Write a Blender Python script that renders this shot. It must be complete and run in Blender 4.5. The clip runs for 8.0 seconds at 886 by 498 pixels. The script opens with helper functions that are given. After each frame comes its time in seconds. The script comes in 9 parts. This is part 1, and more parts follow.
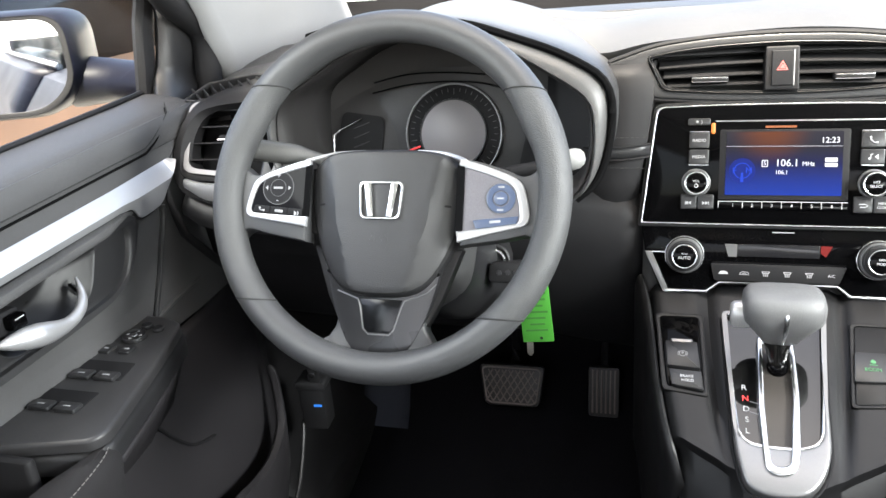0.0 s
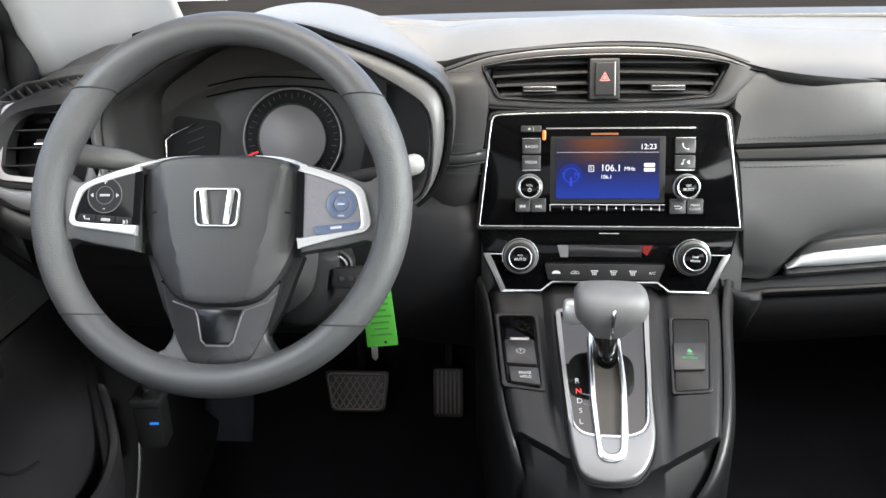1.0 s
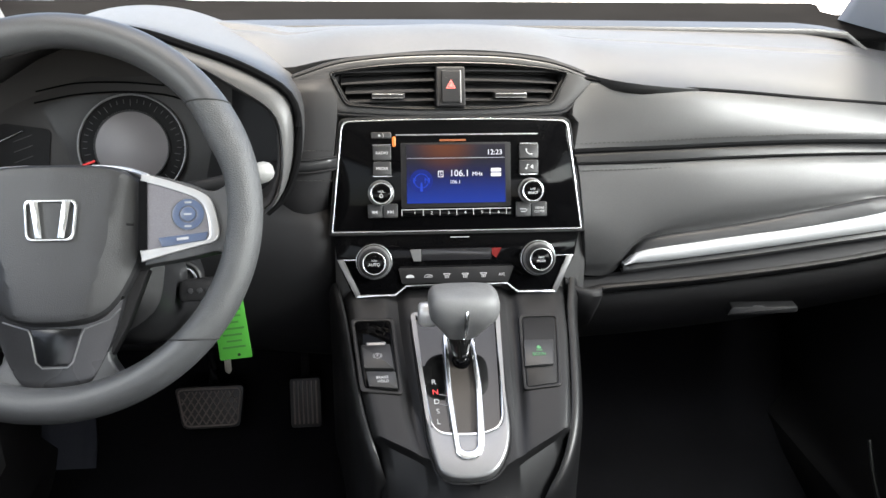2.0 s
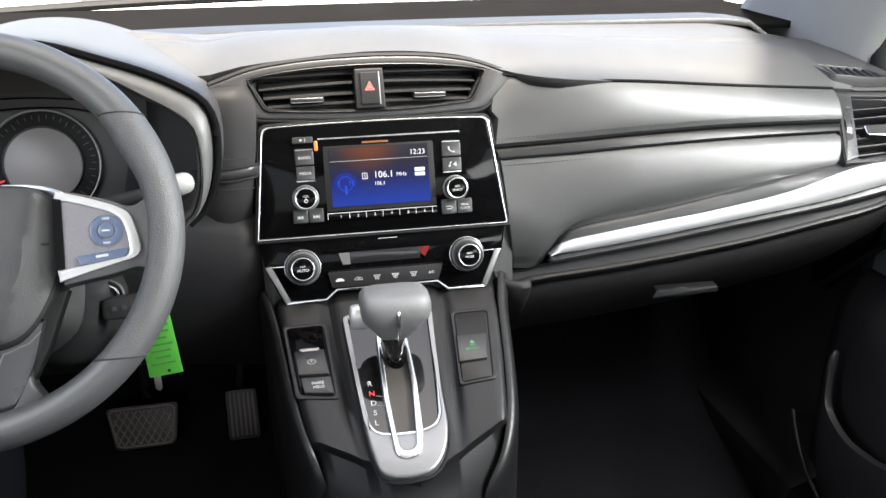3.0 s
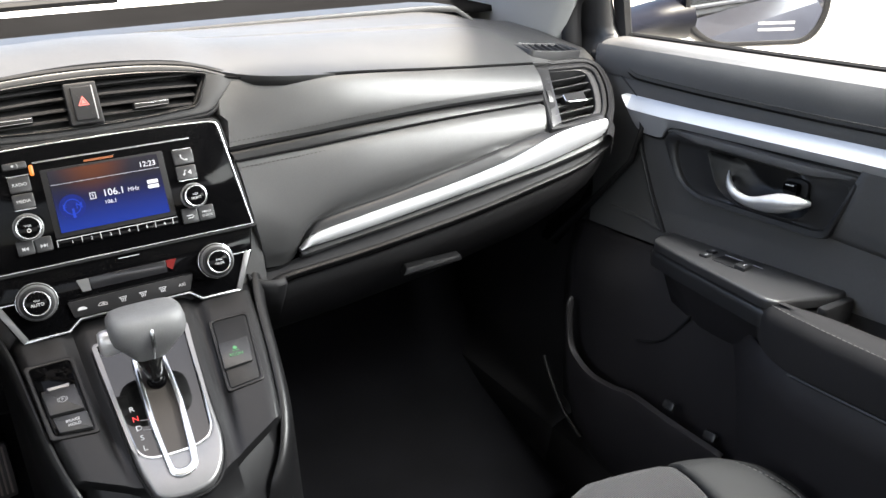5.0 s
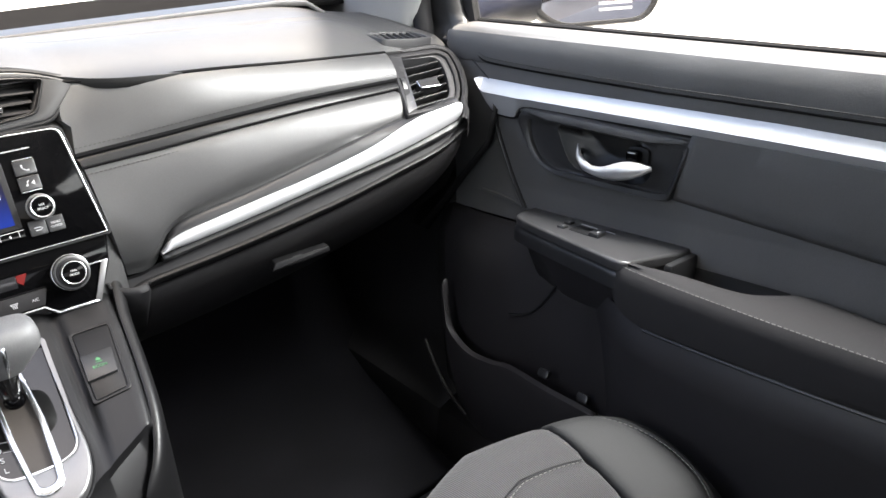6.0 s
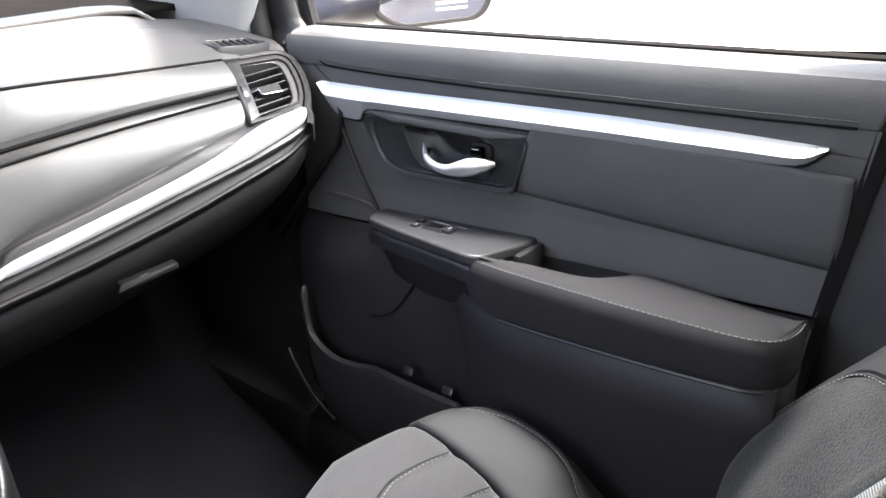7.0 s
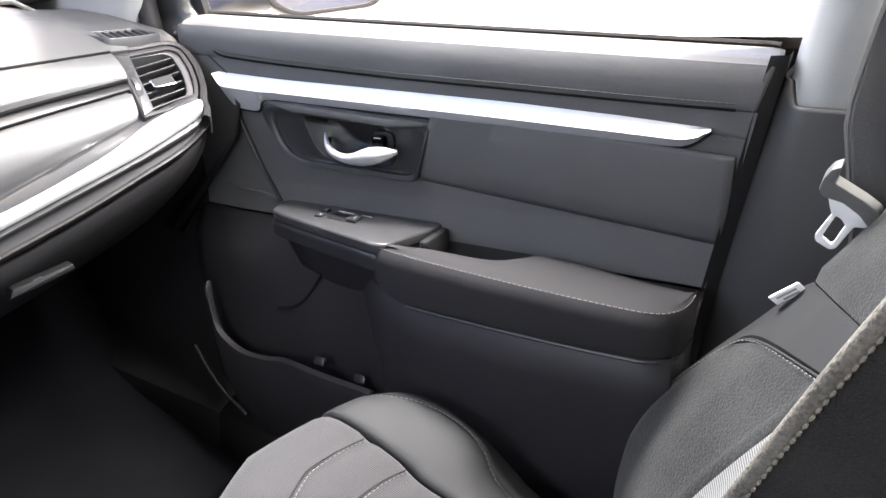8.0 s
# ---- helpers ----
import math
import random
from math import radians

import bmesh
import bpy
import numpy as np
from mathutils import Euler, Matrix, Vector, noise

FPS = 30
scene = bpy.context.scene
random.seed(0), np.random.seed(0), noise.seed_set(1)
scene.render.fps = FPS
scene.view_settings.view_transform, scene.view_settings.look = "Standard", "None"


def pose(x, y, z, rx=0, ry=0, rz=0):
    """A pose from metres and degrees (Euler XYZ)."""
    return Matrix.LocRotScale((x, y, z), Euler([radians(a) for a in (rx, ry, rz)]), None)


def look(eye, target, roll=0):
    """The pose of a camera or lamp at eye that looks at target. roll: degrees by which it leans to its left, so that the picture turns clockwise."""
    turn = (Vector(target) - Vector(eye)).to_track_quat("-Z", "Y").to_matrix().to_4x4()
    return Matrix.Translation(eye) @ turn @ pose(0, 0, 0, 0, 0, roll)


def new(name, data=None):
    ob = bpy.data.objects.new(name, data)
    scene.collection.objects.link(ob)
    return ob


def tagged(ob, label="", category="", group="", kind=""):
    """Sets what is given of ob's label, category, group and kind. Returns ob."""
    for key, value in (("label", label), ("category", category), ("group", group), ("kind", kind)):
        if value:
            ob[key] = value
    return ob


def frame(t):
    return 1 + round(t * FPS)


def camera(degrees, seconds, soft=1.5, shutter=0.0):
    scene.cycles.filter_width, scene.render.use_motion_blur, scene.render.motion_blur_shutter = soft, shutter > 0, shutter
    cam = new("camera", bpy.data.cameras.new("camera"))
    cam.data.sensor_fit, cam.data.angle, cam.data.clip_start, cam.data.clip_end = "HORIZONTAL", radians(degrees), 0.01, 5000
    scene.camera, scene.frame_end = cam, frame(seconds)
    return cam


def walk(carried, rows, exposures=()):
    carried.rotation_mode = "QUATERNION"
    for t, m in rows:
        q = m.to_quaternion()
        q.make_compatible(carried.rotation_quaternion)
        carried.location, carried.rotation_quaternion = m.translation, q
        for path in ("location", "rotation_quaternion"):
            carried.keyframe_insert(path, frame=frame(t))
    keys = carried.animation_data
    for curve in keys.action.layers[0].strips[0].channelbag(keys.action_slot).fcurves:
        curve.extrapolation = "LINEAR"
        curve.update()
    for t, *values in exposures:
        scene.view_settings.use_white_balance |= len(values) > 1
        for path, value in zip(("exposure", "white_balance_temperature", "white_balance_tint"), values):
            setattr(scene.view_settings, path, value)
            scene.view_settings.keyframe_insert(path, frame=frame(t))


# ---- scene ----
cam = camera(57.78, 8.0)
PATH = [
    (0, (-0.1029, -0.6977, 0.9349), (-0.3830, 0.1885, 0.5661), -4.83),
    (0.5, (-0.1011, -0.6990, 0.9353), (-0.2672, 0.2138, 0.5622), -2.96),
    (1, (-0.0999, -0.6994, 0.9356), (-0.1909, 0.2240, 0.5627), -1.66),
    (1.5, (-0.0993, -0.7021, 0.9375), (-0.0998, 0.2260, 0.5651), -0.36),
    (2, (-0.1002, -0.7044, 0.9372), (-0.0092, 0.2213, 0.5701), 0.71),
    (2.2, (-0.0991, -0.7066, 0.9380), (0.0249, 0.2155, 0.5714), 0.88),
    (3.5, (-0.0928, -0.7108, 0.9398), (0.1195, 0.1936, 0.5698), -1.92),
    (4, (-0.0900, -0.7167, 0.9429), (0.2226, 0.1557, 0.5672), -1.07),
    (4.5, (-0.0885, -0.7239, 0.9471), (0.2693, 0.1280, 0.5648), -2.76),
    (4.7, (-0.0884, -0.7288, 0.9451), (0.3121, 0.1044, 0.5640), -2.49),
    (5.8, (-0.0769, -0.7584, 0.9396), (0.4384, 0.0034, 0.5470), -4.50),
    (6, (-0.0718, -0.7677, 0.9358), (0.4824, -0.0343, 0.5422), -4.25),
    (6.5, (-0.0676, -0.7760, 0.9388), (0.5640, -0.1139, 0.5354), -4.12),
    (7, (-0.0652, -0.7789, 0.9409), (0.6093, -0.1628, 0.5341), -4.43),
    (7.5, (-0.0643, -0.7846, 0.9485), (0.6455, -0.2148, 0.5344), -4.25),
    (8, (-0.0718, -0.7840, 0.9494), (0.6657, -0.2653, 0.5168), -3.85),
]
walk(cam, [(t, look(eye, target, roll)) for t, eye, target, roll in PATH], [(0, 3.36, 7170, 8), (0.5, 3.20, 7170, 8), (1, 3.09, 7170, 8), (2, 2.98, 7170, 8), (3.5, 3.14, 7200, 9), (4, 3.03, 7200, 9), (4.5, 3.00, 7230, 9), (6.0, 3.19, 7230, 11), (6.5, 3.49, 7200, 12), (7.0, 3.74, 7200, 13), (7.5, 3.88, 7230, 14), (8, 3.91, 7250, 15)])

# ---- light ----
SUN_ELEV, SUN_ROT = 64.0, 163.0
world = bpy.data.worlds.new("sky")
scene.world = world
world.use_nodes = True
wn = world.node_tree.nodes
sky = wn.new("ShaderNodeTexSky")
sky.sky_type = "NISHITA"
sky.sun_disc = False
sky.sun_elevation, sky.sun_rotation = radians(SUN_ELEV), radians(SUN_ROT)
sky.air_density, sky.dust_density, sky.ozone_density = 0.7, 5.0, 0.4
wn["Background"].inputs["Strength"].default_value = 0.15
world.node_tree.links.new(sky.outputs["Color"], wn["Background"].inputs["Color"])
sun = new("sun", bpy.data.lights.new("sun", "SUN"))
sun.data.energy, sun.data.angle, sun.data.color = 4.6, radians(5.0), (1.0, 0.97, 0.92)
_e, _r = radians(SUN_ELEV), radians(SUN_ROT)
SUN_DIR = Vector((math.sin(_r) * math.cos(_e), math.cos(_r) * math.cos(_e), math.sin(_e)))
sun.matrix_basis = look(SUN_DIR * 30, (0, 0, 0))


# sky light through the upper part of each side window, which stands outside the view
for at_, to_, watts, wide in (((0.70, -0.24, 1.05), (-0.7, -0.10, 0.60), 5.0, 0.50), ((-0.70, -0.30, 1.06), (0.7, -0.10, 0.62), 0.5, 0.50), ((0.74, -1.22, 1.00), (-0.7, -0.05, 0.62), 1.4, 0.62)):
    al = new("window_light", bpy.data.lights.new("window_light", "AREA"))
    al.data.shape, al.data.size, al.data.size_y = "RECTANGLE", wide, 0.18
    al.data.energy = watts
    al.data.color = (0.86, 0.93, 1.0)
    al.matrix_basis = look(at_, to_)


# ---- materials ----
def mat(name, color, rough=0.5, metal=0.0, grain=0.0, scale=900.0, mottle=0.15, rough_var=0.08, leather=0.0, leather_scale=420.0,
        coat=0.0, emit=None, emit_strength=0.0, spec=0.5, sheen=0.0, stains=0.0):
    m = bpy.data.materials.new(name)
    m.use_nodes = True
    nt = m.node_tree
    n, link = nt.nodes, nt.links.new
    b = n["Principled BSDF"]
    b.inputs["Roughness"].default_value = rough
    b.inputs["Metallic"].default_value = metal
    b.inputs["Specular IOR Level"].default_value = spec
    b.inputs["Coat Weight"].default_value = coat
    b.inputs["Sheen Weight"].default_value = sheen
    co = n.new("ShaderNodeTexCoord")
    big = n.new("ShaderNodeTexNoise")
    big.inputs["Scale"].default_value, big.inputs["Detail"].default_value = 9.0, 4.0
    link(co.outputs["Object"], big.inputs["Vector"])
    fine = n.new("ShaderNodeTexNoise")
    fine.inputs["Scale"].default_value, fine.inputs["Detail"].default_value = scale, 2.0
    link(co.outputs["Object"], fine.inputs["Vector"])
    ramp = n.new("ShaderNodeMixRGB")
    ramp.inputs[1].default_value = (*[c * (1 - mottle) for c in color], 1)
    ramp.inputs[2].default_value = (*[min(1, c * (1 + mottle)) for c in color], 1)
    mix = n.new("ShaderNodeMath")
    mix.operation = "MULTIPLY_ADD"
    link(fine.outputs["Fac"], mix.inputs[0])
    mix.inputs[1].default_value = 0.5
    half = n.new("ShaderNodeMath")
    half.operation = "MULTIPLY"
    link(big.outputs["Fac"], half.inputs[0])
    half.inputs[1].default_value = 0.5
    link(half.outputs[0], mix.inputs[2])
    span = n.new("ShaderNodeMapRange")
    span.inputs["From Min"].default_value, span.inputs["From Max"].default_value = 0.36, 0.64
    link(mix.outputs[0], span.inputs["Value"])
    link(span.outputs[0], ramp.inputs[0])
    link(ramp.outputs[0], b.inputs["Base Color"])
    rr = n.new("ShaderNodeMapRange")
    rr.inputs["To Min"].default_value, rr.inputs["To Max"].default_value = max(0.02, rough - rough_var), min(1, rough + rough_var)
    link(big.outputs["Fac"], rr.inputs["Value"])
    link(rr.outputs[0], b.inputs["Roughness"])
    if grain or leather:
        bump = n.new("ShaderNodeBump")
        bump.inputs["Distance"].default_value = 0.001
        if leather:
            v = n.new("ShaderNodeTexVoronoi")
            v.feature = "DISTANCE_TO_EDGE"
            v.inputs["Scale"].default_value = leather_scale
            warp = n.new("ShaderNodeMixRGB")
            warp.inputs[0].default_value = 0.004
            link(co.outputs["Object"], warp.inputs[1])
            link(fine.outputs["Color"], warp.inputs[2])
            link(warp.outputs[0], v.inputs["Vector"])
            cl = n.new("ShaderNodeMapRange")
            cl.inputs["From Max"].default_value = 0.25
            link(v.outputs["Distance"], cl.inputs["Value"])
            bump.inputs["Strength"].default_value = leather
            link(cl.outputs[0], bump.inputs["Height"])
        else:
            bump.inputs["Strength"].default_value = grain
            link(fine.outputs["Fac"], bump.inputs["Height"])
        link(bump.outputs[0], b.inputs["Normal"])
    if emit:
        b.inputs["Emission Color"].default_value = (*emit, 1)
        b.inputs["Emission Strength"].default_value = emit_strength
    return m


def weave_mat(name, dark, light, freq, rough=0.85, along=(1, 0, 0), bump_strength=0.4, mottle=0.3):
    """Woven cloth: fine ribs across the given direction over a mottled yarn colour."""
    m = mat(name, dark, rough, 0, sheen=0.1, spec=0.25)
    n, link = m.node_tree.nodes, m.node_tree.links.new
    b = n["Principled BSDF"]
    co = n.new("ShaderNodeTexCoord")
    dot = n.new("ShaderNodeVectorMath")
    dot.operation = "DOT_PRODUCT"
    dot.inputs[1].default_value = [a * freq for a in along]
    wob = n.new("ShaderNodeTexNoise")
    wob.inputs["Scale"].default_value = 260.0
    link(co.outputs["Object"], wob.inputs["Vector"])
    link(co.outputs["Object"], dot.inputs[0])
    add = n.new("ShaderNodeMath")
    add.operation = "MULTIPLY_ADD"
    link(wob.outputs["Fac"], add.inputs[0])
    add.inputs[1].default_value = 2.0
    link(dot.outputs["Value"], add.inputs[2])
    s = n.new("ShaderNodeMath")
    s.operation = "SINE"
    link(add.outputs[0], s.inputs[0])
    mr = n.new("ShaderNodeMapRange")
    mr.inputs["From Min"].default_value = -1
    link(s.outputs[0], mr.inputs["Value"])
    mx = n.new("ShaderNodeMixRGB")
    mx.inputs[1].default_value, mx.inputs[2].default_value = (*dark, 1), (*light, 1)
    link(mr.outputs[0], mx.inputs[0])
    mul = n.new("ShaderNodeMixRGB")
    mul.blend_type = "MULTIPLY"
    mul.inputs[0].default_value = mottle
    link(mx.outputs[0], mul.inputs[1])
    link(wob.outputs["Color"], mul.inputs[2])
    link(mul.outputs[0], b.inputs["Base Color"])
    bump = n.new("ShaderNodeBump")
    bump.inputs["Strength"].default_value, bump.inputs["Distance"].default_value = bump_strength, 0.0008
    link(mr.outputs[0], bump.inputs["Height"])
    link(bump.outputs[0], b.inputs["Normal"])
    return m


M_PAD = mat("soft touch dash", (0.036, 0.036, 0.0365), 0.42, spec=0.35, leather=0.12, leather_scale=520, rough_var=0.05)
M_LIP = mat("hood lip trim", (0.062, 0.062, 0.062), 0.40, spec=0.4, leather=0.1, leather_scale=520)
M_DOORPAD = mat("soft touch door", (0.057, 0.0565, 0.0575), 0.52, leather=0.30, leather_scale=520, spec=0.3)
M_PLASTIC = mat("grained dark plastic", (0.0125, 0.0125, 0.0134), 0.44, grain=0.12, scale=1400)
M_LOWER = mat("matt black lower trim", (0.0122, 0.0119, 0.0126), 0.55, grain=0.15, scale=1200, spec=0.15)
M_MIRRORBLACK = mat("polished piano black", (0.004, 0.004, 0.004), 0.05, rough_var=0.01, spec=0.5, mottle=0.0)
M_ARMREST = mat("armrest leatherette", (0.0128, 0.0120, 0.0127), 0.85, leather=0.2, leather_scale=500, spec=0.2)
M_CONSOLE = mat("satin console plastic", (0.0062, 0.0062, 0.0066), 0.40, grain=0.08, scale=1600, spec=0.24, rough_var=0.16)
M_DECK = mat("satin switch deck", (0.025, 0.0245, 0.0255), 0.38, grain=0.05, spec=0.4)
M_COWL = mat("flat black cowl", (0.0055, 0.0055, 0.0058), 1.0, spec=0.0)
M_DOORLOW = mat("dark grey lower door trim", (0.0150, 0.0139, 0.0154), 0.55, grain=0.2, scale=1200, spec=0.35)
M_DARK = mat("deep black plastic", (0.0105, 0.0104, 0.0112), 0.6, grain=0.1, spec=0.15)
M_SATIN = mat("satin dark panel", (0.019, 0.019, 0.020), 0.34, grain=0.05, spec=0.35)
M_GLOSS = mat("piano black", (0.0014, 0.0014, 0.0016), 0.06, rough_var=0.01, spec=0.06)
M_SILVER = mat("brushed silver trim", (0.40, 0.405, 0.42), 0.40, 0.5, grain=0.05, scale=1600, mottle=0.05)
M_SPOKE = mat("satin silver spoke", (0.40, 0.40, 0.41), 0.36, 0.6, mottle=0.04)
M_CHROME = mat("satin chrome", (0.58, 0.59, 0.60), 0.22, 1.0, mottle=0.03)
M_WHEEL = mat("wheel leather", (0.050, 0.051, 0.052), 0.44, grain=0.75, scale=1000)
M_WHEEL_S = mat("wheel smooth rim", (0.045, 0.046, 0.048), 0.44, grain=0.22, scale=1100)
M_HUB = mat("airbag cover", (0.0150, 0.0150, 0.0158), 0.40, grain=0.32, scale=1250)
M_KNOB = mat("grey shifter grip", (0.105, 0.105, 0.106), 0.48, spec=0.4, leather=0.2, leather_scale=600)
M_RUBBER = mat("pedal rubber", (0.020, 0.0185, 0.018), 0.5, grain=0.3, scale=500)
M_CARPET = mat("floor carpet", (0.0055, 0.0055, 0.0068), 0.95, spec=0.1, grain=1.0, scale=700, mottle=0.4)
M_MAT = mat("blue grey heel pad", (0.020, 0.023, 0.034), 0.8, grain=0.5, scale=500)
M_TRIM = mat("light grey pillar trim", (0.195, 0.198, 0.202), 0.6, grain=0.08, mottle=0.05)
M_PILLAR = mat("dark grey pillar trim", (0.026, 0.0255, 0.026), 0.5, grain=0.15, scale=1300, mottle=0.1)
M_CLUSTER = mat("brown grey cluster shroud", (0.027, 0.0255, 0.0258), 0.5, grain=0.06, scale=1500, spec=0.35)
M_HEAD = mat("woven headliner", (0.345, 0.343, 0.335), 0.9, grain=0.3, mottle=0.06)
M_SURROUND = mat("satin pewter", (0.16, 0.16, 0.163), 0.33, 0.6, mottle=0.05, grain=0.02)
M_TREAD = mat("worn tread", (0.150, 0.124, 0.110), 0.5, grain=0.3, scale=500)
M_THREAD = mat("grey thread", (0.11, 0.105, 0.10), 0.8)
M_DARKTHREAD = mat("dark thread", (0.012, 0.012, 0.012), 0.8)
M_WHITE = mat("printed white", (0.33, 0.33, 0.34), 0.5)
M_GREYPRINT = mat("printed grey", (0.28, 0.28, 0.285), 0.5)
M_LCDGREY = mat("unlit round display", (0.16, 0.15, 0.155), 0.35, rough_var=0.02, mottle=0.03)
M_SCREENTEXT = mat("lit text", (0.3, 0.3, 0.33), 0.5, emit=(0.80, 0.85, 1.0), emit_strength=0.032)
M_TICK = mat("dim tick print", (0.065, 0.065, 0.067), 0.5)
M_SCREENDIM = mat("dim lit text", (0.2, 0.2, 0.24), 0.5, emit=(0.70, 0.78, 1.0), emit_strength=0.014)
M_RED = mat("red lamp", (0.5, 0.03, 0.03), 0.4, emit=(1.0, 0.05, 0.06), emit_strength=0.05)
M_AMBER = mat("amber lamp", (0.25, 0.08, 0.01), 0.4, emit=(1.0, 0.22, 0.012), emit_strength=0.055)
M_GREENLIT = mat("green lamp", (0.03, 0.14, 0.05), 0.4, emit=(0.1, 0.8, 0.3), emit_strength=0.012)
M_BLUELIT = mat("blue lamp", (0.02, 0.1, 0.5), 0.4, emit=(0.02, 0.3, 1.0), emit_strength=0.06)
M_TAG = mat("green plastic tag", (0.048, 0.235, 0.032), 0.4, mottle=0.08)
M_TAGINK = mat("tag ink", (0.02, 0.10, 0.015), 0.6)
M_KEY = mat("nickel key", (0.55, 0.53, 0.48), 0.35, 1.0)
M_BLUEBTN = mat("blue grey button", (0.05, 0.07, 0.12), 0.3)
M_CLOTH = mat("seat bolster cloth", (0.0145, 0.0145, 0.014), 0.9, grain=1.0, scale=420, mottle=0.75, sheen=0.1, spec=0.25)
M_CLOTH_SMOOTH = mat("seat side leatherette", (0.0122, 0.0122, 0.0124), 0.66, leather=0.2, leather_scale=500, spec=0.3)
M_INSERT = weave_mat("ribbed seat cloth", (0.021, 0.020, 0.021), (0.045, 0.043, 0.044), 2600.0, along=(1, 0, 0))
M_STRIPE = weave_mat("striped backrest cloth", (0.025, 0.025, 0.025), (0.20, 0.20, 0.195), 2400.0, along=(0.1, -0.42, 0.9))
M_BELT = mat("belt webbing", (0.018, 0.018, 0.019), 0.8, grain=0.5, scale=1500)
M_STEEL = mat("polished buckle tongue", (0.85, 0.85, 0.85), 0.5, 0.4, mottle=0.03)
M_PAINT = mat("dark blue car paint", (0.003, 0.0035, 0.007), 0.4, spec=0.1, mottle=0.05)
M_ASPHALT = mat("pale worn concrete", (0.44, 0.43, 0.41), 0.9, grain=0.6, scale=120, mottle=0.25)
M_MIRROR = mat("mirror glass", (0.78, 0.79, 0.86), 0.02, 1.0, mottle=0.0, rough_var=0.0)
M_LABEL = mat("white paper label", (0.8, 0.8, 0.8), 0.6)


def glass_mat(name, tint, rough=0.0):
    m = bpy.data.materials.new(name)
    m.use_nodes = True
    n, link = m.node_tree.nodes, m.node_tree.links.new
    out = n["Material Output"]
    n.remove(n["Principled BSDF"])
    tr = n.new("ShaderNodeBsdfTransparent")
    tr.inputs["Color"].default_value = (*tint, 1)
    gl = n.new("ShaderNodeBsdfGlossy")
    gl.inputs["Roughness"].default_value = rough
    mx = n.new("ShaderNodeMixShader")
    mx.inputs[0].default_value = 0.05
    link(tr.outputs[0], mx.inputs[1])
    link(gl.outputs[0], mx.inputs[2])
    link(mx.outputs[0], out.inputs["Surface"])
    return m


M_GLASS = glass_mat("window glass", (0.93, 0.96, 0.95))


# ---- building helpers ----
def thing(name, at, label, category, group="", kind=""):
    ob = new(name)
    ob.empty_display_size = 0.05
    ob.location = at
    return tagged(ob, label, category, group, kind)


def offset_in_world(ob):
    return ob.location.copy() if ob.type == "EMPTY" else Vector((0, 0, 0))


def part(name, bm, material, parent=None, label="", flat=False, thick=0.0, sharp=40.0):
    """One mesh object from a bmesh in world coordinates, under a thing or a part."""
    me = bpy.data.meshes.new(name)
    bmesh.ops.recalc_face_normals(bm, faces=bm.faces)
    if not flat:
        for f in bm.faces:
            f.smooth = True
        lim = radians(sharp)
        for e in bm.edges:
            if len(e.link_faces) == 2 and e.calc_face_angle(0) > lim:
                e.smooth = False
    bm.to_mesh(me)
    bm.free()
    me.materials.append(material)
    ob = new(name, me)
    if parent:
        ob.parent = parent
        ob.matrix_parent_inverse = Matrix.Translation(-offset_in_world(parent))
    if thick:
        md = ob.modifiers.new("thickness", "SOLIDIFY")
        md.thickness, md.offset, md.use_even_offset = abs(thick), (-1 if thick > 0 else 1), False
    if label:
        ob["label"] = label
    return ob


def V(*a):
    return Vector(a)


def spline(pts, n):
    """n + 1 points on a Catmull-Rom curve through pts, evenly in length."""
    p = [Vector(q) for q in pts]
    p = [2 * p[0] - p[1]] + p + [2 * p[-1] - p[-2]]
    dense = []
    for i in range(1, len(p) - 2):
        a, b, c, d = p[i - 1:i + 3]
        for k in range(24):
            t = k / 24
            dense.append(0.5 * (2 * b + (c - a) * t + (2 * a - 5 * b + 4 * c - d) * t * t + (3 * b - a - 3 * c + d) * t ** 3))
    dense.append(p[-2])
    run = [0.0]
    for a, b in zip(dense, dense[1:]):
        run.append(run[-1] + (b - a).length)
    out, j = [], 0
    for k in range(n + 1):
        s = run[-1] * k / n
        while j < len(run) - 2 and run[j + 1] < s:
            j += 1
        f = (s - run[j]) / max(1e-9, run[j + 1] - run[j])
        out.append(dense[j].lerp(dense[j + 1], min(1, max(0, f))))
    return out


def loft(rows, closed=False, bm=None):
    """A grid of quads through rows of equally many points."""
    bm = bm or bmesh.new()
    vs = [[bm.verts.new(p) for p in row] for row in rows]
    for a, b in zip(vs, vs[1:]):
        m = len(a)
        for i in range(m if closed else m - 1):
            j = (i + 1) % m
            bm.faces.new((a[i], a[j], b[j], b[i]))
    return bm


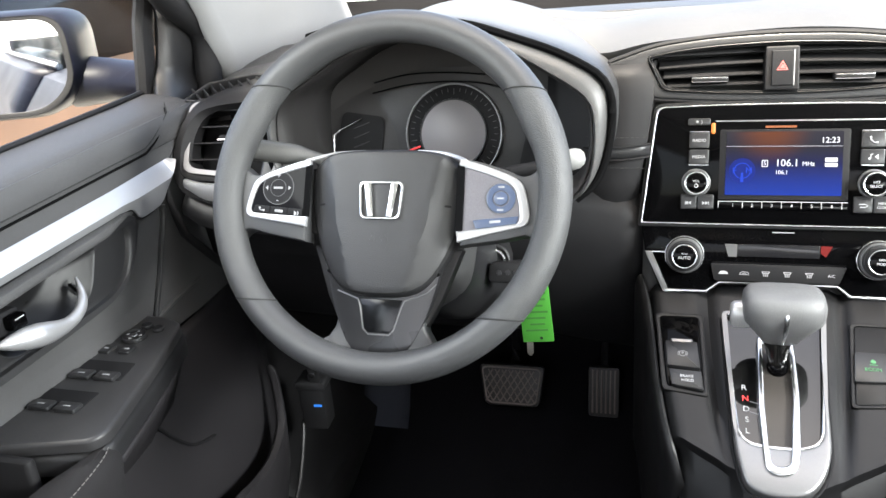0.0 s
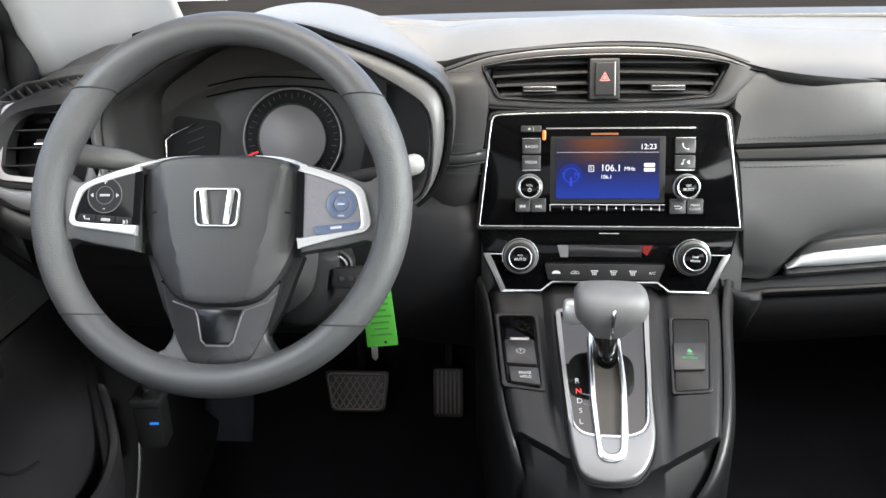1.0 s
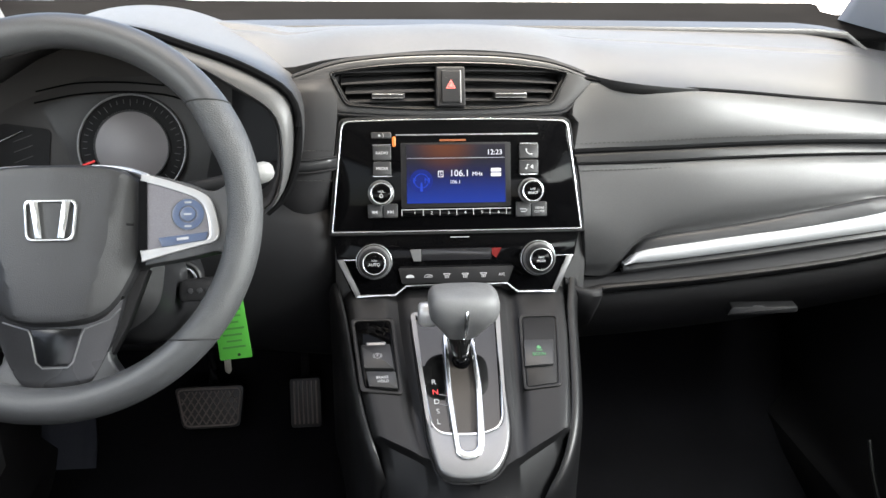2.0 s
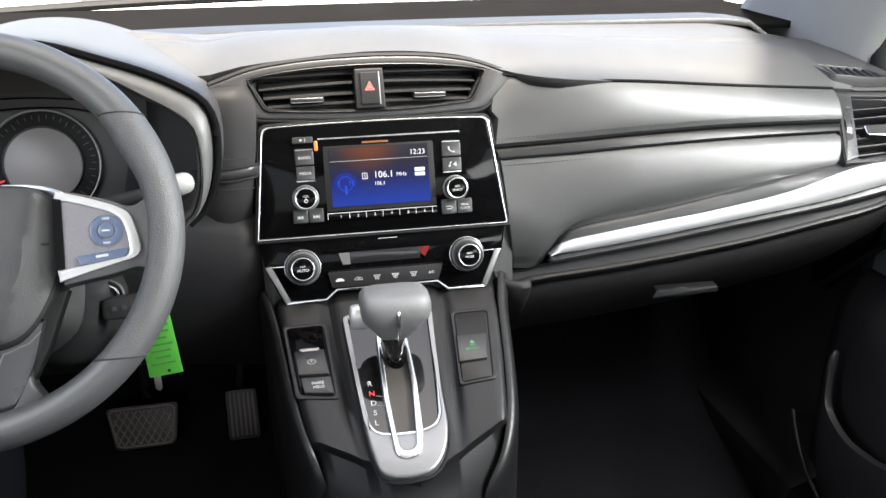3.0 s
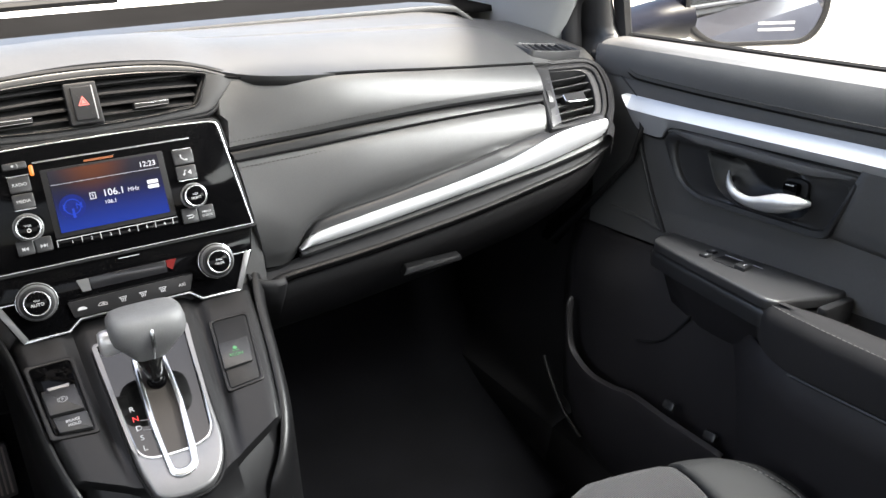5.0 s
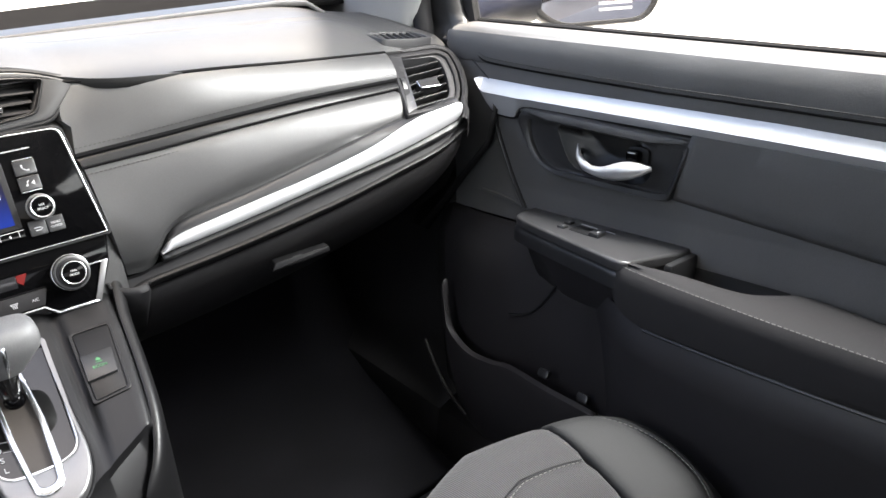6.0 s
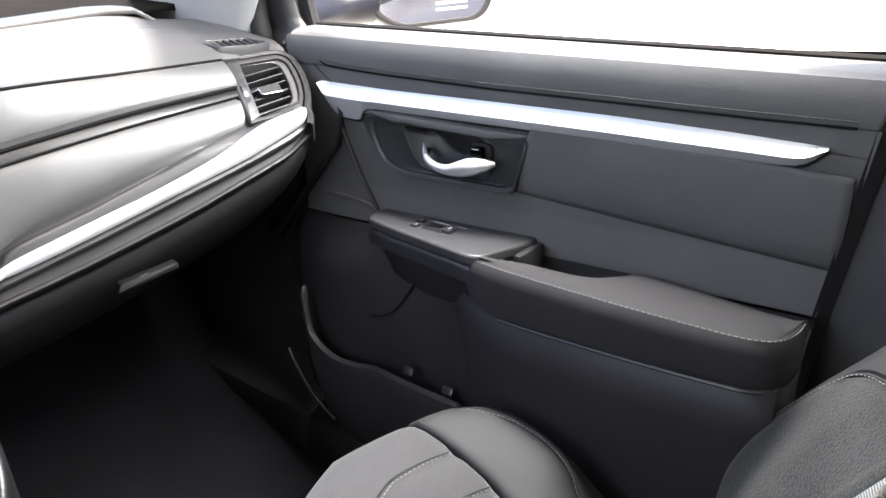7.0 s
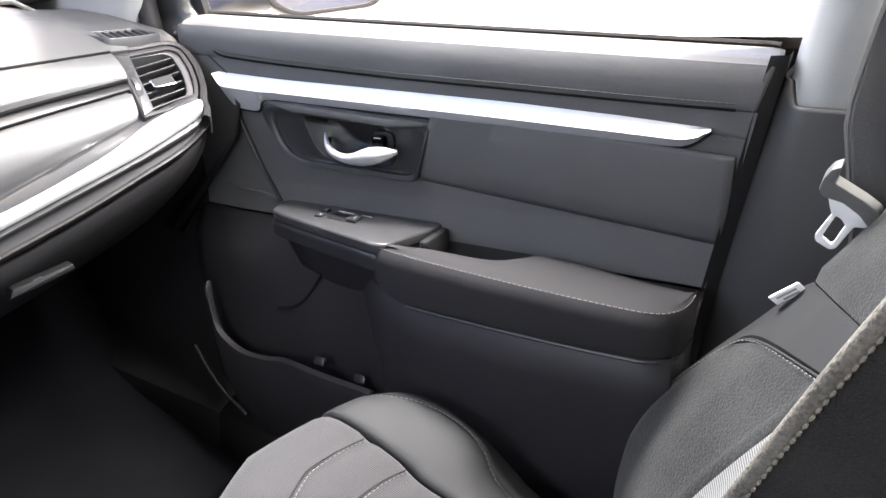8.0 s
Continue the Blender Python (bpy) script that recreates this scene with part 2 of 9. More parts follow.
def tube(path, r, seg=8, closed=False, caps=True, bm=None, flat=1.0, up=V(0, 0, 1)):
    """A round bar along path; r is a radius or one for each point; flat squeezes it across."""
    bm = bm or bmesh.new()
    n = len(path)
    rings = []
    for i, p in enumerate(path):
        a, b = path[(i - 1) % n if closed else max(0, i - 1)], path[(i + 1) % n if closed else min(n - 1, i + 1)]
        d = (b - a).normalized()
        s = d.cross(up)
        s = s.normalized() if s.length > 1e-4 else d.orthogonal().normalized()
        t = s.cross(d)
        ri = r[i] if isinstance(r, (list, tuple)) else r
        rings.append([bm.verts.new(p + ri * (math.cos(k * 2 * math.pi / seg) * s + flat * math.sin(k * 2 * math.pi / seg) * t)) for k in range(seg)])
    for i in range(n if closed else n - 1):
        a, b = rings[i], rings[(i + 1) % n]
        for k in range(seg):
            bm.faces.new((a[k], a[(k + 1) % seg], b[(k + 1) % seg], b[k]))
    if caps and not closed:
        bm.faces.new(rings[0][::-1])
        bm.faces.new(rings[-1])
    return bm


def round_poly(pts, r, seg=4):
    """Outline with rounded corners; r is one radius or one a corner."""
    out, n = [], len(pts)
    for i in range(n):
        a, b, c = Vector(pts[i - 1]), Vector(pts[i]), Vector(pts[(i + 1) % n])
        ri = r[i] if isinstance(r, (list, tuple)) else r
        if ri <= 0:
            out.append(b)
            continue
        u, w = (a - b), (c - b)
        k = min(ri, 0.48 * u.length, 0.48 * w.length)
        p, q = b + u.normalized() * k, b + w.normalized() * k
        for s in range(seg + 1):
            t = s / seg
            out.append((1 - t) ** 2 * p + 2 * t * (1 - t) * b + t * t * q)
    return out


def plate(outline, M, depth, bevel=0.0, bm=None, seg=2, hole=None):
    """A plate: the outline (x, y) in the plane of M, from local z = 0 back to -depth, with a bevelled front rim. hole: an inner outline
    with as many points, which makes it a frame."""
    bm = bm or bmesh.new()
    rings = []
    cx = sum(p[0] for p in outline) / len(outline)
    cy = sum(p[1] for p in outline) / len(outline)

    def ring(pts, z):
        return [bm.verts.new(M @ V(p[0], p[1], z)) for p in pts]

    def inset(pts, d):
        res, n = [], len(pts)
        area = sum(pts[i - 1][0] * pts[i][1] - pts[i][0] * pts[i - 1][1] for i in range(n))
        sgn = 1 if area > 0 else -1
        for i in range(n):
            a, b, c = pts[i - 1], pts[i], pts[(i + 1) % n]
            e1, e2 = V(b[0] - a[0], b[1] - a[1]), V(c[0] - b[0], c[1] - b[1])
            n1 = V(-e1.y, e1.x).normalized() * sgn if e1.length > 1e-9 else V(0, 0)
            n2 = V(-e2.y, e2.x).normalized() * sgn if e2.length > 1e-9 else n1
            nn = n1 + n2
            nn = nn.normalized() if nn.length > 1e-6 else n1
            res.append((b[0] + nn.x * d, b[1] + nn.y * d))
        return res

    o = [(p[0], p[1]) for p in outline]
    levels = [(0.0, -depth)]
    if bevel:
        for s in range(seg + 1):
            a = math.pi / 2 * s / seg
            levels.append((bevel * (1 - math.cos(a)), -bevel * (1 - math.sin(a))))
        if bevel > 0.005:
            levels.append((bevel * 1.3, 0.0))
    else:
        levels.append((0.0, 0.0))
    prev = None
    for d, z in levels:
        cur = ring(inset(o, d) if d else o, z)
        if prev:
            for i in range(len(cur)):
                j = (i + 1) % len(cur)
                bm.faces.new((prev[i], prev[j], cur[j], cur[i]))
        else:
            first = cur
        prev = cur
    if hole:
        h = [(p[0], p[1]) for p in hole]
        hp = None
        hl = [(0.0, -depth)] + [(-d, z) for d, z in levels[1:]]
        for d, z in hl:
            cur = ring(inset(h, d) if d else h, z)
            if hp:
                for i in range(len(cur)):
                    j = (i + 1) % len(cur)
                    bm.faces.new((hp[i], hp[j], cur[j], cur[i]))
            else:
                hfirst = cur
            hp = cur
        n = len(prev)
        for i in range(n):
            j = (i + 1) % n
            bm.faces.new((prev[i], prev[j], hp[j], hp[i]))
            bm.faces.new((first[i], first[j], hfirst[j], hfirst[i]))
    else:
        bm.faces.new(prev)
        bm.faces.new(first[::-1])
    return bm


def box(M, size, bevel=0.0, bm=None):
    sx, sy, sz = size[0] / 2, size[1] / 2, size[2]
    r = [(-sx, -sy), (sx, -sy), (sx, sy), (-sx, sy)]
    return plate(round_poly(r, min(bevel * 1.5, sx * 0.9, sy * 0.9), 3) if bevel else r, M, sz, bevel, bm)


def disc(M, r, depth, bevel=0.0, seg=32, bm=None):
    return plate([(r * math.cos(a), r * math.sin(a)) for a in [2 * math.pi * k / seg for k in range(seg)]], M, depth, bevel, bm)


def ringplate(M, r, ri, depth, bevel=0.0, seg=40):
    c = [(math.cos(2 * math.pi * k / seg), math.sin(2 * math.pi * k / seg)) for k in range(seg)]
    return plate([(r * x, r * y) for x, y in c], M, depth, bevel, None, 2, [(ri * x, ri * y) for x, y in c])


def frame_at(origin, right, up):
    """A matrix whose x is right, y is up and z looks out of the plane."""
    x = Vector(right).normalized()
    y = (Vector(up) - x * Vector(up).dot(x)).normalized()
    z = x.cross(y)
    m = Matrix((x, y, z)).transposed().to_4x4()
    m.translation = Vector(origin)
    return m


def at(M, x, y, z=0.0, turn=0.0):
    return M @ pose(x, y, z, 0, 0, turn)


def text(body, M, size, material, parent, name="lettering", depth=0.0003, label=""):
    cu = bpy.data.curves.new("t", "FONT")
    cu.body, cu.size, cu.align_x, cu.align_y, cu.extrude = body, size, "CENTER", "CENTER", depth
    cu.resolution_u = 3
    tmp = bpy.data.objects.new("t", cu)
    me = bpy.data.meshes.new_from_object(tmp)
    me.transform(M)
    bpy.data.objects.remove(tmp)
    bpy.data.curves.remove(cu)
    me.name = name
    me.materials.clear()
    me.materials.append(material)
    ob = new(name, me)
    ob.parent = parent
    ob.matrix_parent_inverse = Matrix.Translation(-offset_in_world(parent))
    if label:
        ob["label"] = label
    return ob


def stitches(path, parent, material, length=0.004, gap=0.0035, r=0.0006, name="stitching", lift=0.0005, normal=V(0, -0.5, 1)):
    """A row of short threads along a path, joined into one part."""
    bm = bmesh.new()
    run, total = [0.0], 0.0
    for a, b in zip(path, path[1:]):
        total += (b - a).length
        run.append(total)

    def point(s):
        for i in range(len(path) - 1):
            if run[i + 1] >= s:
                return path[i].lerp(path[i + 1], (s - run[i]) / max(1e-9, run[i + 1] - run[i]))
        return path[-1]

    s = 0.0
    while s + length < total:
        a, b = point(s) + normal.normalized() * lift, point(s + length) + normal.normalized() * lift
        tube([a, b], r, 5, bm=bm)
        s += length + gap
    return part(name, bm, material, parent)


def raked(ob):
    """The passenger side's trim rises gently towards the rear: shear a part and its pieces."""
    for o in (ob, *ob.children_recursive):
        if o.type == "MESH":
            for v in o.data.vertices:
                x, y, z = v.co
                v.co = (x, -0.1104 + 0.18 * x + 1.0365 * y - 0.0194 * z, 0.0873 - 0.1568 * x - 0.0521 * y + 1.0311 * z)


# ---- setting: cabin shell ----
def quadsheet(rows):
    return loft([[Vector(p) for p in r] for r in rows])


def shell():
    bm = box(pose(0, -0.55, 0.0), (1.60, 2.6, 0.04))
    tagged(part("floor", bm, M_CARPET, None), "black carpeted car floor", "floor", kind="structure")
    # toe board rising to the bulkhead
    bm = quadsheet([[(x, 0.16, -0.006), (x, 0.26, 0.006), (x, 0.36, 0.020), (x, 0.46, 0.040), (x, 0.55, 0.070), (x, 0.63, 0.115), (x, 0.70, 0.18), (x, 0.75, 0.28), (x, 0.78, 0.45), (x, 0.80, 0.80)] for x in (-0.80, -0.3, 0.3, 0.80)])
    tagged(part("wall_front", bm, M_CARPET, None, thick=0.03), "black carpeted toe board and bulkhead", "bulkhead", kind="structure")
    # roof lining, gently arched
    rows = []
    for i in range(13):
        y = -0.06 - 1.75 * i / 12
        rows.append([V(x, y, 1.30 - 0.10 * (x / 0.62) ** 4 * 0.6 + 0.02 * math.sin(math.pi * i / 12)) for x in [-0.66 + 1.32 * k / 12 for k in range(13)]])
    tagged(part("ceiling", loft(rows), M_HEAD, None, thick=-0.03), "light grey woven roof lining", "ceiling", kind="structure")
    # rear of the cabin with a back window
    for nm, (z0, z1) in (("wall_rear_lower", (0.0, 0.80)), ("wall_rear_upper", (1.12, 1.32))):
        bm = quadsheet([[(x, -1.82, z0), (x, -1.82, z1)] for x in (-0.80, 0, 0.80)])
        tagged(part(nm, bm, M_PLASTIC, None, thick=0.05), "dark trimmed rear end of the cabin", "wall", kind="structure")
    for s in (-1, 1):
        # kick panel and door sill closing the foot well
        bm = quadsheet([[(s * 0.735, y, 0.62), (s * 0.74, y, 0.40), (s * 0.735, y, 0.16), (s * 0.70, y, 0.10), (s * 0.66, y, 0.085), (s * 0.64, y, 0.0)] for y in (0.80, 0.42, 0.26, 0.20)])
        tagged(part("wall_kick_left" if s < 0 else "wall_kick_right", bm, M_LOWER, None, thick=0.02), "dark plastic kick panel in the foot well", "kick panel", kind="structure")
        bm = quadsheet([[(s * 0.80, y, 0.20), (s * 0.72, y, 0.12), (s * 0.70, y, 0.105), (s * 0.655, y, 0.09), (s * 0.635, y, 0.0)] for y in (0.22, -0.2, -0.6, -0.9)])
        tagged(part("trim_door_sill", bm, M_LOWER, None, thick=0.02), "dark plastic door sill trim", "door sill", kind="structure")
        # inner wing beside the foot well
        bm = quadsheet([[(s * 0.79, y, 0.735), (s * 0.79, y, 0.30), (s * 0.79, y, -0.06)] for y in (0.98, 0.5, 0.14)])
        tagged(part("wall_wing_left" if s < 0 else "wall_wing_right", bm, M_DARK, None, thick=0.02), "black inner wing beside the foot well", "wall", kind="structure")
        # rear flank below its window and the roof rail
        bm = quadsheet([[(s * 0.77, y, 0.0), (s * 0.74, y, 0.45), (s * 0.79, y, 0.77)] for y in (-0.86, -1.3, -1.85)])
        tagged(part("wall_left_rear" if s < 0 else "wall_right_rear", bm, M_PLASTIC, None, thick=0.04), "dark rear side trim of the cabin", "wall", kind="structure")
        bm = loft([[V(s * 0.63, y, 1.27), V(s * 0.68, y, 1.255), V(s * 0.71, y, 1.22), V(s * 0.77, y, 1.17)] for y in (-0.01, -0.2, -0.9, -1.85)])
        tagged(part("trim_roof_rail", bm, M_TRIM, None, thick=0.03), "light grey roof rail trim", "roof rail", kind="structure")
        # windscreen pillar
        inb = 0.036 if s > 0 else 0.0
        low = spline([(s * (0.655 + inb), 0.66, 0.72), (s * (0.685 + inb * 0.7), 0.52, 0.72), (s * 0.715, 0.42, 0.70), (s * 0.735, 0.332, 0.70)], 10)
        mid = spline([(s * (0.63 + inb), 0.42, 0.97), (s * (0.655 + inb * 0.6), 0.33, 0.98), (s * 0.685, 0.25, 0.965), (s * 0.706, 0.170, 0.950)], 10)
        top = spline([(s * 0.56, -0.04, 1.295), (s * 0.585, -0.09, 1.30), (s * 0.62, -0.14, 1.28), (s * 0.65, -0.20, 1.26)], 10)
        rows = []
        for k in range(13):
            t = k / 12
            rows.append([(1 - t) * (1 - 2 * t) * a + 4 * t * (1 - t) * b + t * (2 * t - 1) * c + V(-s * 0.012 * math.sin(math.pi * i / 10), 0, 0)
                         for i, (a, b, c) in enumerate(zip(low, mid, top))])
        tagged(part("trim_windscreen_pillar", loft(rows), M_TRIM, None, thick=0.02), "light grey windscreen pillar trim", "pillar", kind="structure")
        # centre pillar: dark lower trim, pale upper trim
        zs = (0.05, 0.25, 0.42, 0.477, 0.536, 0.628, 0.690, 0.735, 0.750)
        rows = []
        for z in zs:
            yf = float(np.interp(z, (0.05, 0.30, 0.477, 0.536, 0.628, 0.690, 0.754), (-0.545, -0.550, -0.5688, -0.5784, -0.5966, -0.6149, -0.6319)))
            yb = min(yf - 0.012, float(np.interp(z, (0.05, 0.57, 0.687, 0.75), (-0.632, -0.6397, -0.642, -0.648))))
            rows.append([V(s * 0.775, yf + 0.004, z), V(s * 0.724, yf + 0.003, z), V(s * 0.716, yf - 0.002, z), V(s * 0.710, yf + (yb - yf) * 0.3, z), V(s * 0.700, yf + (yb - yf) * 0.75, z), V(s * 0.6945, yb - 0.002, z),
                         V(s * 0.6925, yb - 0.012, z), V(s * 0.695, yb - 0.05, z), V(s * 0.700, -0.76, z), V(s * 0.76, -0.80, z)])
        # the top edge dips behind its raised front corner
        rows[-1] = [p if k < 4 else V(p.x, p.y, 0.7305) for k, p in enumerate(rows[-1])]
        rows[-2] = [p if k < 4 else V(p.x, p.y, 0.7265) for k, p in enumerate(rows[-2])]
        tagged(part("trim_centre_pillar", loft(rows), M_PILLAR, None, thick=0.006), "dark grey centre pillar lower trim", "pillar", kind="structure")
        rows = []
        for z in (0.715, 0.735, 0.78, 0.83, 0.95, 1.12, 1.27):
            f = -0.6405 - 0.150 * (z - 0.73)
            r = -0.6905 - 0.155 * (z - 0.73)
            x = 0.702 - 0.05 * max(0, z - 0.85)
            rows.append([V(s * (x + 0.07), f + 0.016, z), V(s * (x + 0.030), f + 0.010, z), V(s * (x + 0.012), f + 0.003, z), V(s * (x + 0.003), f - 0.005, z), V(s * x, f - 0.016, z), V(s * (x - 0.002), (f + r) / 2, z), V(s * x, r + 0.006, z), V(s * (x + 0.006), r, z), V(s * (x + 0.05), r - 0.006, z)])
        tagged(part("trim_centre_pillar_upper", loft(rows), M_TRIM, None, thick=0.006), "pale grey centre pillar upper trim", "pillar", kind="structure")
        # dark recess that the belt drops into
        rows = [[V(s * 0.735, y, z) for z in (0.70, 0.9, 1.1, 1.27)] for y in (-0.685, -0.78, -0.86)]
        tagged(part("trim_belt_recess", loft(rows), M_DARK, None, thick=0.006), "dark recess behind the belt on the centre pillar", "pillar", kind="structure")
    # glass
    g = quadsheet([[(-0.70, 0.76, 0.80), (0, 0.83, 0.80), (0.70, 0.76, 0.80)], [(-0.64, 0.36, 1.06), (0, 0.42, 1.08), (0.64, 0.36, 1.06)], [(-0.57, -0.05, 1.30), (0, -0.03, 1.315), (0.57, -0.05, 1.30)]])
    ob = tagged(part("window_windscreen", g, M_GLASS, None), "clear raked windscreen", "windscreen", kind="structure")
    ob.visible_shadow = False
    bm = quadsheet([[(x, 0.26, 0.66), (x, 0.50, 0.69), (x, 0.80, 0.70)] for x in (-0.80, -0.4, 0, 0.4, 0.80)])
    tagged(part("wall_front_upper", bm, M_DARK, None, thick=0.01), "black crossbeam under the dashboard", "bulkhead", kind="structure")
    # cowl under the screen
    bm = quadsheet([[(x, 0.50 - 0.06 * (x / 0.7) ** 2, 0.804), (x, 0.57, 0.811), (x, 0.695, 0.815), (x, 0.712, 0.824), (x, 0.735, 0.826), (x, 0.76, 0.79), (x, 0.95, 0.76)] for x in [-0.70 + 0.1 * k for k in range(15)]])
    tagged(part("trim_cowl", bm, M_COWL, None, thick=0.01), "black cowl at the foot of the windscreen", "cowl", kind="structure")


shell()


# ---- dashboard ----
DASH = thing("dashboard", (0, 0.3, 0.5), "black soft-touch dashboard with silver inlay and stitched pads", "dashboard")
SEAM = [(0.150, 0.176, 0.788), (0.206, 0.178, 0.779), (0.316, 0.182, 0.771), (0.437, 0.186, 0.760), (0.575, 0.191, 0.749)]
STRIP_UP = [(0.135, 0.172, 0.707), (0.232, 0.168, 0.711), (0.306, 0.166, 0.7145), (0.423, 0.162, 0.718), (0.568, 0.157, 0.717)]
STRIP_LO = [(0.137, 0.169, 0.692), (0.229, 0.165, 0.695), (0.303, 0.161, 0.699), (0.419, 0.155, 0.7035), (0.562, 0.148, 0.7055)]
FOLD = [(0.137, 0.164, 0.572), (0.175, 0.158, 0.574), (0.198, 0.155, 0.588), (0.219, 0.154, 0.607), (0.250, 0.151, 0.622), (0.291, 0.147, 0.632), (0.361, 0.140, 0.643), (0.491, 0.127, 0.662), (0.562, 0.118, 0.676)]
PADLOW = [(0.137, 0.162, 0.552), (0.175, 0.157, 0.553), (0.194, 0.155, 0.562), (0.204, 0.155, 0.576), (0.211, 0.155, 0.587), (0.224, 0.1525, 0.600), (0.254, 0.148, 0.608), (0.325, 0.138, 0.621), (0.399, 0.127, 0.638), (0.483, 0.115, 0.658), (0.545, 0.107, 0.672), (0.62, 0.094, 0.686)]
SIL_UP = [(0.199, 0.152, 0.573), (0.207, 0.151, 0.583), (0.216, 0.150, 0.589), (0.234, 0.147, 0.594), (0.274, 0.141, 0.602), (0.333, 0.133, 0.613), (0.397, 0.123, 0.625), (0.481, 0.111, 0.645), (0.536, 0.103, 0.666), (0.567, 0.099, 0.675), (0.600, 0.094, 0.6800), (0.620, 0.0913, 0.6822), (0.6265, 0.0905, 0.6825)]
SIL_LO = [(0.199, 0.152, 0.5725), (0.253, 0.144, 0.580), (0.332, 0.133, 0.594), (0.439, 0.117, 0.615), (0.525, 0.105, 0.632), (0.582, 0.097, 0.647), (0.604, 0.0935, 0.6535), (0.616, 0.0920, 0.6575), (0.622, 0.0912, 0.6610), (0.6252, 0.0907, 0.6645), (0.6268, 0.0905, 0.6700)]
BEDLOW = [(0.193, 0.151, 0.560), (0.252, 0.143, 0.571), (0.331, 0.131, 0.585), (0.438, 0.116, 0.606), (0.524, 0.103, 0.623), (0.590, 0.093, 0.639), (0.616, 0.0895, 0.6480), (0.628, 0.088, 0.658), (0.634, 0.087, 0.676)]
LEDGE = [(0.148, 0.153, 0.531), (0.176, 0.149, 0.542), (0.269, 0.136, 0.555), (0.329, 0.127, 0.565), (0.436, 0.112, 0.585), (0.523, 0.100, 0.606), (0.590, 0.091, 0.624), (0.634, 0.085, 0.648)]
N = 40


def bulged(a, b, n, out, k=1.0):
    """Rows between two curves, pushed out towards the cabin in the middle."""
    rows = []
    for j in range(n + 1):
        t = j / n
        rows.append([p.lerp(q, t) + V(0, -out, 0.15 * out) * (4 * t * (1 - t)) ** k for p, q in zip(a, b)])
    return rows


def rolled(a, b, n, out, lip=0.006):
    """A padded panel between two curves with rolled-in edges."""
    rows = [[p + V(0, lip * 1.6, 0) for p in a]]
    rows += bulged([p + V(0, -lip * 0.2, 0) for p in a], [p + V(0, -lip * 0.2, 0) for p in b], n, out, 0.7)
    rows += [[p + V(0, lip * 1.6, 0) for p in b]]
    return rows


def returned(rows):
    """Turn the inner end of a padded panel back into the dash."""
    return [[r[0] + V(-0.006, 0.045, 0), r[0] + V(-0.003, 0.010, 0)] + r for r in rows]


def dash_top():
    # upper pad from the fascia seam to the windscreen foot
    front = spline([(-0.70, 0.20, 0.742), (-0.63, 0.20, 0.752), (-0.57, 0.22, 0.77), (-0.50, 0.26, 0.797), (-0.37, 0.30, 0.820), (-0.24, 0.27, 0.807), (-0.195, 0.225, 0.793), (-0.13, 0.211, 0.8055), (0, 0.212, 0.8145),
                    (0.10, 0.210, 0.8070), (0.150, 0.2015, 0.7890), (0.205, 0.177, 0.781), (0.315, 0.181, 0.771), (0.437, 0.186, 0.760), (0.582, 0.192, 0.749), (0.70, 0.20, 0.735)], 84)
    rows = [[p + V(0, 0.006, -0.012) for p in front], front]
    for j in range(1, 45):
        t = j / 44
        row = []
        for p in front:
            fall = max(0.0, (abs(p.x) - 0.52) / 0.18)
            far = V(p.x * 0.985, 0.475 - 0.06 * (p.x / 0.7) ** 2 - 0.02 * fall, 0.812 - 0.02 * fall)
            q = p.lerp(far, t)
            q.z += 0.012 * math.sin(math.pi * t) * (1 - 0.6 * fall) + 0.008 * max(0, math.sin(math.pi * min(1, t * 1.7)))
            q.z -= 0.006 * math.exp(-((q.y - 0.335 + 0.05 * (q.x / 0.7) ** 2) / 0.008) ** 2) * (1 - min(1, fall * 2))
            if q.x > 0.54:
                k = min(1.0, (q.x - 0.54) / 0.095)
                low = 0.7535 + 0.150 * (q.y - 0.19) - 0.10 * (q.x - 0.634)
                q.z += (min(q.z, low) - q.z) * k * k * (3 - 2 * k)
            row.append(q)
        rows.append(row)
    part("top_pad", loft(rows), M_PAD, DASH, thick=0.01)
    # raised defroster shelf at the far edge
    rows = []
    for k in range(33):
        x = -0.66 + 1.32 * k / 32
        y = 0.440 - 0.06 * (x / 0.7) ** 2
        e = -0.026 * (x / 0.66) ** 4 if x < 0 else -float(np.interp(x, [0.55, 0.58, 0.60, 0.62, 0.66], [0.0, 0.004, 0.014, 0.034, 0.058]))
        rows.append([V(x, y, 0.808 + e), V(x, y + 0.003, 0.8165 + e), V(x, y + 0.012, 0.8175 + e), V(x, y + 0.075, 0.8175 + e), V(x, y + 0.082, 0.80 + e)])
    part("defroster_shelf", loft(rows), M_PLASTIC, DASH, thick=0.004)


def by_x(pts, xs):
    """Points of a smooth curve at the given values of x."""
    d = spline(pts, 160)
    px = [p.x for p in d]
    return [V(x, float(np.interp(x, px, [p.y for p in d])), float(np.interp(x, px, [p.z for p in d]))) for x in xs]


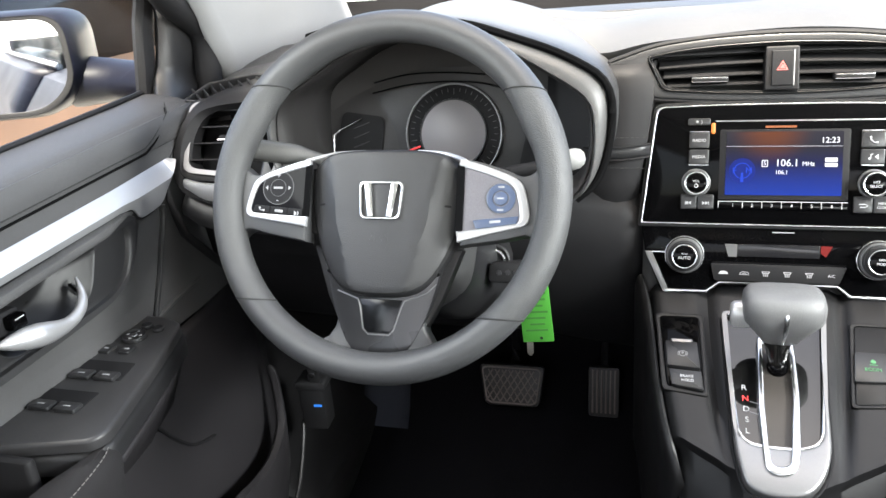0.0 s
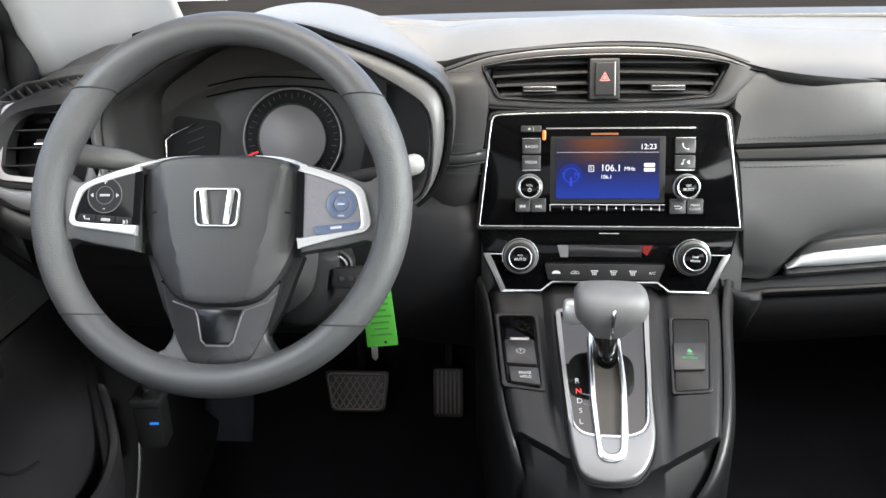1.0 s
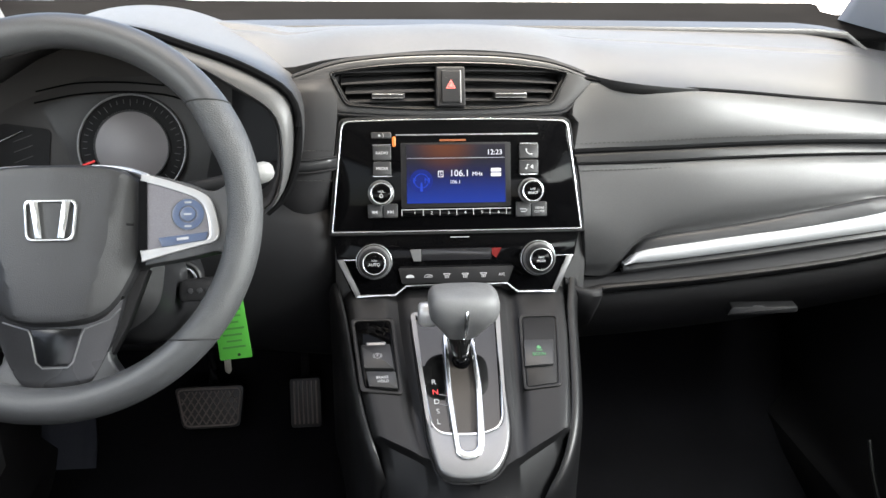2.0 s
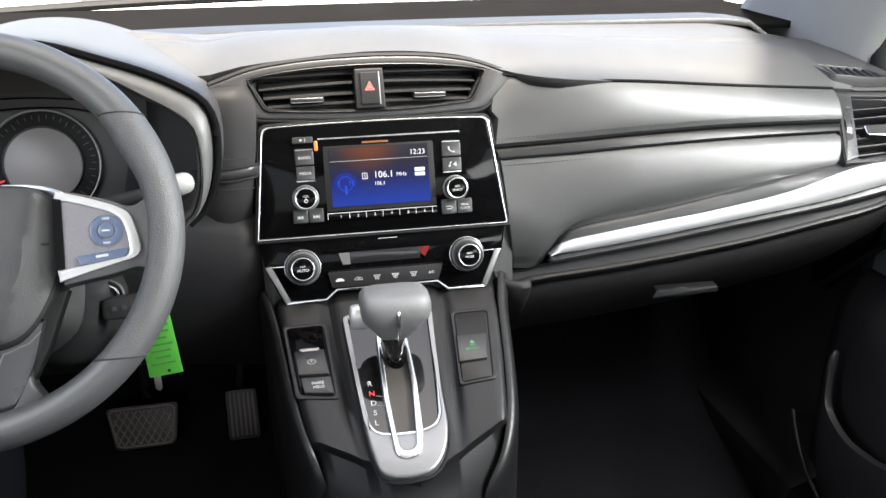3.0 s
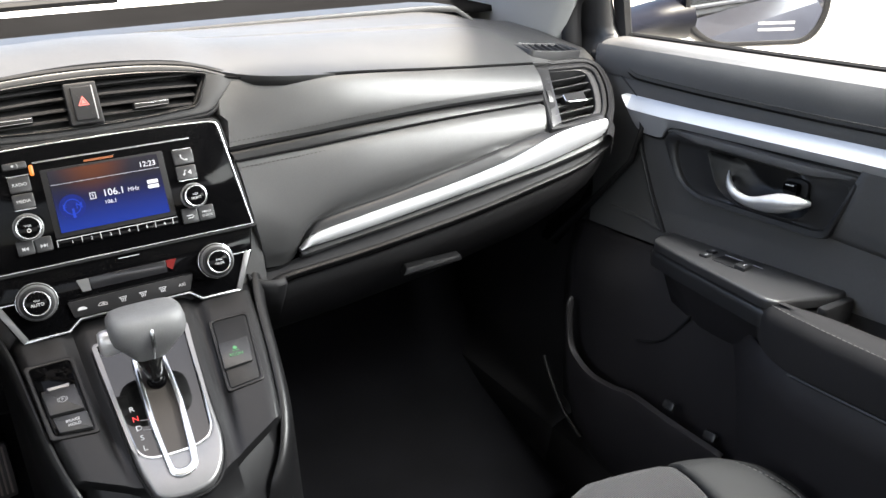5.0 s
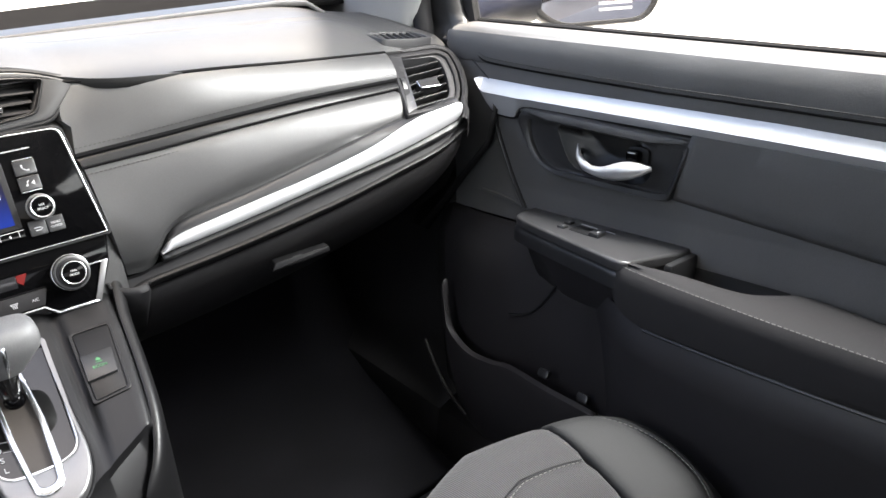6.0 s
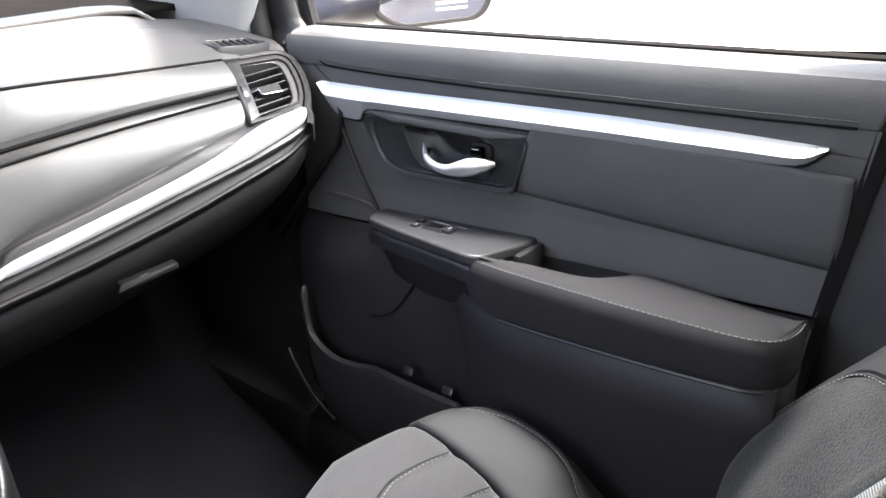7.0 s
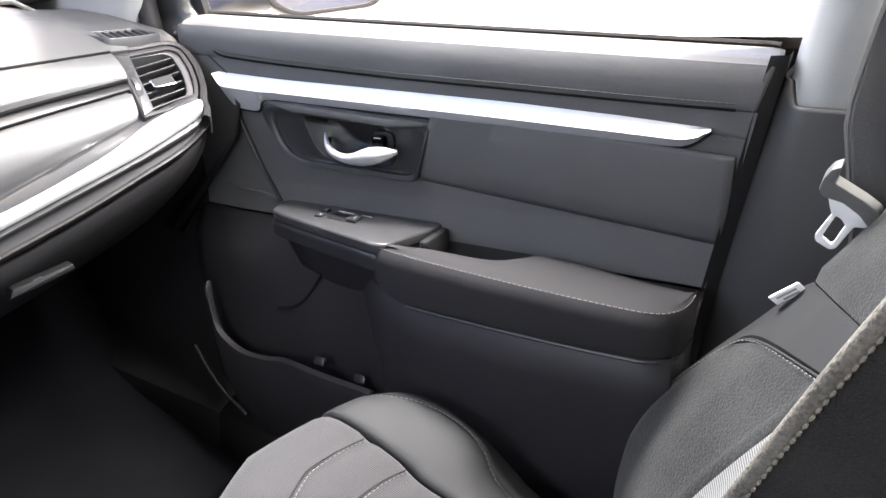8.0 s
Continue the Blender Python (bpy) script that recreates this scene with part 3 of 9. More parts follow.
def fitted(rows):
    """Draw the inner end of a panel up to the slanting edge of the radio, sinking it flush with the radio's face."""
    for r in rows:
        for p in r:
            edge = 0.1325 + 0.137 * (0.7415 - p.z)
            p.x += (edge - 0.137) * max(0.0, 1 - (p.x - 0.137) / 0.06)
            if p.z > 0.7415:
                p.x -= 0.009 * max(0.0, 1 - (p.x - 0.137) / 0.06) * max(0.0, math.sin(math.pi * min(1.0, (p.z - 0.7265) / 0.060)))
            k = min(1.0, max(0.0, (0.300 - p.x) / 0.160)) ** 1.7
            d = max(0.0, 0.1735 + 0.2836 * (p.z - 0.68) - p.y) * k
            p += V((p.x + 0.095) * d / 0.9, d, (p.z - 0.94) * d / 0.9)
    return rows


def dash_passenger():
    seam, su, sl = (spline(c, N) for c in (SEAM, STRIP_UP, STRIP_LO))
    su0 = [p.copy() for p in su]
    fitted([su, sl])
    part("upper_fascia_pad", loft(returned(fitted(rolled(seam, su0, 10, 0.007, 0.004)))), M_PAD, DASH, "grey-black stitched soft pad")
    # inset band between the pads: dark groove, bright upper edge, satin field, fine lower groove
    part("piping_groove", tube([p + V(0, 0.0, -0.0010) for p in su], 0.0030, 8), M_COWL, DASH)
    part("piping_strip", loft([[p + V(0, 0.008, -0.002) for p in su], [p + V(0, -0.0010, -0.0036) for p in su], [p + V(0, -0.0028, -0.0046) for p in su], [p.lerp(q, 0.45) + V(0, -0.0026, 0) for p, q in zip(su, sl)], [p + V(0, -0.0020, 0.0020) for p in sl], [p + V(0, 0.008, 0.001) for p in sl]]), M_CONSOLE, DASH, "satin dark band between the pads")
    part("piping_groove", tube([p + V(0, -0.0014, 0.0002) for p in sl], 0.0016, 8), M_COWL, DASH)
    xs = [0.138 + 0.0105 * k for k in range(41)]
    top, low, fold = by_x(STRIP_LO, xs), by_x(PADLOW, xs), by_x(FOLD, xs)
    rows = [[p + V(0, 0.010, 0) for p in top], [p + V(0, 0.001, -0.0008) for p in top], [p + V(0, -0.0016, -0.003) for p in top]]
    for j in range(1, 9):
        t = j / 8
        rows.append([p.lerp(q, t) + V(0, -0.006 * (4 * t * (1 - t)) ** 0.7 - 0.0016, 0) for p, q in zip(top, fold)])
    for t, out in ((0.25, 0.0008), (0.5, 0.0040), (0.75, 0.0068), (1.0, 0.0080)):
        rows.append([p.lerp(q, t) + V(0, out, 0) for p, q in zip(fold, low)])
    rows.append([p + V(0, 0.02, 0.001) for p in low])
    part("lower_fascia_pad", loft(returned(fitted(rows))), M_PAD, DASH, "grey-black stitched soft pad")
    part("seam_groove", tube([p + V(0, -0.0005, 0.0005) for p in fitted([[q.copy() for q in seam]])[0]], 0.0022, 6), M_COWL, DASH)
    stitches([p + V(0, -0.0036, 0.0075) for p in su], DASH, M_DARKTHREAD, 0.0032, 0.0020, 0.0005, lift=0.0012)
    stitches([p + V(0, -0.0036, -0.0085) for p in sl], DASH, M_DARKTHREAD, 0.0032, 0.0020, 0.0005, lift=0.0012)
    # grey bed round the inlay, then the silver inlay itself
    xi = [0.1995 + 0.4268 * (1 - (1 - k / 52) ** 1.7) for k in range(53)]
    up, dn, pl, bed = by_x(SIL_UP, xi), by_x(SIL_LO, xi), by_x(PADLOW, xi), by_x(BEDLOW, xi)
    rows = [[p + V(0, 0.010, 0.002) for p in pl], [p + V(0, 0.0035, -0.0008) for p in pl], [p + V(0, 0.0022, 0.0002) for p in up], [p + V(0, 0.003, -0.0002) for p in dn], [p.lerp(q, 0.6) + V(0, -0.0012, 0) for p, q in zip(dn, bed)], [p + V(0, 0.001, 0) for p in bed], [p + V(0, 0.010, 0.001) for p in bed]]
    part("inlay_bed", loft(rows), M_SATIN, DASH, "satin grey bed of the inlay", thick=0.002)
    rows = [[p + V(0, 0.006, -0.0008) for p in up], [p + V(0, -0.0006, -0.0006) for p in up]] + [[p.lerp(q, t) + V(0, -0.0012 - 0.0030 * math.sin(math.pi * t), 0) for p, q in zip(up, dn)] for t in (0.12, 0.35, 0.6, 0.85)] + [[p + V(0, -0.0008, 0.0006) for p in dn], [p + V(0, 0.006, 0.0008) for p in dn]]
    part("silver_inlay", loft(rows), M_SILVER, DASH, "sweeping silver inlay strip", thick=0.001)
    # black recess under the inlay and the rounded ledge that catches the light
    xl = [0.150 + 0.484 * k / 44 for k in range(45)]
    bed, led = by_x([(0.145, 0.158, 0.552), (0.175, 0.155, 0.553)] + BEDLOW, xl), by_x(LEDGE, xl)
    rows = [[p + V(0, 0.003, 0.002) for p in bed], [p + V(0, 0.006, -0.003) for p in bed], [p.lerp(q, 0.45) + V(0, 0.0075, 0) for p, q in zip(bed, led)], [p.lerp(q, 0.85) + V(0, 0.0030, 0) for p, q in zip(bed, led)]]
    part("lower_ledge", loft(rows), M_DARK, DASH)
    rows = [[p + V(0, 0.006, 0.0040) for p in led], [p + V(0, 0.0012, 0.0030) for p in led], [p + V(0, -0.0006, 0.0008) for p in led], [p + V(0, 0.0002, -0.0022) for p in led], [p + V(0, 0.006, -0.0075) for p in led], [p + V(0, 0.03, -0.014) for p in led]]
    part("ledge_edge", loft(rows), M_CONSOLE, DASH, "rounded edge over the glove box")
    part("ledge_gap", tube([V(0.1765, 0.1500, 0.5440), V(0.1765, 0.1475, 0.5415), V(0.1765, 0.149, 0.5360), V(0.1765, 0.165, 0.5280)], 0.0010, 6), M_COWL, DASH)
    # glove box door under the ledge
    rows = []
    for j in range(9):
        t = j / 8
        rows.append([V(p.x, p.y + 0.026 + 0.10 * t + 0.24 * t * t, p.z - 0.014 - 0.22 * t) for p in led if p.x > 0.172])
    g = part("glove_box_door", loft(rows), M_LOWER, DASH, "dark plastic glove box door", thick=0.01)
    M = frame_at((0.3665, 0.124, 0.5200), (0.95, -0.20, 0.10), (0, 0.1, 1))
    part("glove_box_latch", plate(round_poly([(-0.041, -0.0060), (0.041, -0.0045), (0.041, 0.0035), (-0.034, 0.0050)], 0.002), M, 0.020, 0.002), M_CONSOLE, g, "grey glove box latch")
    part("latch_slot", box(at(M, -0.004, 0.0045, 0.0), (0.012, 0.002, 0.003), 0.0006), M_SATIN, g)


def left_vent():
    """Driver outlet: frame, dark throat, slats, slider tab and thumb wheel, with its demister grille on top."""
    s = -1
    tl, tr, br, bl = V(0.560, 0.192, 0.760), V(0.685, 0.172, 0.752), V(0.672, 0.118, 0.684), V(0.560, 0.110, 0.682)
    q = [V(s * p.x, p.y, p.z) for p in (tl, tr, br, bl)]
    o = (q[0] + q[1] + q[2] + q[3]) / 4
    M = frame_at(o, (1, -0.12 * s, 0), (q[0] + q[1] - q[2] - q[3]))
    inv = M.inverted()
    pts = [(inv @ p) for p in [q[1], q[0], q[3], q[2]]]
    out = [(p.x, p.y) for p in pts]

    def grow(k, r):
        cx, cy = sum(p[0] for p in out) / 4, sum(p[1] for p in out) / 4
        return round_poly([V(cx + (p[0] - cx) + math.copysign(k, p[0] - cx), cy + (p[1] - cy) + math.copysign(k, p[1] - cy)) for p in out], r, 5)

    v = part("side_air_vent", plate(grow(0.012, 0.022), at(M, 0, 0, 0.004), 0.03, 0.005, None, 2, grow(-0.001, 0.014)), M_LOWER, DASH, "black side air outlet")
    part("outlet_rim", plate(grow(0.0, 0.015), at(M, 0, 0, 0.006), 0.012, 0.0015, None, 2, grow(-0.003, 0.012)), M_SURROUND, v, "satin grey rim")
    part("throat", plate(grow(0.0, 0.014), at(M, 0, 0, -0.035), 0.004), M_DARK, v)
    ymin, ymax = min(p[1] for p in out), max(p[1] for p in out)
    x0 = (out[0][0] + out[3][0]) / 2
    x1 = (out[1][0] + out[2][0]) / 2
    for k in range(5):
        t = (k + 0.5) / 5
        yy = ymin + (ymax - ymin) * t
        xa = out[3][0] + (out[0][0] - out[3][0]) * t + 0.002
        xb = out[2][0] + (out[1][0] - out[2][0]) * t - 0.020
        part("slat", box(at(M, (xa + xb) / 2, yy, -0.004) @ pose(0, 0, 0, -62), (abs(xb - xa), 0.016, 0.0018), 0.0006), M_LOWER, v)
    cx = (x0 + x1) / 2 + 0.008 * s
    part("slider_tab", box(at(M, cx, 0.0, 0.004), (0.030, 0.008, 0.012), 0.0015), M_LOWER, v)
    part("tab_edge", box(at(M, cx, -0.003, 0.0048), (0.030, 0.0015, 0.001), 0.0), M_CHROME, v)
    e0, e1 = out[2], out[1]
    lean = -math.degrees(math.atan2(e1[0] - e0[0], e1[1] - e0[1]))
    xw = x1 - 0.010
    part("wheel_panel", box(at(M, xw - 0.001 * s, 0.002, 0.0) @ pose(0, 0, 0, 0, 0, lean), (0.020, ymax - ymin + 0.004, 0.02), 0.002), M_SATIN, v)
    part("thumb_wheel", tube([M @ V(xw - 0.004, 0.010, -0.006), M @ V(xw + 0.005, 0.010, -0.006)], 0.012, 20), M_DARK, v)
    # soft black band sweeping round the outlet into the inlay's end
    bd = spline([(-0.553, 0.185, 0.768), (-0.61, 0.180, 0.769), (-0.672, 0.160, 0.762), (-0.692, 0.135, 0.735), (-0.694, 0.110, 0.695), (-0.680, 0.097, 0.665), (-0.64, 0.097, 0.648)], 40)
    oc = o + V(0, 0, -0.006)
    bd = [oc + (p - oc) * 0.95 for p in bd]
    inner = [oc + (p - oc) * 0.74 + V(0, 0.004, 0) for p in bd]
    rows = [[p + V(0, 0.02, 0) for p in inner], inner, [p.lerp(q, 0.5) + V(0, -0.006, 0) for p, q in zip(inner, bd)], bd, [oc + (p - oc) * 1.07 + V(0, 0.016, 0) for p in bd], [oc + (p - oc) * 1.09 + V(0, 0.05, 0) for p in bd]]
    part("outlet_band", loft(rows), M_LOWER, v, "soft black band round the outlet")
    # demister grille lying on the pad
    G = frame_at((-0.660, 0.220, 0.7660), (1, 0.40, 0.10), (-0.30, 1, 0.42))
    ol = round_poly([(-0.062, -0.010), (-0.03, -0.024), (0.05, -0.024), (0.062, 0.0), (0.04, 0.024), (-0.03, 0.024)], 0.006, 4)
    il = [(p[0] * 0.9, p[1] * 0.84) for p in ol]
    g = part("demister_grille", plate(ol, at(G, 0, 0, 0.003), 0.02, 0.002, None, 2, il), M_PLASTIC, DASH)
    part("grille_bed", plate(il, at(G, 0, 0, -0.010), 0.003), M_DARK, g)
    for k in range(8):
        part("fin", box(at(G, -0.043 + 0.012 * k, 0.0, 0.001, 24), (0.0025, 0.040, 0.012), 0.0006), M_PLASTIC, g)


def right_vent():
    """Passenger outlet: rounded trapezoid opening with a satin wheel panel, six slats, a chrome-edged tab and a leaf-shaped demister."""
    M = frame_at((0.616, 0.1485, 0.71075), (1, -0.12, 0), (0.12, 1.0, 0.716))
    opening = [(-0.022, 0.0450), (0.0400, 0.0420), (0.0470, 0.0310), (0.0430, 0.0010), (0.0300, -0.0320), (0.0170, -0.0490), (-0.0150, -0.0530), (-0.0475, -0.0545)]
    rr = [0.004, 0.009, 0.012, 0.03, 0.02, 0.010, 0.0, 0.004]
    rim = [(-0.0400, 0.0545), (0.0420, 0.0505), (0.0545, 0.0370), (0.0510, 0.0030), (0.0370, -0.0330), (0.0200, -0.0560), (-0.0150, -0.0600), (-0.0660, -0.0615)]
    op, ro = round_poly(opening, rr, 4), round_poly(rim, [0.004, 0.012, 0.016, 0.03, 0.02, 0.010, 0.0, 0.004], 4)
    v = part("side_air_vent", plate(ro, at(M, 0, 0, 0.003), 0.05, 0.002, None, 2, op), M_LOWER, DASH, "black side air outlet")
    wall = [(p[0] - (0.0105 if p[0] > 0.012 else -0.001), p[1] + (0.0025 if p[1] < -0.04 else -0.0015 if p[1] > 0.035 else 0)) for p in op]
    part("outlet_wall", plate(op, at(M, 0, 0, -0.001), 0.03, 0.0012, None, 2, wall), M_SATIN, v, "satin side wall of the outlet")
    part("throat", plate(ro, at(M, 0, 0, -0.046), 0.004), M_DARK, v)
    for (xa, ya), (xb, yb) in (((-0.021, 0.0280), (0.0360, 0.0315)), ((-0.027, 0.0130), (0.0335, 0.0180)), ((-0.030, -0.0035), (0.0300, 0.0044)), ((-0.034, -0.0195), (0.0250, -0.0120)), ((-0.037, -0.0320), (0.0195, -0.0260)), ((-0.042, -0.0455), (0.0110, -0.0400))):
        rows = []
        for k in range(7):
            t = k / 6
            x, y = xa + (xb - xa) * t, ya + (yb - ya) * t
            rows.append([M @ V(x, y + 0.0085, -0.024), M @ V(x, y + 0.0015, -0.0052), M @ V(x, y + 0.0006, -0.0036), M @ V(x, y - 0.0008, -0.0036), M @ V(x, y - 0.0014, -0.0056), M @ V(x, y + 0.0055, -0.024)])
        part("slat", loft(rows), M_PLASTIC, v)
    tab = part("slider_tab", plate(round_poly([(-0.0215, -0.0050), (0.0110, -0.0030), (0.0090, -0.0200), (-0.0215, -0.0180)], 0.002, 3), at(M, 0, 0, 0.0045), 0.016, 0.0006), M_DARK, v, sharp=15)
    part("tab_edge", tube([M @ V(x, y, 0.0042) for x, y in ((-0.0222, -0.0060), (-0.0222, -0.0172), (-0.0200, -0.0190), (0.0090, -0.0206))], 0.0007, 6), M_CHROME, tab)
    # satin panel with the thumb wheel let into it
    pn = part("wheel_panel", plate(round_poly([(-0.0390, 0.0500), (-0.0220, 0.0440), (-0.0460, -0.0530), (-0.0640, -0.0600)], 0.002, 3), at(M, 0, 0, 0.0050), 0.03, 0.0012), M_SATIN, v, "satin grey wheel panel")
    sl = round_poly([(-0.0425, 0.0150), (-0.0325, 0.0170), (-0.0430, -0.0260), (-0.0530, -0.0290)], [0.004, 0.004, 0.004, 0.004], 4)
    part("wheel_slot", plate(sl, at(M, 0, 0, 0.0054), 0.004), M_DARK, pn)
    a, b = V(-0.0400, 0.0120, -0.0030), V(-0.0468, -0.0240, -0.0030)
    rows = []
    for k in range(15):
        t = k / 14
        c = a.lerp(b, t)
        h = 0.0105 * math.sin(math.pi * t) ** 0.5 + (0.0007 if k % 2 else 0)
        rows.append([M @ (c + V(-0.0032, 0.001, 0)), M @ (c + V(-0.0028, 0.001, h)), M @ (c + V(0.0028, -0.001, h)), M @ (c + V(0.0032, -0.001, 0))])
    part("thumb_wheel", loft(rows), M_PLASTIC, pn, "ribbed thumb wheel")
    for yy in (0.0250, -0.0410):
        part("panel_mark", box(at(M, -0.0325 + 0.25 * (yy - 0.025), yy, 0.0053), (0.0040, 0.0014, 0.0004)), M_TICK, pn)
    # soft black roll round the outlet
    path = spline([(-0.0420, 0.0560, 0), (0.000, 0.0540, 0), (0.0380, 0.0522, 0), (0.0515, 0.0450, 0), (0.0555, 0.0320, 0), (0.0518, 0.0020, 0), (0.0380, -0.0330, 0), (0.0225, -0.0560, 0), (0.0190, -0.0700, 0), (0.0090, -0.0830, 0)], 40)
    rows = [[], [], [], [], []]
    for k, p in enumerate(path):
        tg = (path[min(k + 1, 40)] - path[max(k - 1, 0)]).normalized()
        nrm = V(-tg.y, tg.x, 0)
        if nrm.dot(p) < 0:
            nrm = -nrm
        for r, (d, z) in zip(rows, ((0.0, -0.012), (0.0008, 0.002), (0.0045, 0.0040), (0.0095, 0.0015), (0.018, -0.030))):
            r.append(M @ (p + nrm * d + V(0, 0, z)))
    part("outlet_band", loft(rows), M_LOWER, v, "soft black roll round the outlet")
    # demister grille let into the pad
    G = frame_at((0.620, 0.222, 0.7625), (1, 0, -0.06), (0, 1, 0.16))
    ol = round_poly([(-0.048, 0.034), (-0.036, -0.017), (0.011, -0.029), (0.044, -0.028), (0.033, 0.014), (-0.010, 0.022)], [0.002, 0.006, 0.01, 0.003, 0.010, 0.01], 4)
    il = [(0.002 + (p[0] - 0.002) * 0.90, -0.004 + (p[1] + 0.004) * 0.84) for p in ol]
    g = part("demister_grille", plate(ol, at(G, 0, 0, 0.003), 0.02, 0.0015, None, 2, il), M_PLASTIC, DASH, "leaf-shaped demister grille")
    part("grille_bed", plate(il, at(G, 0, 0, -0.011), 0.003), M_COWL, g)
    for k in range(7):
        x = -0.031 + 0.0105 * k
        y1 = float(np.interp(x, [-0.04, -0.010, 0.03], [0.026, 0.018, 0.010]))
        y0 = float(np.interp(x, [-0.034, 0.011, 0.04], [-0.014, -0.024, -0.024]))
        part("fin", loft([[G @ V(x - 0.0016, y0, -0.010), G @ V(x, y0, 0.0015), G @ V(x + 0.0022, y0, 0.0015), G @ V(x + 0.0010, y0, -0.010)], [G @ V(x + 0.0024, y1, -0.010), G @ V(x + 0.004, y1, 0.0015), G @ V(x + 0.0062, y1, 0.0015), G @ V(x + 0.0050, y1, -0.010)]]), M_PLASTIC, g)


def centre_vent():
    M = frame_at((-0.005, 0.202, 0.778), (1, 0, 0), (0, 0.20, 1))
    oc = round_poly([(-0.176, 0.0062), (-0.128, 0.0225), (-0.07, 0.0295), (0.0, 0.0318), (0.07, 0.0292), (0.122, 0.0215), (0.166, 0.0040), (0.132, -0.0315), (0.06, -0.0350), (0.0, -0.0362), (-0.06, -0.0350), (-0.130, -0.0304)], [0.004, 0.02, 0.03, 0.03, 0.03, 0.02, 0.004, 0.010, 0.03, 0.03, 0.03, 0.010], 5)
    ic = round_poly([(-0.1355, 0.0126), (-0.110, 0.0175), (-0.068, 0.0222), (0.0, 0.0248), (0.068, 0.0222), (0.110, 0.0175), (0.1355, 0.0126), (0.1185, -0.0235), (0.058, -0.0280), (0.0, -0.0292), (-0.058, -0.0280), (-0.1185, -0.0235)], [0.004, 0.01, 0.03, 0.03, 0.03, 0.01, 0.004, 0.008, 0.03, 0.03, 0.03, 0.008], 5)
    v = part("centre_air_vent", plate(oc, at(M, 0, 0, 0.002), 0.03, 0.0015, None, 2, ic), M_SATIN, DASH, "black hexagonal centre air outlet")
    i2 = [(p[0] * 0.982, p[1] * 0.92 - 0.0002) for p in ic]
    i3 = [(p[0] * 0.965, p[1] * 0.86 - 0.0004) for p in ic]
    part("outlet_rim", plate(ic, at(M, 0, 0, 0.0050), 0.014, 0.0012, None, 2, i2), M_CONSOLE, v, "raised satin rim of the outlet")
    part("throat_rim", plate(i2, at(M, 0, 0, -0.001), 0.03, 0.0008, None, 2, i3), M_DARK, v)
    part("throat", plate(ic, at(M, 0, 0, -0.045), 0.004), M_DARK, v)
    part("outlet_gap", tube([M @ V(p[0] * 1.006, p[1] + (0.0022 if p[1] > 0 else -0.0018), -0.002) for p in oc], 0.0026, 8, closed=True), M_DARK, v)
    for side in (-1, 1):
        for y0, y1, out in ((0.0145, 0.0128, 0.126), (0.0040, 0.0002, 0.1225), (-0.0080, -0.0098, 0.118), (-0.0180, -0.0196, 0.114)):
            rows = []
            for k in range(9):
                t = k / 8
                x = side * (0.017 + (out - 0.017) * t)
                y = y0 + (y1 - y0) * t ** 1.6
                rows.append([M @ V(x, y + 0.0075, -0.022), M @ V(x, y + 0.0014, -0.0038), M @ V(x, y + 0.0006, -0.0022), M @ V(x, y - 0.0006, -0.0022), M @ V(x, y - 0.0012, -0.0040), M @ V(x, y + 0.0050, -0.022)])
            part("slat", loft(rows), M_LOWER, v)
        tab = part("slider_tab", plate(round_poly([(-0.0185, 0.0030), (0.0185, 0.0030), (0.0185, -0.0026), (-0.0185, -0.0026)], 0.0012, 3), at(M, side * 0.0693 - 0.0012, -0.0128, 0.0062), 0.018, 0.0010), M_LOWER, v)
        part("tab_edge", box(at(M, side * 0.0693 - 0.0012, -0.0112, 0.0068), (0.0355, 0.0011, 0.0016), 0.0003), M_CHROME, tab)
        part("tab_edge", box(at(M, side * 0.0693 - 0.0012, -0.0152, 0.0066), (0.0355, 0.0006, 0.0012)), M_SURROUND, tab)
    bz = part("hazard_surround", plate(round_poly([(-0.0170, 0.0188), (0.0150, 0.0188), (0.0165, -0.0252), (-0.0168, -0.0252)], 0.002), at(M, 0, 0, 0.010), 0.03, 0.0016), M_LOWER, v, sharp=15)
    bt = part("hazard_button", plate(round_poly([(-0.0112, 0.0145), (0.0092, 0.0145), (0.0098, -0.0205), (-0.0108, -0.0205)], 0.001), at(M, 0, 0, 0.0128), 0.008, 0.0009), M_DARK, bz, "black hazard light button", sharp=15)
    part("button_edge", tube([M @ V(x, y, 0.0122) for x, y in ((0.0100, 0.0148), (0.0106, -0.0208))], 0.0005, 6), M_GREYPRINT, bt)
    red = mat("red print", (0.50, 0.10, 0.09), 0.5)
    for a, b, c in ((0.0062, 0.0044, 0.0052), (0.0030, 0.0017, 0.0020)):
        o = [(0, a), (-a * 0.88, -a * 0.56), (a * 0.88, -a * 0.56)]
        i = [(p[0] * 0.70, p[1] * 0.70) for p in o] if a > 0.005 else None
        part("hazard_triangle", plate(o, at(M, -0.0008, -0.0018, 0.0133), 0.0006, 0, None, 2, i), red, bt)


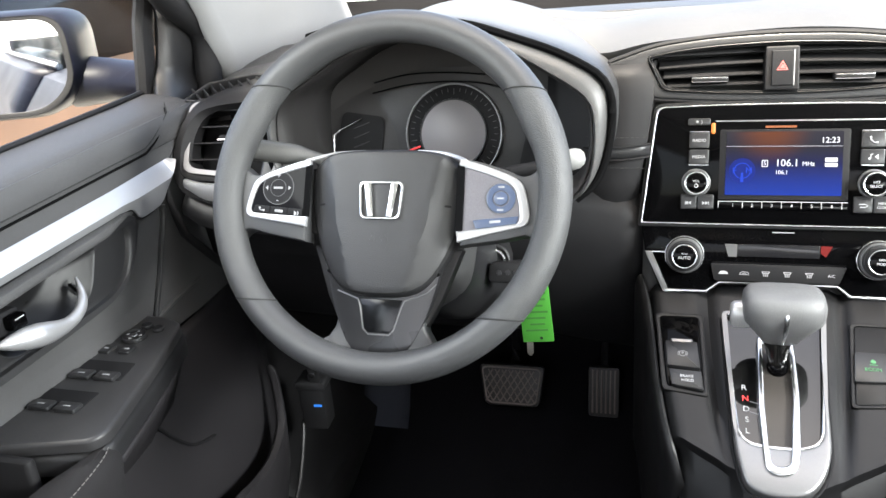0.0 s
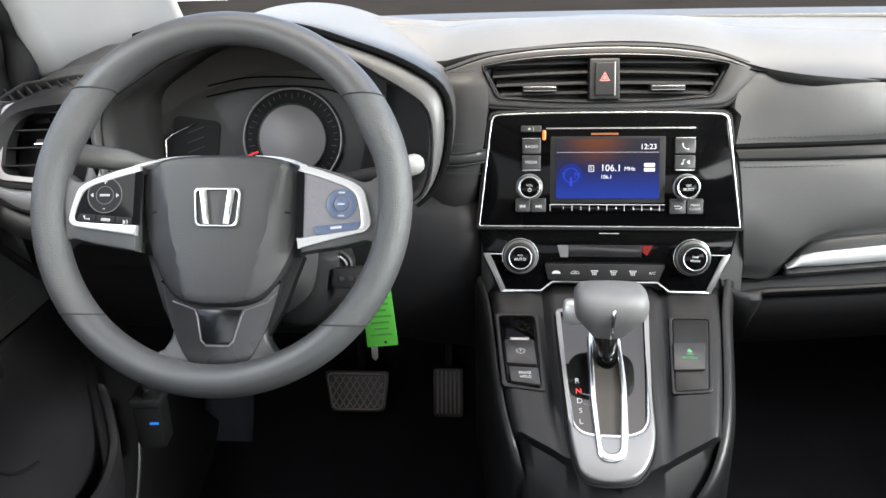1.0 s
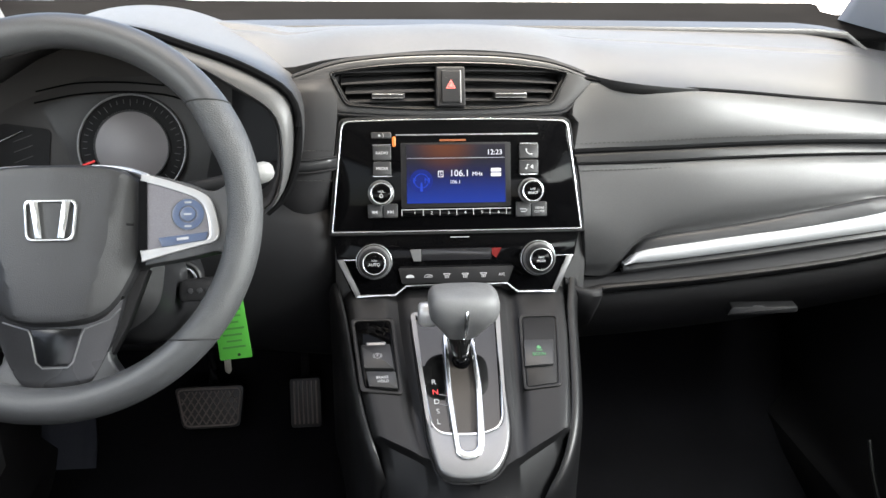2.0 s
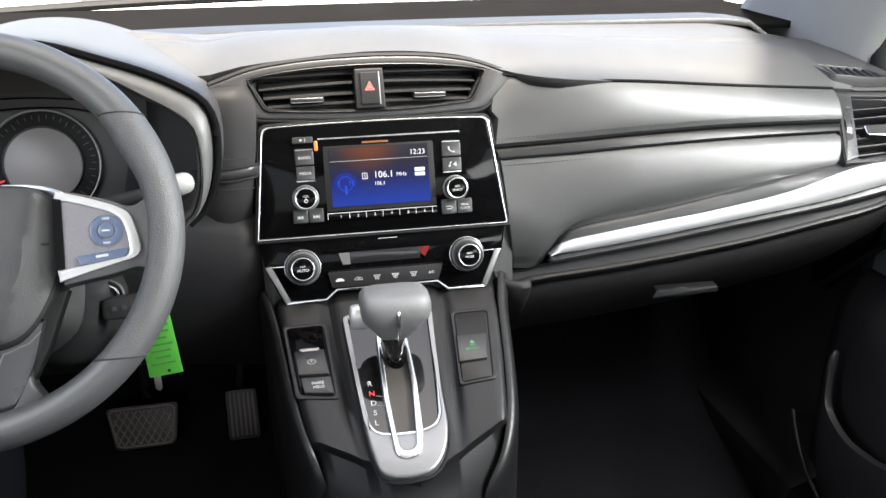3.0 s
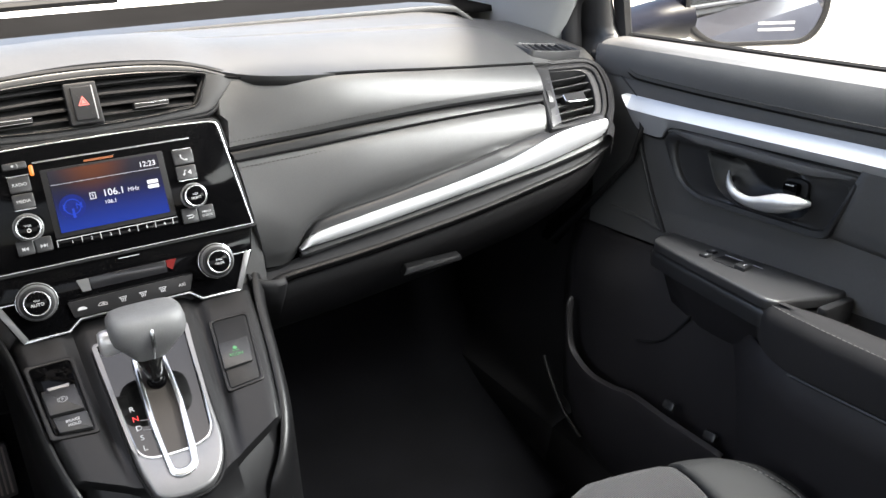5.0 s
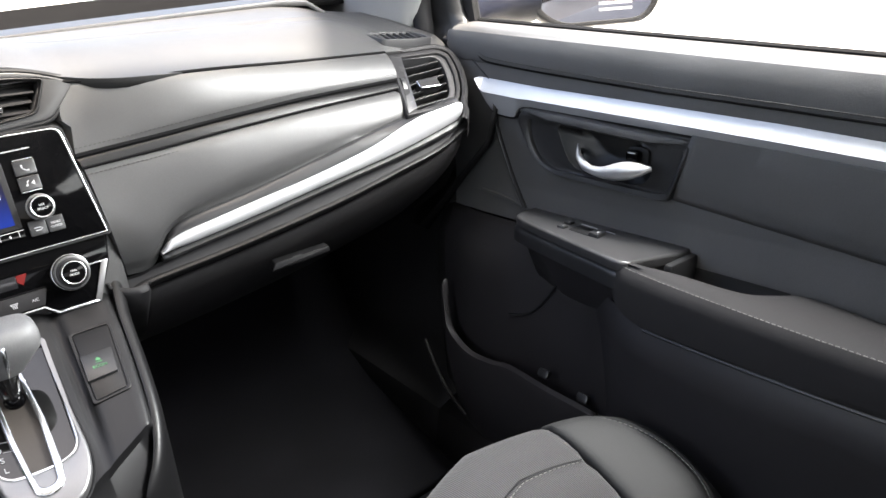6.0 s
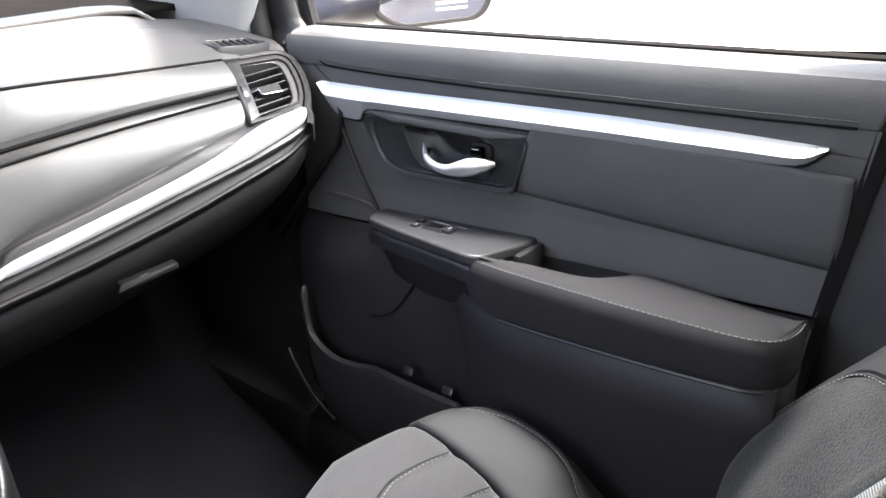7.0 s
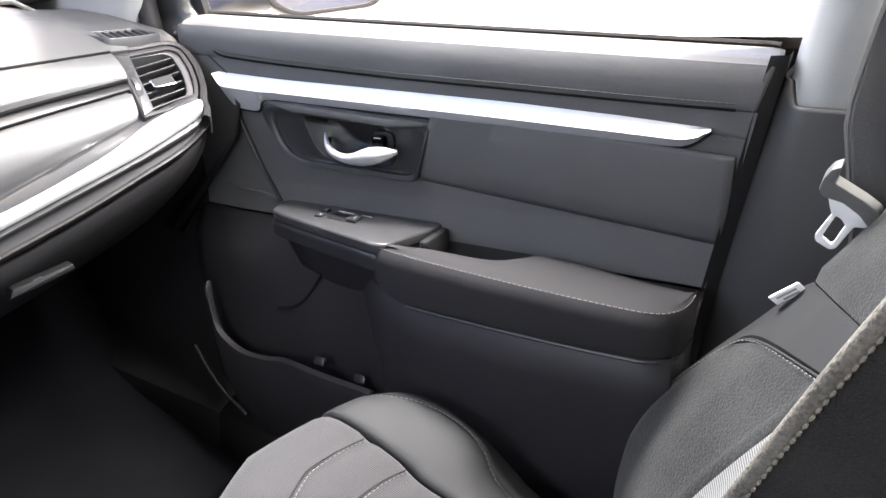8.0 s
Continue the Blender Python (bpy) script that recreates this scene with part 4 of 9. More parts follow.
def dash_centre():
    # padded cheeks beside the screen, and the body behind it
    rows = []
    for z, y in ((0.760, 0.212), (0.745, 0.203), (0.70, 0.180), (0.66, 0.168), (0.62, 0.156), (0.575, 0.146), (0.535, 0.142), (0.52, 0.16)):
        rows.append([V(x, y + 0.012 + (0.010 * max(0, abs(x) - 0.135) / 0.05), z) for x in (-0.14, -0.13, -0.12, -0.06, 0.0, 0.12, 0.145, 0.155)])
    part("centre_body", loft(rows), M_PAD, DASH, thick=0.006)
    # driver side of the pad, between the instrument hood and the screen
    su = [V(-x, y, z) for x, y, z in ((0.134, 0.174, 0.7035), (0.146, 0.168, 0.703), (0.165, 0.163, 0.702), (0.185, 0.165, 0.7015), (0.205, 0.170, 0.701))]
    part("piping_strip", loft(bulged(su, [p + V(0, 0, -0.014) for p in su], 3, 0.002)), M_SATIN, DASH, thick=0.004)
    for dz in (0.0, -0.014):
        part("piping_groove", tube([p + V(0, -0.002, dz) for p in su], 0.0012, 6), M_DARK, DASH)
    rows = []
    for z, y in ((0.785, 0.193), (0.770, 0.187), (0.75, 0.180), (0.72, 0.175), (0.70, 0.170), (0.68, 0.167), (0.66, 0.164), (0.64, 0.166), (0.62, 0.174), (0.605, 0.188), (0.595, 0.21), (0.59, 0.26)):
        e = 0.1325 + 0.018 * min(1, max(0, (0.74 - z) / 0.12))
        rows.append([V(x, y + 1.6 * max(0, -x - 0.165) ** 1.6 + 0.011 * max(0, 1 - (-x - e) / 0.04) ** 2, z) for x in [-e + 0.004, -e, -0.155, -0.17, -0.185, -0.20, -0.215, -0.235, -0.25]])
        rows[-1][0].y += 0.03
    part("cheek_pad", loft(rows), M_LOWER, DASH, thick=0.004)
    for dz in (0.010, -0.024):
        stitches([V(x, 0.165 + 1.6 * max(0, -x - 0.165) ** 1.6, 0.702 + dz) for x in [-0.14 - 0.008 * k for k in range(9)]], DASH, M_DARKTHREAD, 0.0035, 0.002, 0.0006, lift=0.002, normal=V(0, -1, 0.2))
    # driver knee panels
    rows = []
    for z, y in ((0.67, 0.165), (0.645, 0.150), (0.60, 0.150), (0.55, 0.165), (0.50, 0.19), (0.44, 0.235), (0.40, 0.30), (0.39, 0.40)):
        rows.append([V(x, y + 0.02 * ((x + 0.40) / 0.3) ** 2, z - 0.03 * max(0, (x + 0.30) / 0.18)) for x in [-0.72 + 0.59 * k / 16 for k in range(17)]])
    part("knee_panel", loft(rows), M_DARK, DASH, "dark lower dash panel under the wheel", thick=0.01)
    part("switch_blank_panel", plate(round_poly([(-0.05, -0.022), (0.045, -0.022), (0.045, 0.022), (-0.05, 0.022)], 0.004), frame_at((-0.565, 0.158, 0.585), (1, -0.06, 0), (0, -0.05, 1)), 0.004, 0.001), M_DARK, DASH)
    # outer driver corner: silver end and its dark surround
    a = spline([(-0.560, 0.108, 0.678), (-0.60, 0.103, 0.676), (-0.645, 0.098, 0.677), (-0.672, 0.100, 0.682)], 12)
    b = spline([(-0.560, 0.112, 0.640), (-0.60, 0.108, 0.645), (-0.645, 0.102, 0.652), (-0.674, 0.104, 0.668)], 12)
    part("silver_inlay", loft([[p + V(0, 0.006, 0) for p in a]] + bulged(a, b, 5, 0.003) + [[p + V(0, 0.006, 0) for p in b]]), M_SILVER, DASH, "silver end of the dash inlay", thick=0.002)
    c = [V(p.x * 1.012, p.y - 0.004, p.z - 0.030) for p in b]
    part("lower_ledge", loft(bulged([p + V(0, 0.004, -0.001) for p in b], c, 5, 0.006) + [[p + V(0, 0.05, -0.01) for p in c]]), M_PLASTIC, DASH, thick=0.004)
    for s in (-1, 1):
        rows = [[V(s * 0.705, 0.215, 0.752), V(s * 0.700, 0.17, 0.748), V(s * 0.698, 0.10, 0.70), V(s * 0.69, 0.085, 0.66), V(s * 0.685, 0.10, 0.61), V(s * 0.685, 0.16, 0.55), V(s * 0.69, 0.30, 0.42)],
                [V(s * 0.715, 0.23, 0.74), V(s * 0.712, 0.18, 0.735), V(s * 0.712, 0.12, 0.69), V(s * 0.71, 0.11, 0.65), V(s * 0.71, 0.12, 0.60), V(s * 0.71, 0.18, 0.54), V(s * 0.72, 0.32, 0.40)],
                [V(s * 0.72, 0.30, 0.72), V(s * 0.72, 0.24, 0.72), V(s * 0.72, 0.2, 0.67), V(s * 0.72, 0.2, 0.63), V(s * 0.72, 0.2, 0.58), V(s * 0.72, 0.25, 0.5), V(s * 0.73, 0.4, 0.4)]]
        part("end_cheek", loft(rows), M_LOWER, DASH, thick=0.006)


dash_top()
dash_passenger()
right_vent()
left_vent()
centre_vent()
dash_centre()


# ---- instrument hood and cluster ----
mat_dim = mat("faint gauge print", (0.03, 0.03, 0.031), 0.5)


def cluster():
    hood = thing("instrument_cluster", (-0.372, 0.25, 0.66), "black hooded instrument cluster with a round dial", "instrument cluster")
    CX = -0.372
    half_o = [(0.05, 0.841), (0.098, 0.826), (0.14, 0.811), (0.172, 0.795), (0.190, 0.782), (0.199, 0.764), (0.200, 0.735), (0.195, 0.703), (0.183, 0.674), (0.163, 0.656)]
    half_i = [(0.05, 0.830), (0.098, 0.814), (0.135, 0.793), (0.160, 0.778), (0.175, 0.766), (0.183, 0.750), (0.185, 0.722), (0.182, 0.692), (0.173, 0.668), (0.155, 0.652)]
    ring_o, ring_i = (spline([(CX - x, 0.125, z) for x, z in reversed(h)] + [(CX, 0.125, top)] + [(CX + x, 0.125, z) for x, z in h], 60) for h, top in ((half_o, 0.846), (half_i, 0.835)))
    cen = V(CX, 0.125, 0.72)

    def scaled(k, y, dz=0.0, ring0=ring_i):
        return [V(cen.x + (p.x - cen.x) * k, y + 0.10 * (p.z - 0.72), cen.z + (p.z - cen.z) * k + dz) for p in ring0]

    part("hood", loft([scaled(0.985, 0.36, 0.004, ring_o), scaled(1.01, 0.25, 0, ring_o), scaled(1.02, 0.16, 0, ring_o), scaled(1.012, 0.142, 0, ring_o), scaled(0.99, 0.136, 0, ring_o)]), M_PAD, hood, "soft black instrument hood", thick=0.0)
    part("inner_shroud", loft([scaled(0.985, 0.126), scaled(0.965, 0.16), scaled(0.935, 0.20), scaled(0.90, 0.245)]), M_CLUSTER, hood, thick=0.003)
    part("backing", loft([scaled(0.91, 0.243), scaled(0.4, 0.252), scaled(0.01, 0.252)]), M_CLUSTER, hood)
    a, b = scaled(0.985, 0.131, 0, ring_o), scaled(1.0, 0.117)
    part("hood_lip", loft([[p + V(0, 0.012, 0) for p in a], a] + [[p.lerp(q, t) + V(0, -0.004 * math.sin(math.pi * t), 0) for p, q in zip(a, b)] for t in (0.15, 0.35, 0.6, 0.85)] + [b, scaled(0.990, 0.119), scaled(0.984, 0.127)]), M_LIP, hood, "grey soft lip of the instrument hood")
    part("lip_gasket", tube(scaled(1.003, 0.1285, 0, ring_o), 0.0042, 8), M_COWL, hood)
    F = frame_at((CX, 0.236, 0.70), (1, 0, 0), (0, 0.30, 1))
    part("face", plate(round_poly([(-0.17, -0.07), (0.17, -0.07), (0.165, 0.035), (0.11, 0.082), (-0.11, 0.082), (-0.165, 0.035)], 0.02), F, 0.01), M_CLUSTER, hood)
    part("dial_field", plate(round_poly([(-0.100, 0.049), (-0.056, 0.0595), (0.002, 0.0622), (0.05, 0.0568), (0.098, 0.040), (0.108, 0.0), (0.085, -0.045), (-0.064, -0.045), (-0.0742, 0.0036)], 0.006), at(F, 0, 0, 0.002), 0.003), M_SATIN, hood, "satin field round the dial")
    for pts in (((-0.1017, 0.0642), (-0.0558, 0.0735), (-0.0023, 0.0742), (0.0411, 0.0706)), ((-0.1041, 0.0514), (-0.0558, 0.0608), (0.0021, 0.0634), (0.0497, 0.0580), (0.098, 0.0405))):
        part("brow_line", tube(spline([F @ V(x, y, 0.006) for x, y in pts], 20), 0.0010, 6), M_COWL, hood)
    # round dial
    D = at(F, 0.0020, 0.0003, 0.006)
    dial = part("dial", disc(D, 0.060, 0.006, 0.001, 48), M_DARK, hood, "black round dial with tick ring")
    part("dial_rim", ringplate(at(D, 0, 0, 0.003), 0.0612, 0.0592, 0.006, 0.0005, 56), M_SURROUND, dial)
    part("dial_display", disc(at(D, 0, 0, 0.003), 0.041, 0.003, 0.0008, 48), M_LCDGREY, dial, "unlit grey round display")
    part("display_rim", ringplate(at(D, 0, 0, 0.004), 0.0425, 0.0405, 0.004, 0.0006, 48), M_SATIN, dial)
    for k in range(33):
        a = radians(222 - 264 * k / 32)
        r = 0.053 if k % 4 else 0.051
        part("tick", box(D @ pose(r * math.cos(a), r * math.sin(a), 0.0007, 0, 0, math.degrees(a)), (0.0045 if k % 4 else 0.007, 0.0006, 0.0005)), M_TICK, dial)
    a = radians(200)
    part("needle", box(D @ pose(0.052 * math.cos(a), 0.052 * math.sin(a), 0.0035, 0, 0, 200), (0.014, 0.0022, 0.002), 0.0004), M_RED, dial, "red needle tip")
    # side gauges
    for s, x in ((-1, -0.125), (1, 0.118)):
        g = part("side_gauge", plate(round_poly([(-0.035, -0.04), (0.03, -0.04), (0.036, 0.022), (-0.02, 0.03)], 0.008), at(F, x, 0.0, 0.003), 0.003), M_DARK, hood)
        if s < 0:
            pth = [F @ V(a, b, 0.006) for a, b in ((-0.1568, -0.04), (-0.1567, 0.0), (-0.1475, 0.0066), (-0.1183, 0.0201))]
        else:
            pth = [F @ V(a, b, 0.006) for a, b in ((0.1220, 0.0120), (0.1339, 0.0055), (0.1462, -0.0007), (0.1525, -0.0108), (0.1530, -0.04))]
        part("gauge_outline", tube(pth, 0.0012, 6), M_CHROME, g)
        for k in range(3):
            part("tick", box(at(F, x - 0.005 * s, -0.012 + 0.012 * k, 0.004, 20), (0.022, 0.0006, 0.0006)), mat_dim, g)
    part("trip_knob", disc(at(F, -0.188, 0.030, 0.022), 0.0048, 0.02, 0.001, 16), M_GREYPRINT, hood)


cluster()


# ---- audio unit ----
PAN = frame_at((0, 0.1747, 0.68), (1, 0, 0), (0, 0.2728, 0.962))


def screen_mat():
    """Lit display: blue below, slate above, with the amber lamp's warm spill put into its emission at the upper left.
    """
    m = bpy.data.materials.new("lit radio display")
    m.use_nodes = True
    n, link = m.node_tree.nodes, m.node_tree.links.new
    b = n["Principled BSDF"]
    b.inputs["Base Color"].default_value = (0.004, 0.004, 0.006, 1)
    b.inputs["Roughness"].default_value = 0.35
    b.inputs["Specular IOR Level"].default_value = 0.02
    co = n.new("ShaderNodeTexCoord")
    sp = n.new("ShaderNodeSeparateXYZ")
    link(co.outputs["Object"], sp.inputs[0])
    mr = n.new("ShaderNodeMapRange")
    mr.inputs["From Min"].default_value, mr.inputs["From Max"].default_value = 0.648, 0.716
    link(sp.outputs["Z"], mr.inputs["Value"])
    cr = n.new("ShaderNodeValToRGB")
    e = cr.color_ramp.elements
    e[0].position, e[0].color = 0.0, (0.012, 0.075, 0.72, 1)
    e[1].position, e[1].color = 1.0, (0.060, 0.058, 0.075, 1)
    for pos, col in ((0.20, (0.013, 0.055, 0.50, 1)), (0.48, (0.018, 0.026, 0.14, 1)), (0.70, (0.034, 0.034, 0.052, 1))):
        x = e.new(pos)
        x.color = col
    link(mr.outputs[0], cr.inputs[0])
    # warm spill painted into the emission, fading with distance
    far = n.new("ShaderNodeVectorMath")
    far.operation = "DISTANCE"
    far.inputs[1].default_value = (-0.012, 0.186, 0.719)
    link(co.outputs["Object"], far.inputs[0])
    warm = n.new("ShaderNodeMapRange")
    warm.interpolation_type = "SMOOTHSTEP"
    warm.inputs["From Min"].default_value, warm.inputs["From Max"].default_value = 0.004, 0.046
    warm.inputs["To Min"].default_value, warm.inputs["To Max"].default_value = 0.75, 0.0
    link(far.outputs["Value"], warm.inputs["Value"])
    mx = n.new("ShaderNodeMixRGB")
    mx.inputs[2].default_value = (0.36, 0.10, 0.012, 1)
    link(warm.outputs[0], mx.inputs[0])
    link(cr.outputs[0], mx.inputs[1])
    link(mx.outputs[0], b.inputs["Emission Color"])
    b.inputs["Emission Strength"].default_value = 0.075
    return m


def button(M, w, h, parent, label="", word="", size=0.005, material=None, name="button", depth=0.004, r=0.0012):
    b = part(name, box(M, (w, h, depth), r), material or M_SATIN, parent, label)
    if word:
        text(word, at(M, 0, 0, 0.0002), size, M_WHITE, b)
    return b


def knob(M, r, parent, words, name="rotary_knob", label="black rotary knob with silver ring"):
    k = part(name, disc(at(M, 0, 0, 0.0125), r * 0.97, 0.016, 0.0015, 44), M_SATIN, parent, label)
    part("knob_ring", ringplate(at(M, 0, 0, 0.0142), r * 0.93, r * 0.76, 0.006, 0.0009, 44), M_CHROME, k)
    part("knob_skirt", ringplate(at(M, 0, 0, 0.003), r * 1.10, r * 0.9, 0.008, 0.0012, 44), M_SURROUND, k)
    part("knob_face", disc(at(M, 0, 0, 0.0136), r * 0.77, 0.003, 0.0004, 36), M_GLOSS, k)
    for i, (w, s) in enumerate(words):
        text(w, at(M, 0, (len(words) - 1) * 0.0021 - i * 0.0042, 0.0139), s, M_WHITE, k)
    return k


def audio():
    u = thing("car_radio", (0, 0.16, 0.61), "gloss black car radio with a lit blue display", "car radio")

    def outline(d):
        return round_poly([(-0.1290 + d, 0.0612 - d), (-0.06, 0.0632 - d), (0.06, 0.0632 - d), (0.1300 - d, 0.0606 - d), (0.1472 - d, -0.0655 + d), (-0.1428 + d, -0.0648 + d)], [0.009, 0.03, 0.03, 0.009, 0.002, 0.002], 5)

    part("panel", plate(outline(0.0014), PAN, 0.02, 0.0008), M_GLOSS, u)
    part("chrome_surround", plate(outline(0.0), at(PAN, 0, 0, 0.0012), 0.010, 0.0006, None, 2, outline(0.0018)), M_CHROME, u)
    part("surround_gap", tube([PAN @ V(p[0], p[1], -0.002) for p in outline(-0.0016)], 0.0018, 6, closed=True), M_DARK, u)
    bz = part("display_bezel", plate(round_poly([(-0.0628, 0.0362), (0.0632, 0.0362), (0.0634, -0.0375), (-0.0628, -0.0375)], 0.002), at(PAN, 0, 0, 0.0006), 0.002, 0.0004), M_DARK, u)
    D = at(PAN, 0.0, 0.0, 0.0012)
    sc = part("display", plate([(-0.0564, 0.0338), (0.0566, 0.0338), (0.0570, -0.0325), (-0.0564, -0.0325)], D, 0.0006), screen_mat(), bz, "lit display with a blue lower half")
    T = at(D, 0, 0, 0.0003)
    text("12:23", at(T, 0.0445, 0.0245), 0.0082, M_SCREENTEXT, sc)
    text("106.1", at(T, 0.0040, 0.0010), 0.0104, M_SCREENTEXT, sc)
    text("MHz", at(T, 0.0245, 0.0002), 0.0062, M_SCREENTEXT, sc)
    text("106.1", at(T, -0.0010, -0.0087), 0.0058, M_SCREENTEXT, sc)
    part("stereo_mark", plate([(-0.003, 0.0035), (0.003, 0.0035), (0.003, -0.0035), (-0.003, -0.0035)], at(T, -0.0176, 0.0007), 0.0003, 0, None, 2, [(-0.0023, 0.0028), (0.0023, 0.0028), (0.0023, -0.0028), (-0.0023, -0.0028)]), M_SCREENTEXT, sc)
    text("S", at(T, -0.0176, 0.0007), 0.0055, M_SCREENTEXT, sc)
    dim = mat("dim blue disc", (0.004, 0.006, 0.02), 0.5, spec=0.02, emit=(0.012, 0.030, 0.36), emit_strength=0.075)
    mb = mat("lit blue icon", (0.005, 0.01, 0.05), 0.5, spec=0.02, emit=(0.02, 0.08, 0.9), emit_strength=0.085)
    part("antenna_icon", disc(at(T, -0.0397, -0.0070, -0.0001), 0.0132, 0.0003, 0, 32), dim, sc)
    part("antenna_icon", ringplate(at(T, -0.0397, -0.0070), 0.0085, 0.0076, 0.0003, 0, 28), mb, sc)
    part("antenna_icon", plate([(-0.0010, 0), (0.0010, 0), (0.0016, -0.010), (-0.0016, -0.010)], at(T, -0.0397, -0.0090), 0.0003), mb, sc)
    text("F", at(T, -0.0475, -0.0070, 0.0001), 0.0090, mb, sc)
    text("M", at(T, -0.0330, -0.0070, 0.0001), 0.0090, mb, sc)
    part("header_line", box(at(T, 0, 0.0186), (0.112, 0.0004, 0.0003)), M_SCREENDIM, sc)
    for k in range(2):
        part("status_icon", plate(round_poly([(-0.0058, 0.002), (0.0058, 0.002), (0.0058, -0.002), (-0.0058, -0.002)], 0.0006, 2), at(T, 0.0460, 0.0046 - 0.0053 * k), 0.0003), M_SCREENTEXT, sc)
    # slot line and amber lamp above the display; a glowing bar imitates the lamp's orange reflection
    part("disc_slot", box(at(PAN, 0.0136, 0.0452, 0.0008), (0.163, 0.0015, 0.001)), M_CHROME, u)
    part("slot_lamp", box(at(PAN, -0.0033, 0.0388, 0.0009), (0.0300, 0.0022, 0.0006)), mat("dim amber reflection", (0.08, 0.022, 0.004), 0.4, emit=(1.0, 0.24, 0.015), emit_strength=0.022), u)
    part("button_lamp", box(at(PAN, -0.0700, 0.0378, 0.0009), (0.0042, 0.0115, 0.0006), 0.0015), M_AMBER, u)
    # left and right keys
    B = at(PAN, 0, 0, 0.003)
    k0 = button(at(B, -0.0846, 0.0448), 0.023, 0.0072, u, name="key")
    part("knob_mark", disc(at(B, -0.0865, 0.0448, 0.0003), 0.0013, 0.0004, 0, 12), M_GREYPRINT, k0)
    text(")", at(B, -0.082, 0.0448, 0.0002), 0.006, M_GREYPRINT, k0)
    button(at(B, -0.0839, 0.0250), 0.0206, 0.0165, u, word="RADIO", size=0.0046, name="key")
    button(at(B, -0.0840, 0.0076), 0.0206, 0.0160, u, word="MEDIA", size=0.0046, name="key")
    for sx in (-0.0839, 0.0840):
        for yy in (0.0342, -0.0010):
            part("key_edge", box(at(B, sx, yy, 0.0002), (0.0206, 0.0010, 0.002)), M_CHROME, u)
    k1 = button(at(B, 0.0840, 0.0250), 0.0222, 0.0165, u, name="key")
    M = at(B, 0.0840, 0.0250, 0.0004)
    part("phone_icon", tube([M @ V(-0.0032, 0.0032, 0), M @ V(-0.0027, -0.0005, 0), M @ V(0.0005, -0.0032, 0), M @ V(0.0038, -0.0034, 0)], [0.0012, 0.0006, 0.0006, 0.0012], 6), M_WHITE, k1)
    k2 = button(at(B, 0.0840, 0.0076), 0.0222, 0.0160, u, name="key")
    M = at(B, 0.0840, 0.0076, 0.0004)
    part("mute_icon", plate([(0.0015, 0), (0.0050, 0.0026), (0.0050, -0.0026)], M, 0.0004), M_WHITE, k2)
    part("mute_icon", tube([M @ V(-0.0022, -0.0018, 0), M @ V(-0.0022, 0.0022, 0), M @ V(-0.0002, 0.0026, 0)], 0.0005, 6), M_WHITE, k2)
    part("mute_icon", disc(at(M, -0.0031, -0.0018), 0.0012, 0.0004, 0, 12), M_WHITE, k2)
    vk = knob(at(PAN, -0.0858, -0.0200, 0.0), 0.0136, u, [("VOL", 0.0038), (" ", 0.002)], "volume_knob")
    M = at(PAN, -0.0858, -0.0228, 0.0141)
    part("power_icon", ringplate(M, 0.0021, 0.0014, 0.0003, 0, 16), M_WHITE, vk)
    part("power_icon", box(at(M, 0, 0.0018), (0.0007, 0.002, 0.0004)), M_WHITE, vk)
    knob(at(PAN, 0.0866, -0.0200, 0.0), 0.0136, u, [("LIST", 0.0034), ("SELECT", 0.0036)], "select_knob")
    for sgn in (-1, 1):
        b = button(at(B, -0.0843 + sgn * 0.0087, -0.0402), 0.0168, 0.0160, u, name="key")
        M = at(B, -0.0843 + sgn * 0.0087, -0.0415, 0.0004)
        for q in (-0.002, 0.0012):
            part("skip_icon", plate([(q - 0.0014 * sgn, 0.0020), (q + 0.0016 * sgn, 0), (q - 0.0014 * sgn, -0.0020)], M, 0.0004), M_WHITE, b)
        part("skip_icon", box(at(M, 0.0032 * sgn, 0), (0.0006, 0.0040, 0.0004)), M_WHITE, b)
    b = button(at(B, 0.0776, -0.0412), 0.0178, 0.0172, u, name="key")
    M = at(B, 0.0776, -0.0418, 0.0004)
    part("back_icon", tube([M @ V(-0.004, 0.001, 0), M @ V(0.002, 0.001, 0), M @ V(0.004, -0.0005, 0), M @ V(0.002, -0.002, 0), M @ V(-0.003, -0.002, 0)], 0.0005, 6), M_WHITE, b)
    b = button(at(B, 0.0962, -0.0412), 0.0178, 0.0172, u, name="key")
    text("MENU", at(B, 0.0962, -0.0398, 0.0002), 0.0036, M_WHITE, b)
    text("CLOCK", at(B, 0.0962, -0.0440, 0.0002), 0.0036, M_WHITE, b)
    rail = part("preset_rail", box(at(PAN, 0.0003, -0.0432, 0.0022), (0.1264, 0.0085, 0.002), 0.0006), M_GLOSS, u)
    for k in range(6):
        text(str(k + 1), at(PAN, -0.0478 + 0.0193 * k, -0.0436, 0.0024), 0.0050, M_WHITE, rail)
        part("preset_divider", box(at(PAN, -0.0382 + 0.0192 * k, -0.0428, 0.0025), (0.0007, 0.0072, 0.0004)), M_GREYPRINT, rail)
    part("preset_divider", box(at(PAN, -0.0626, -0.0428, 0.0025), (0.0007, 0.0072, 0.0004)), M_GREYPRINT, rail)
    part("preset_line", box(at(PAN, 0.0003, -0.0394, 0.0025), (0.1264, 0.0008, 0.0004)), M_GREYPRINT, rail)


audio()


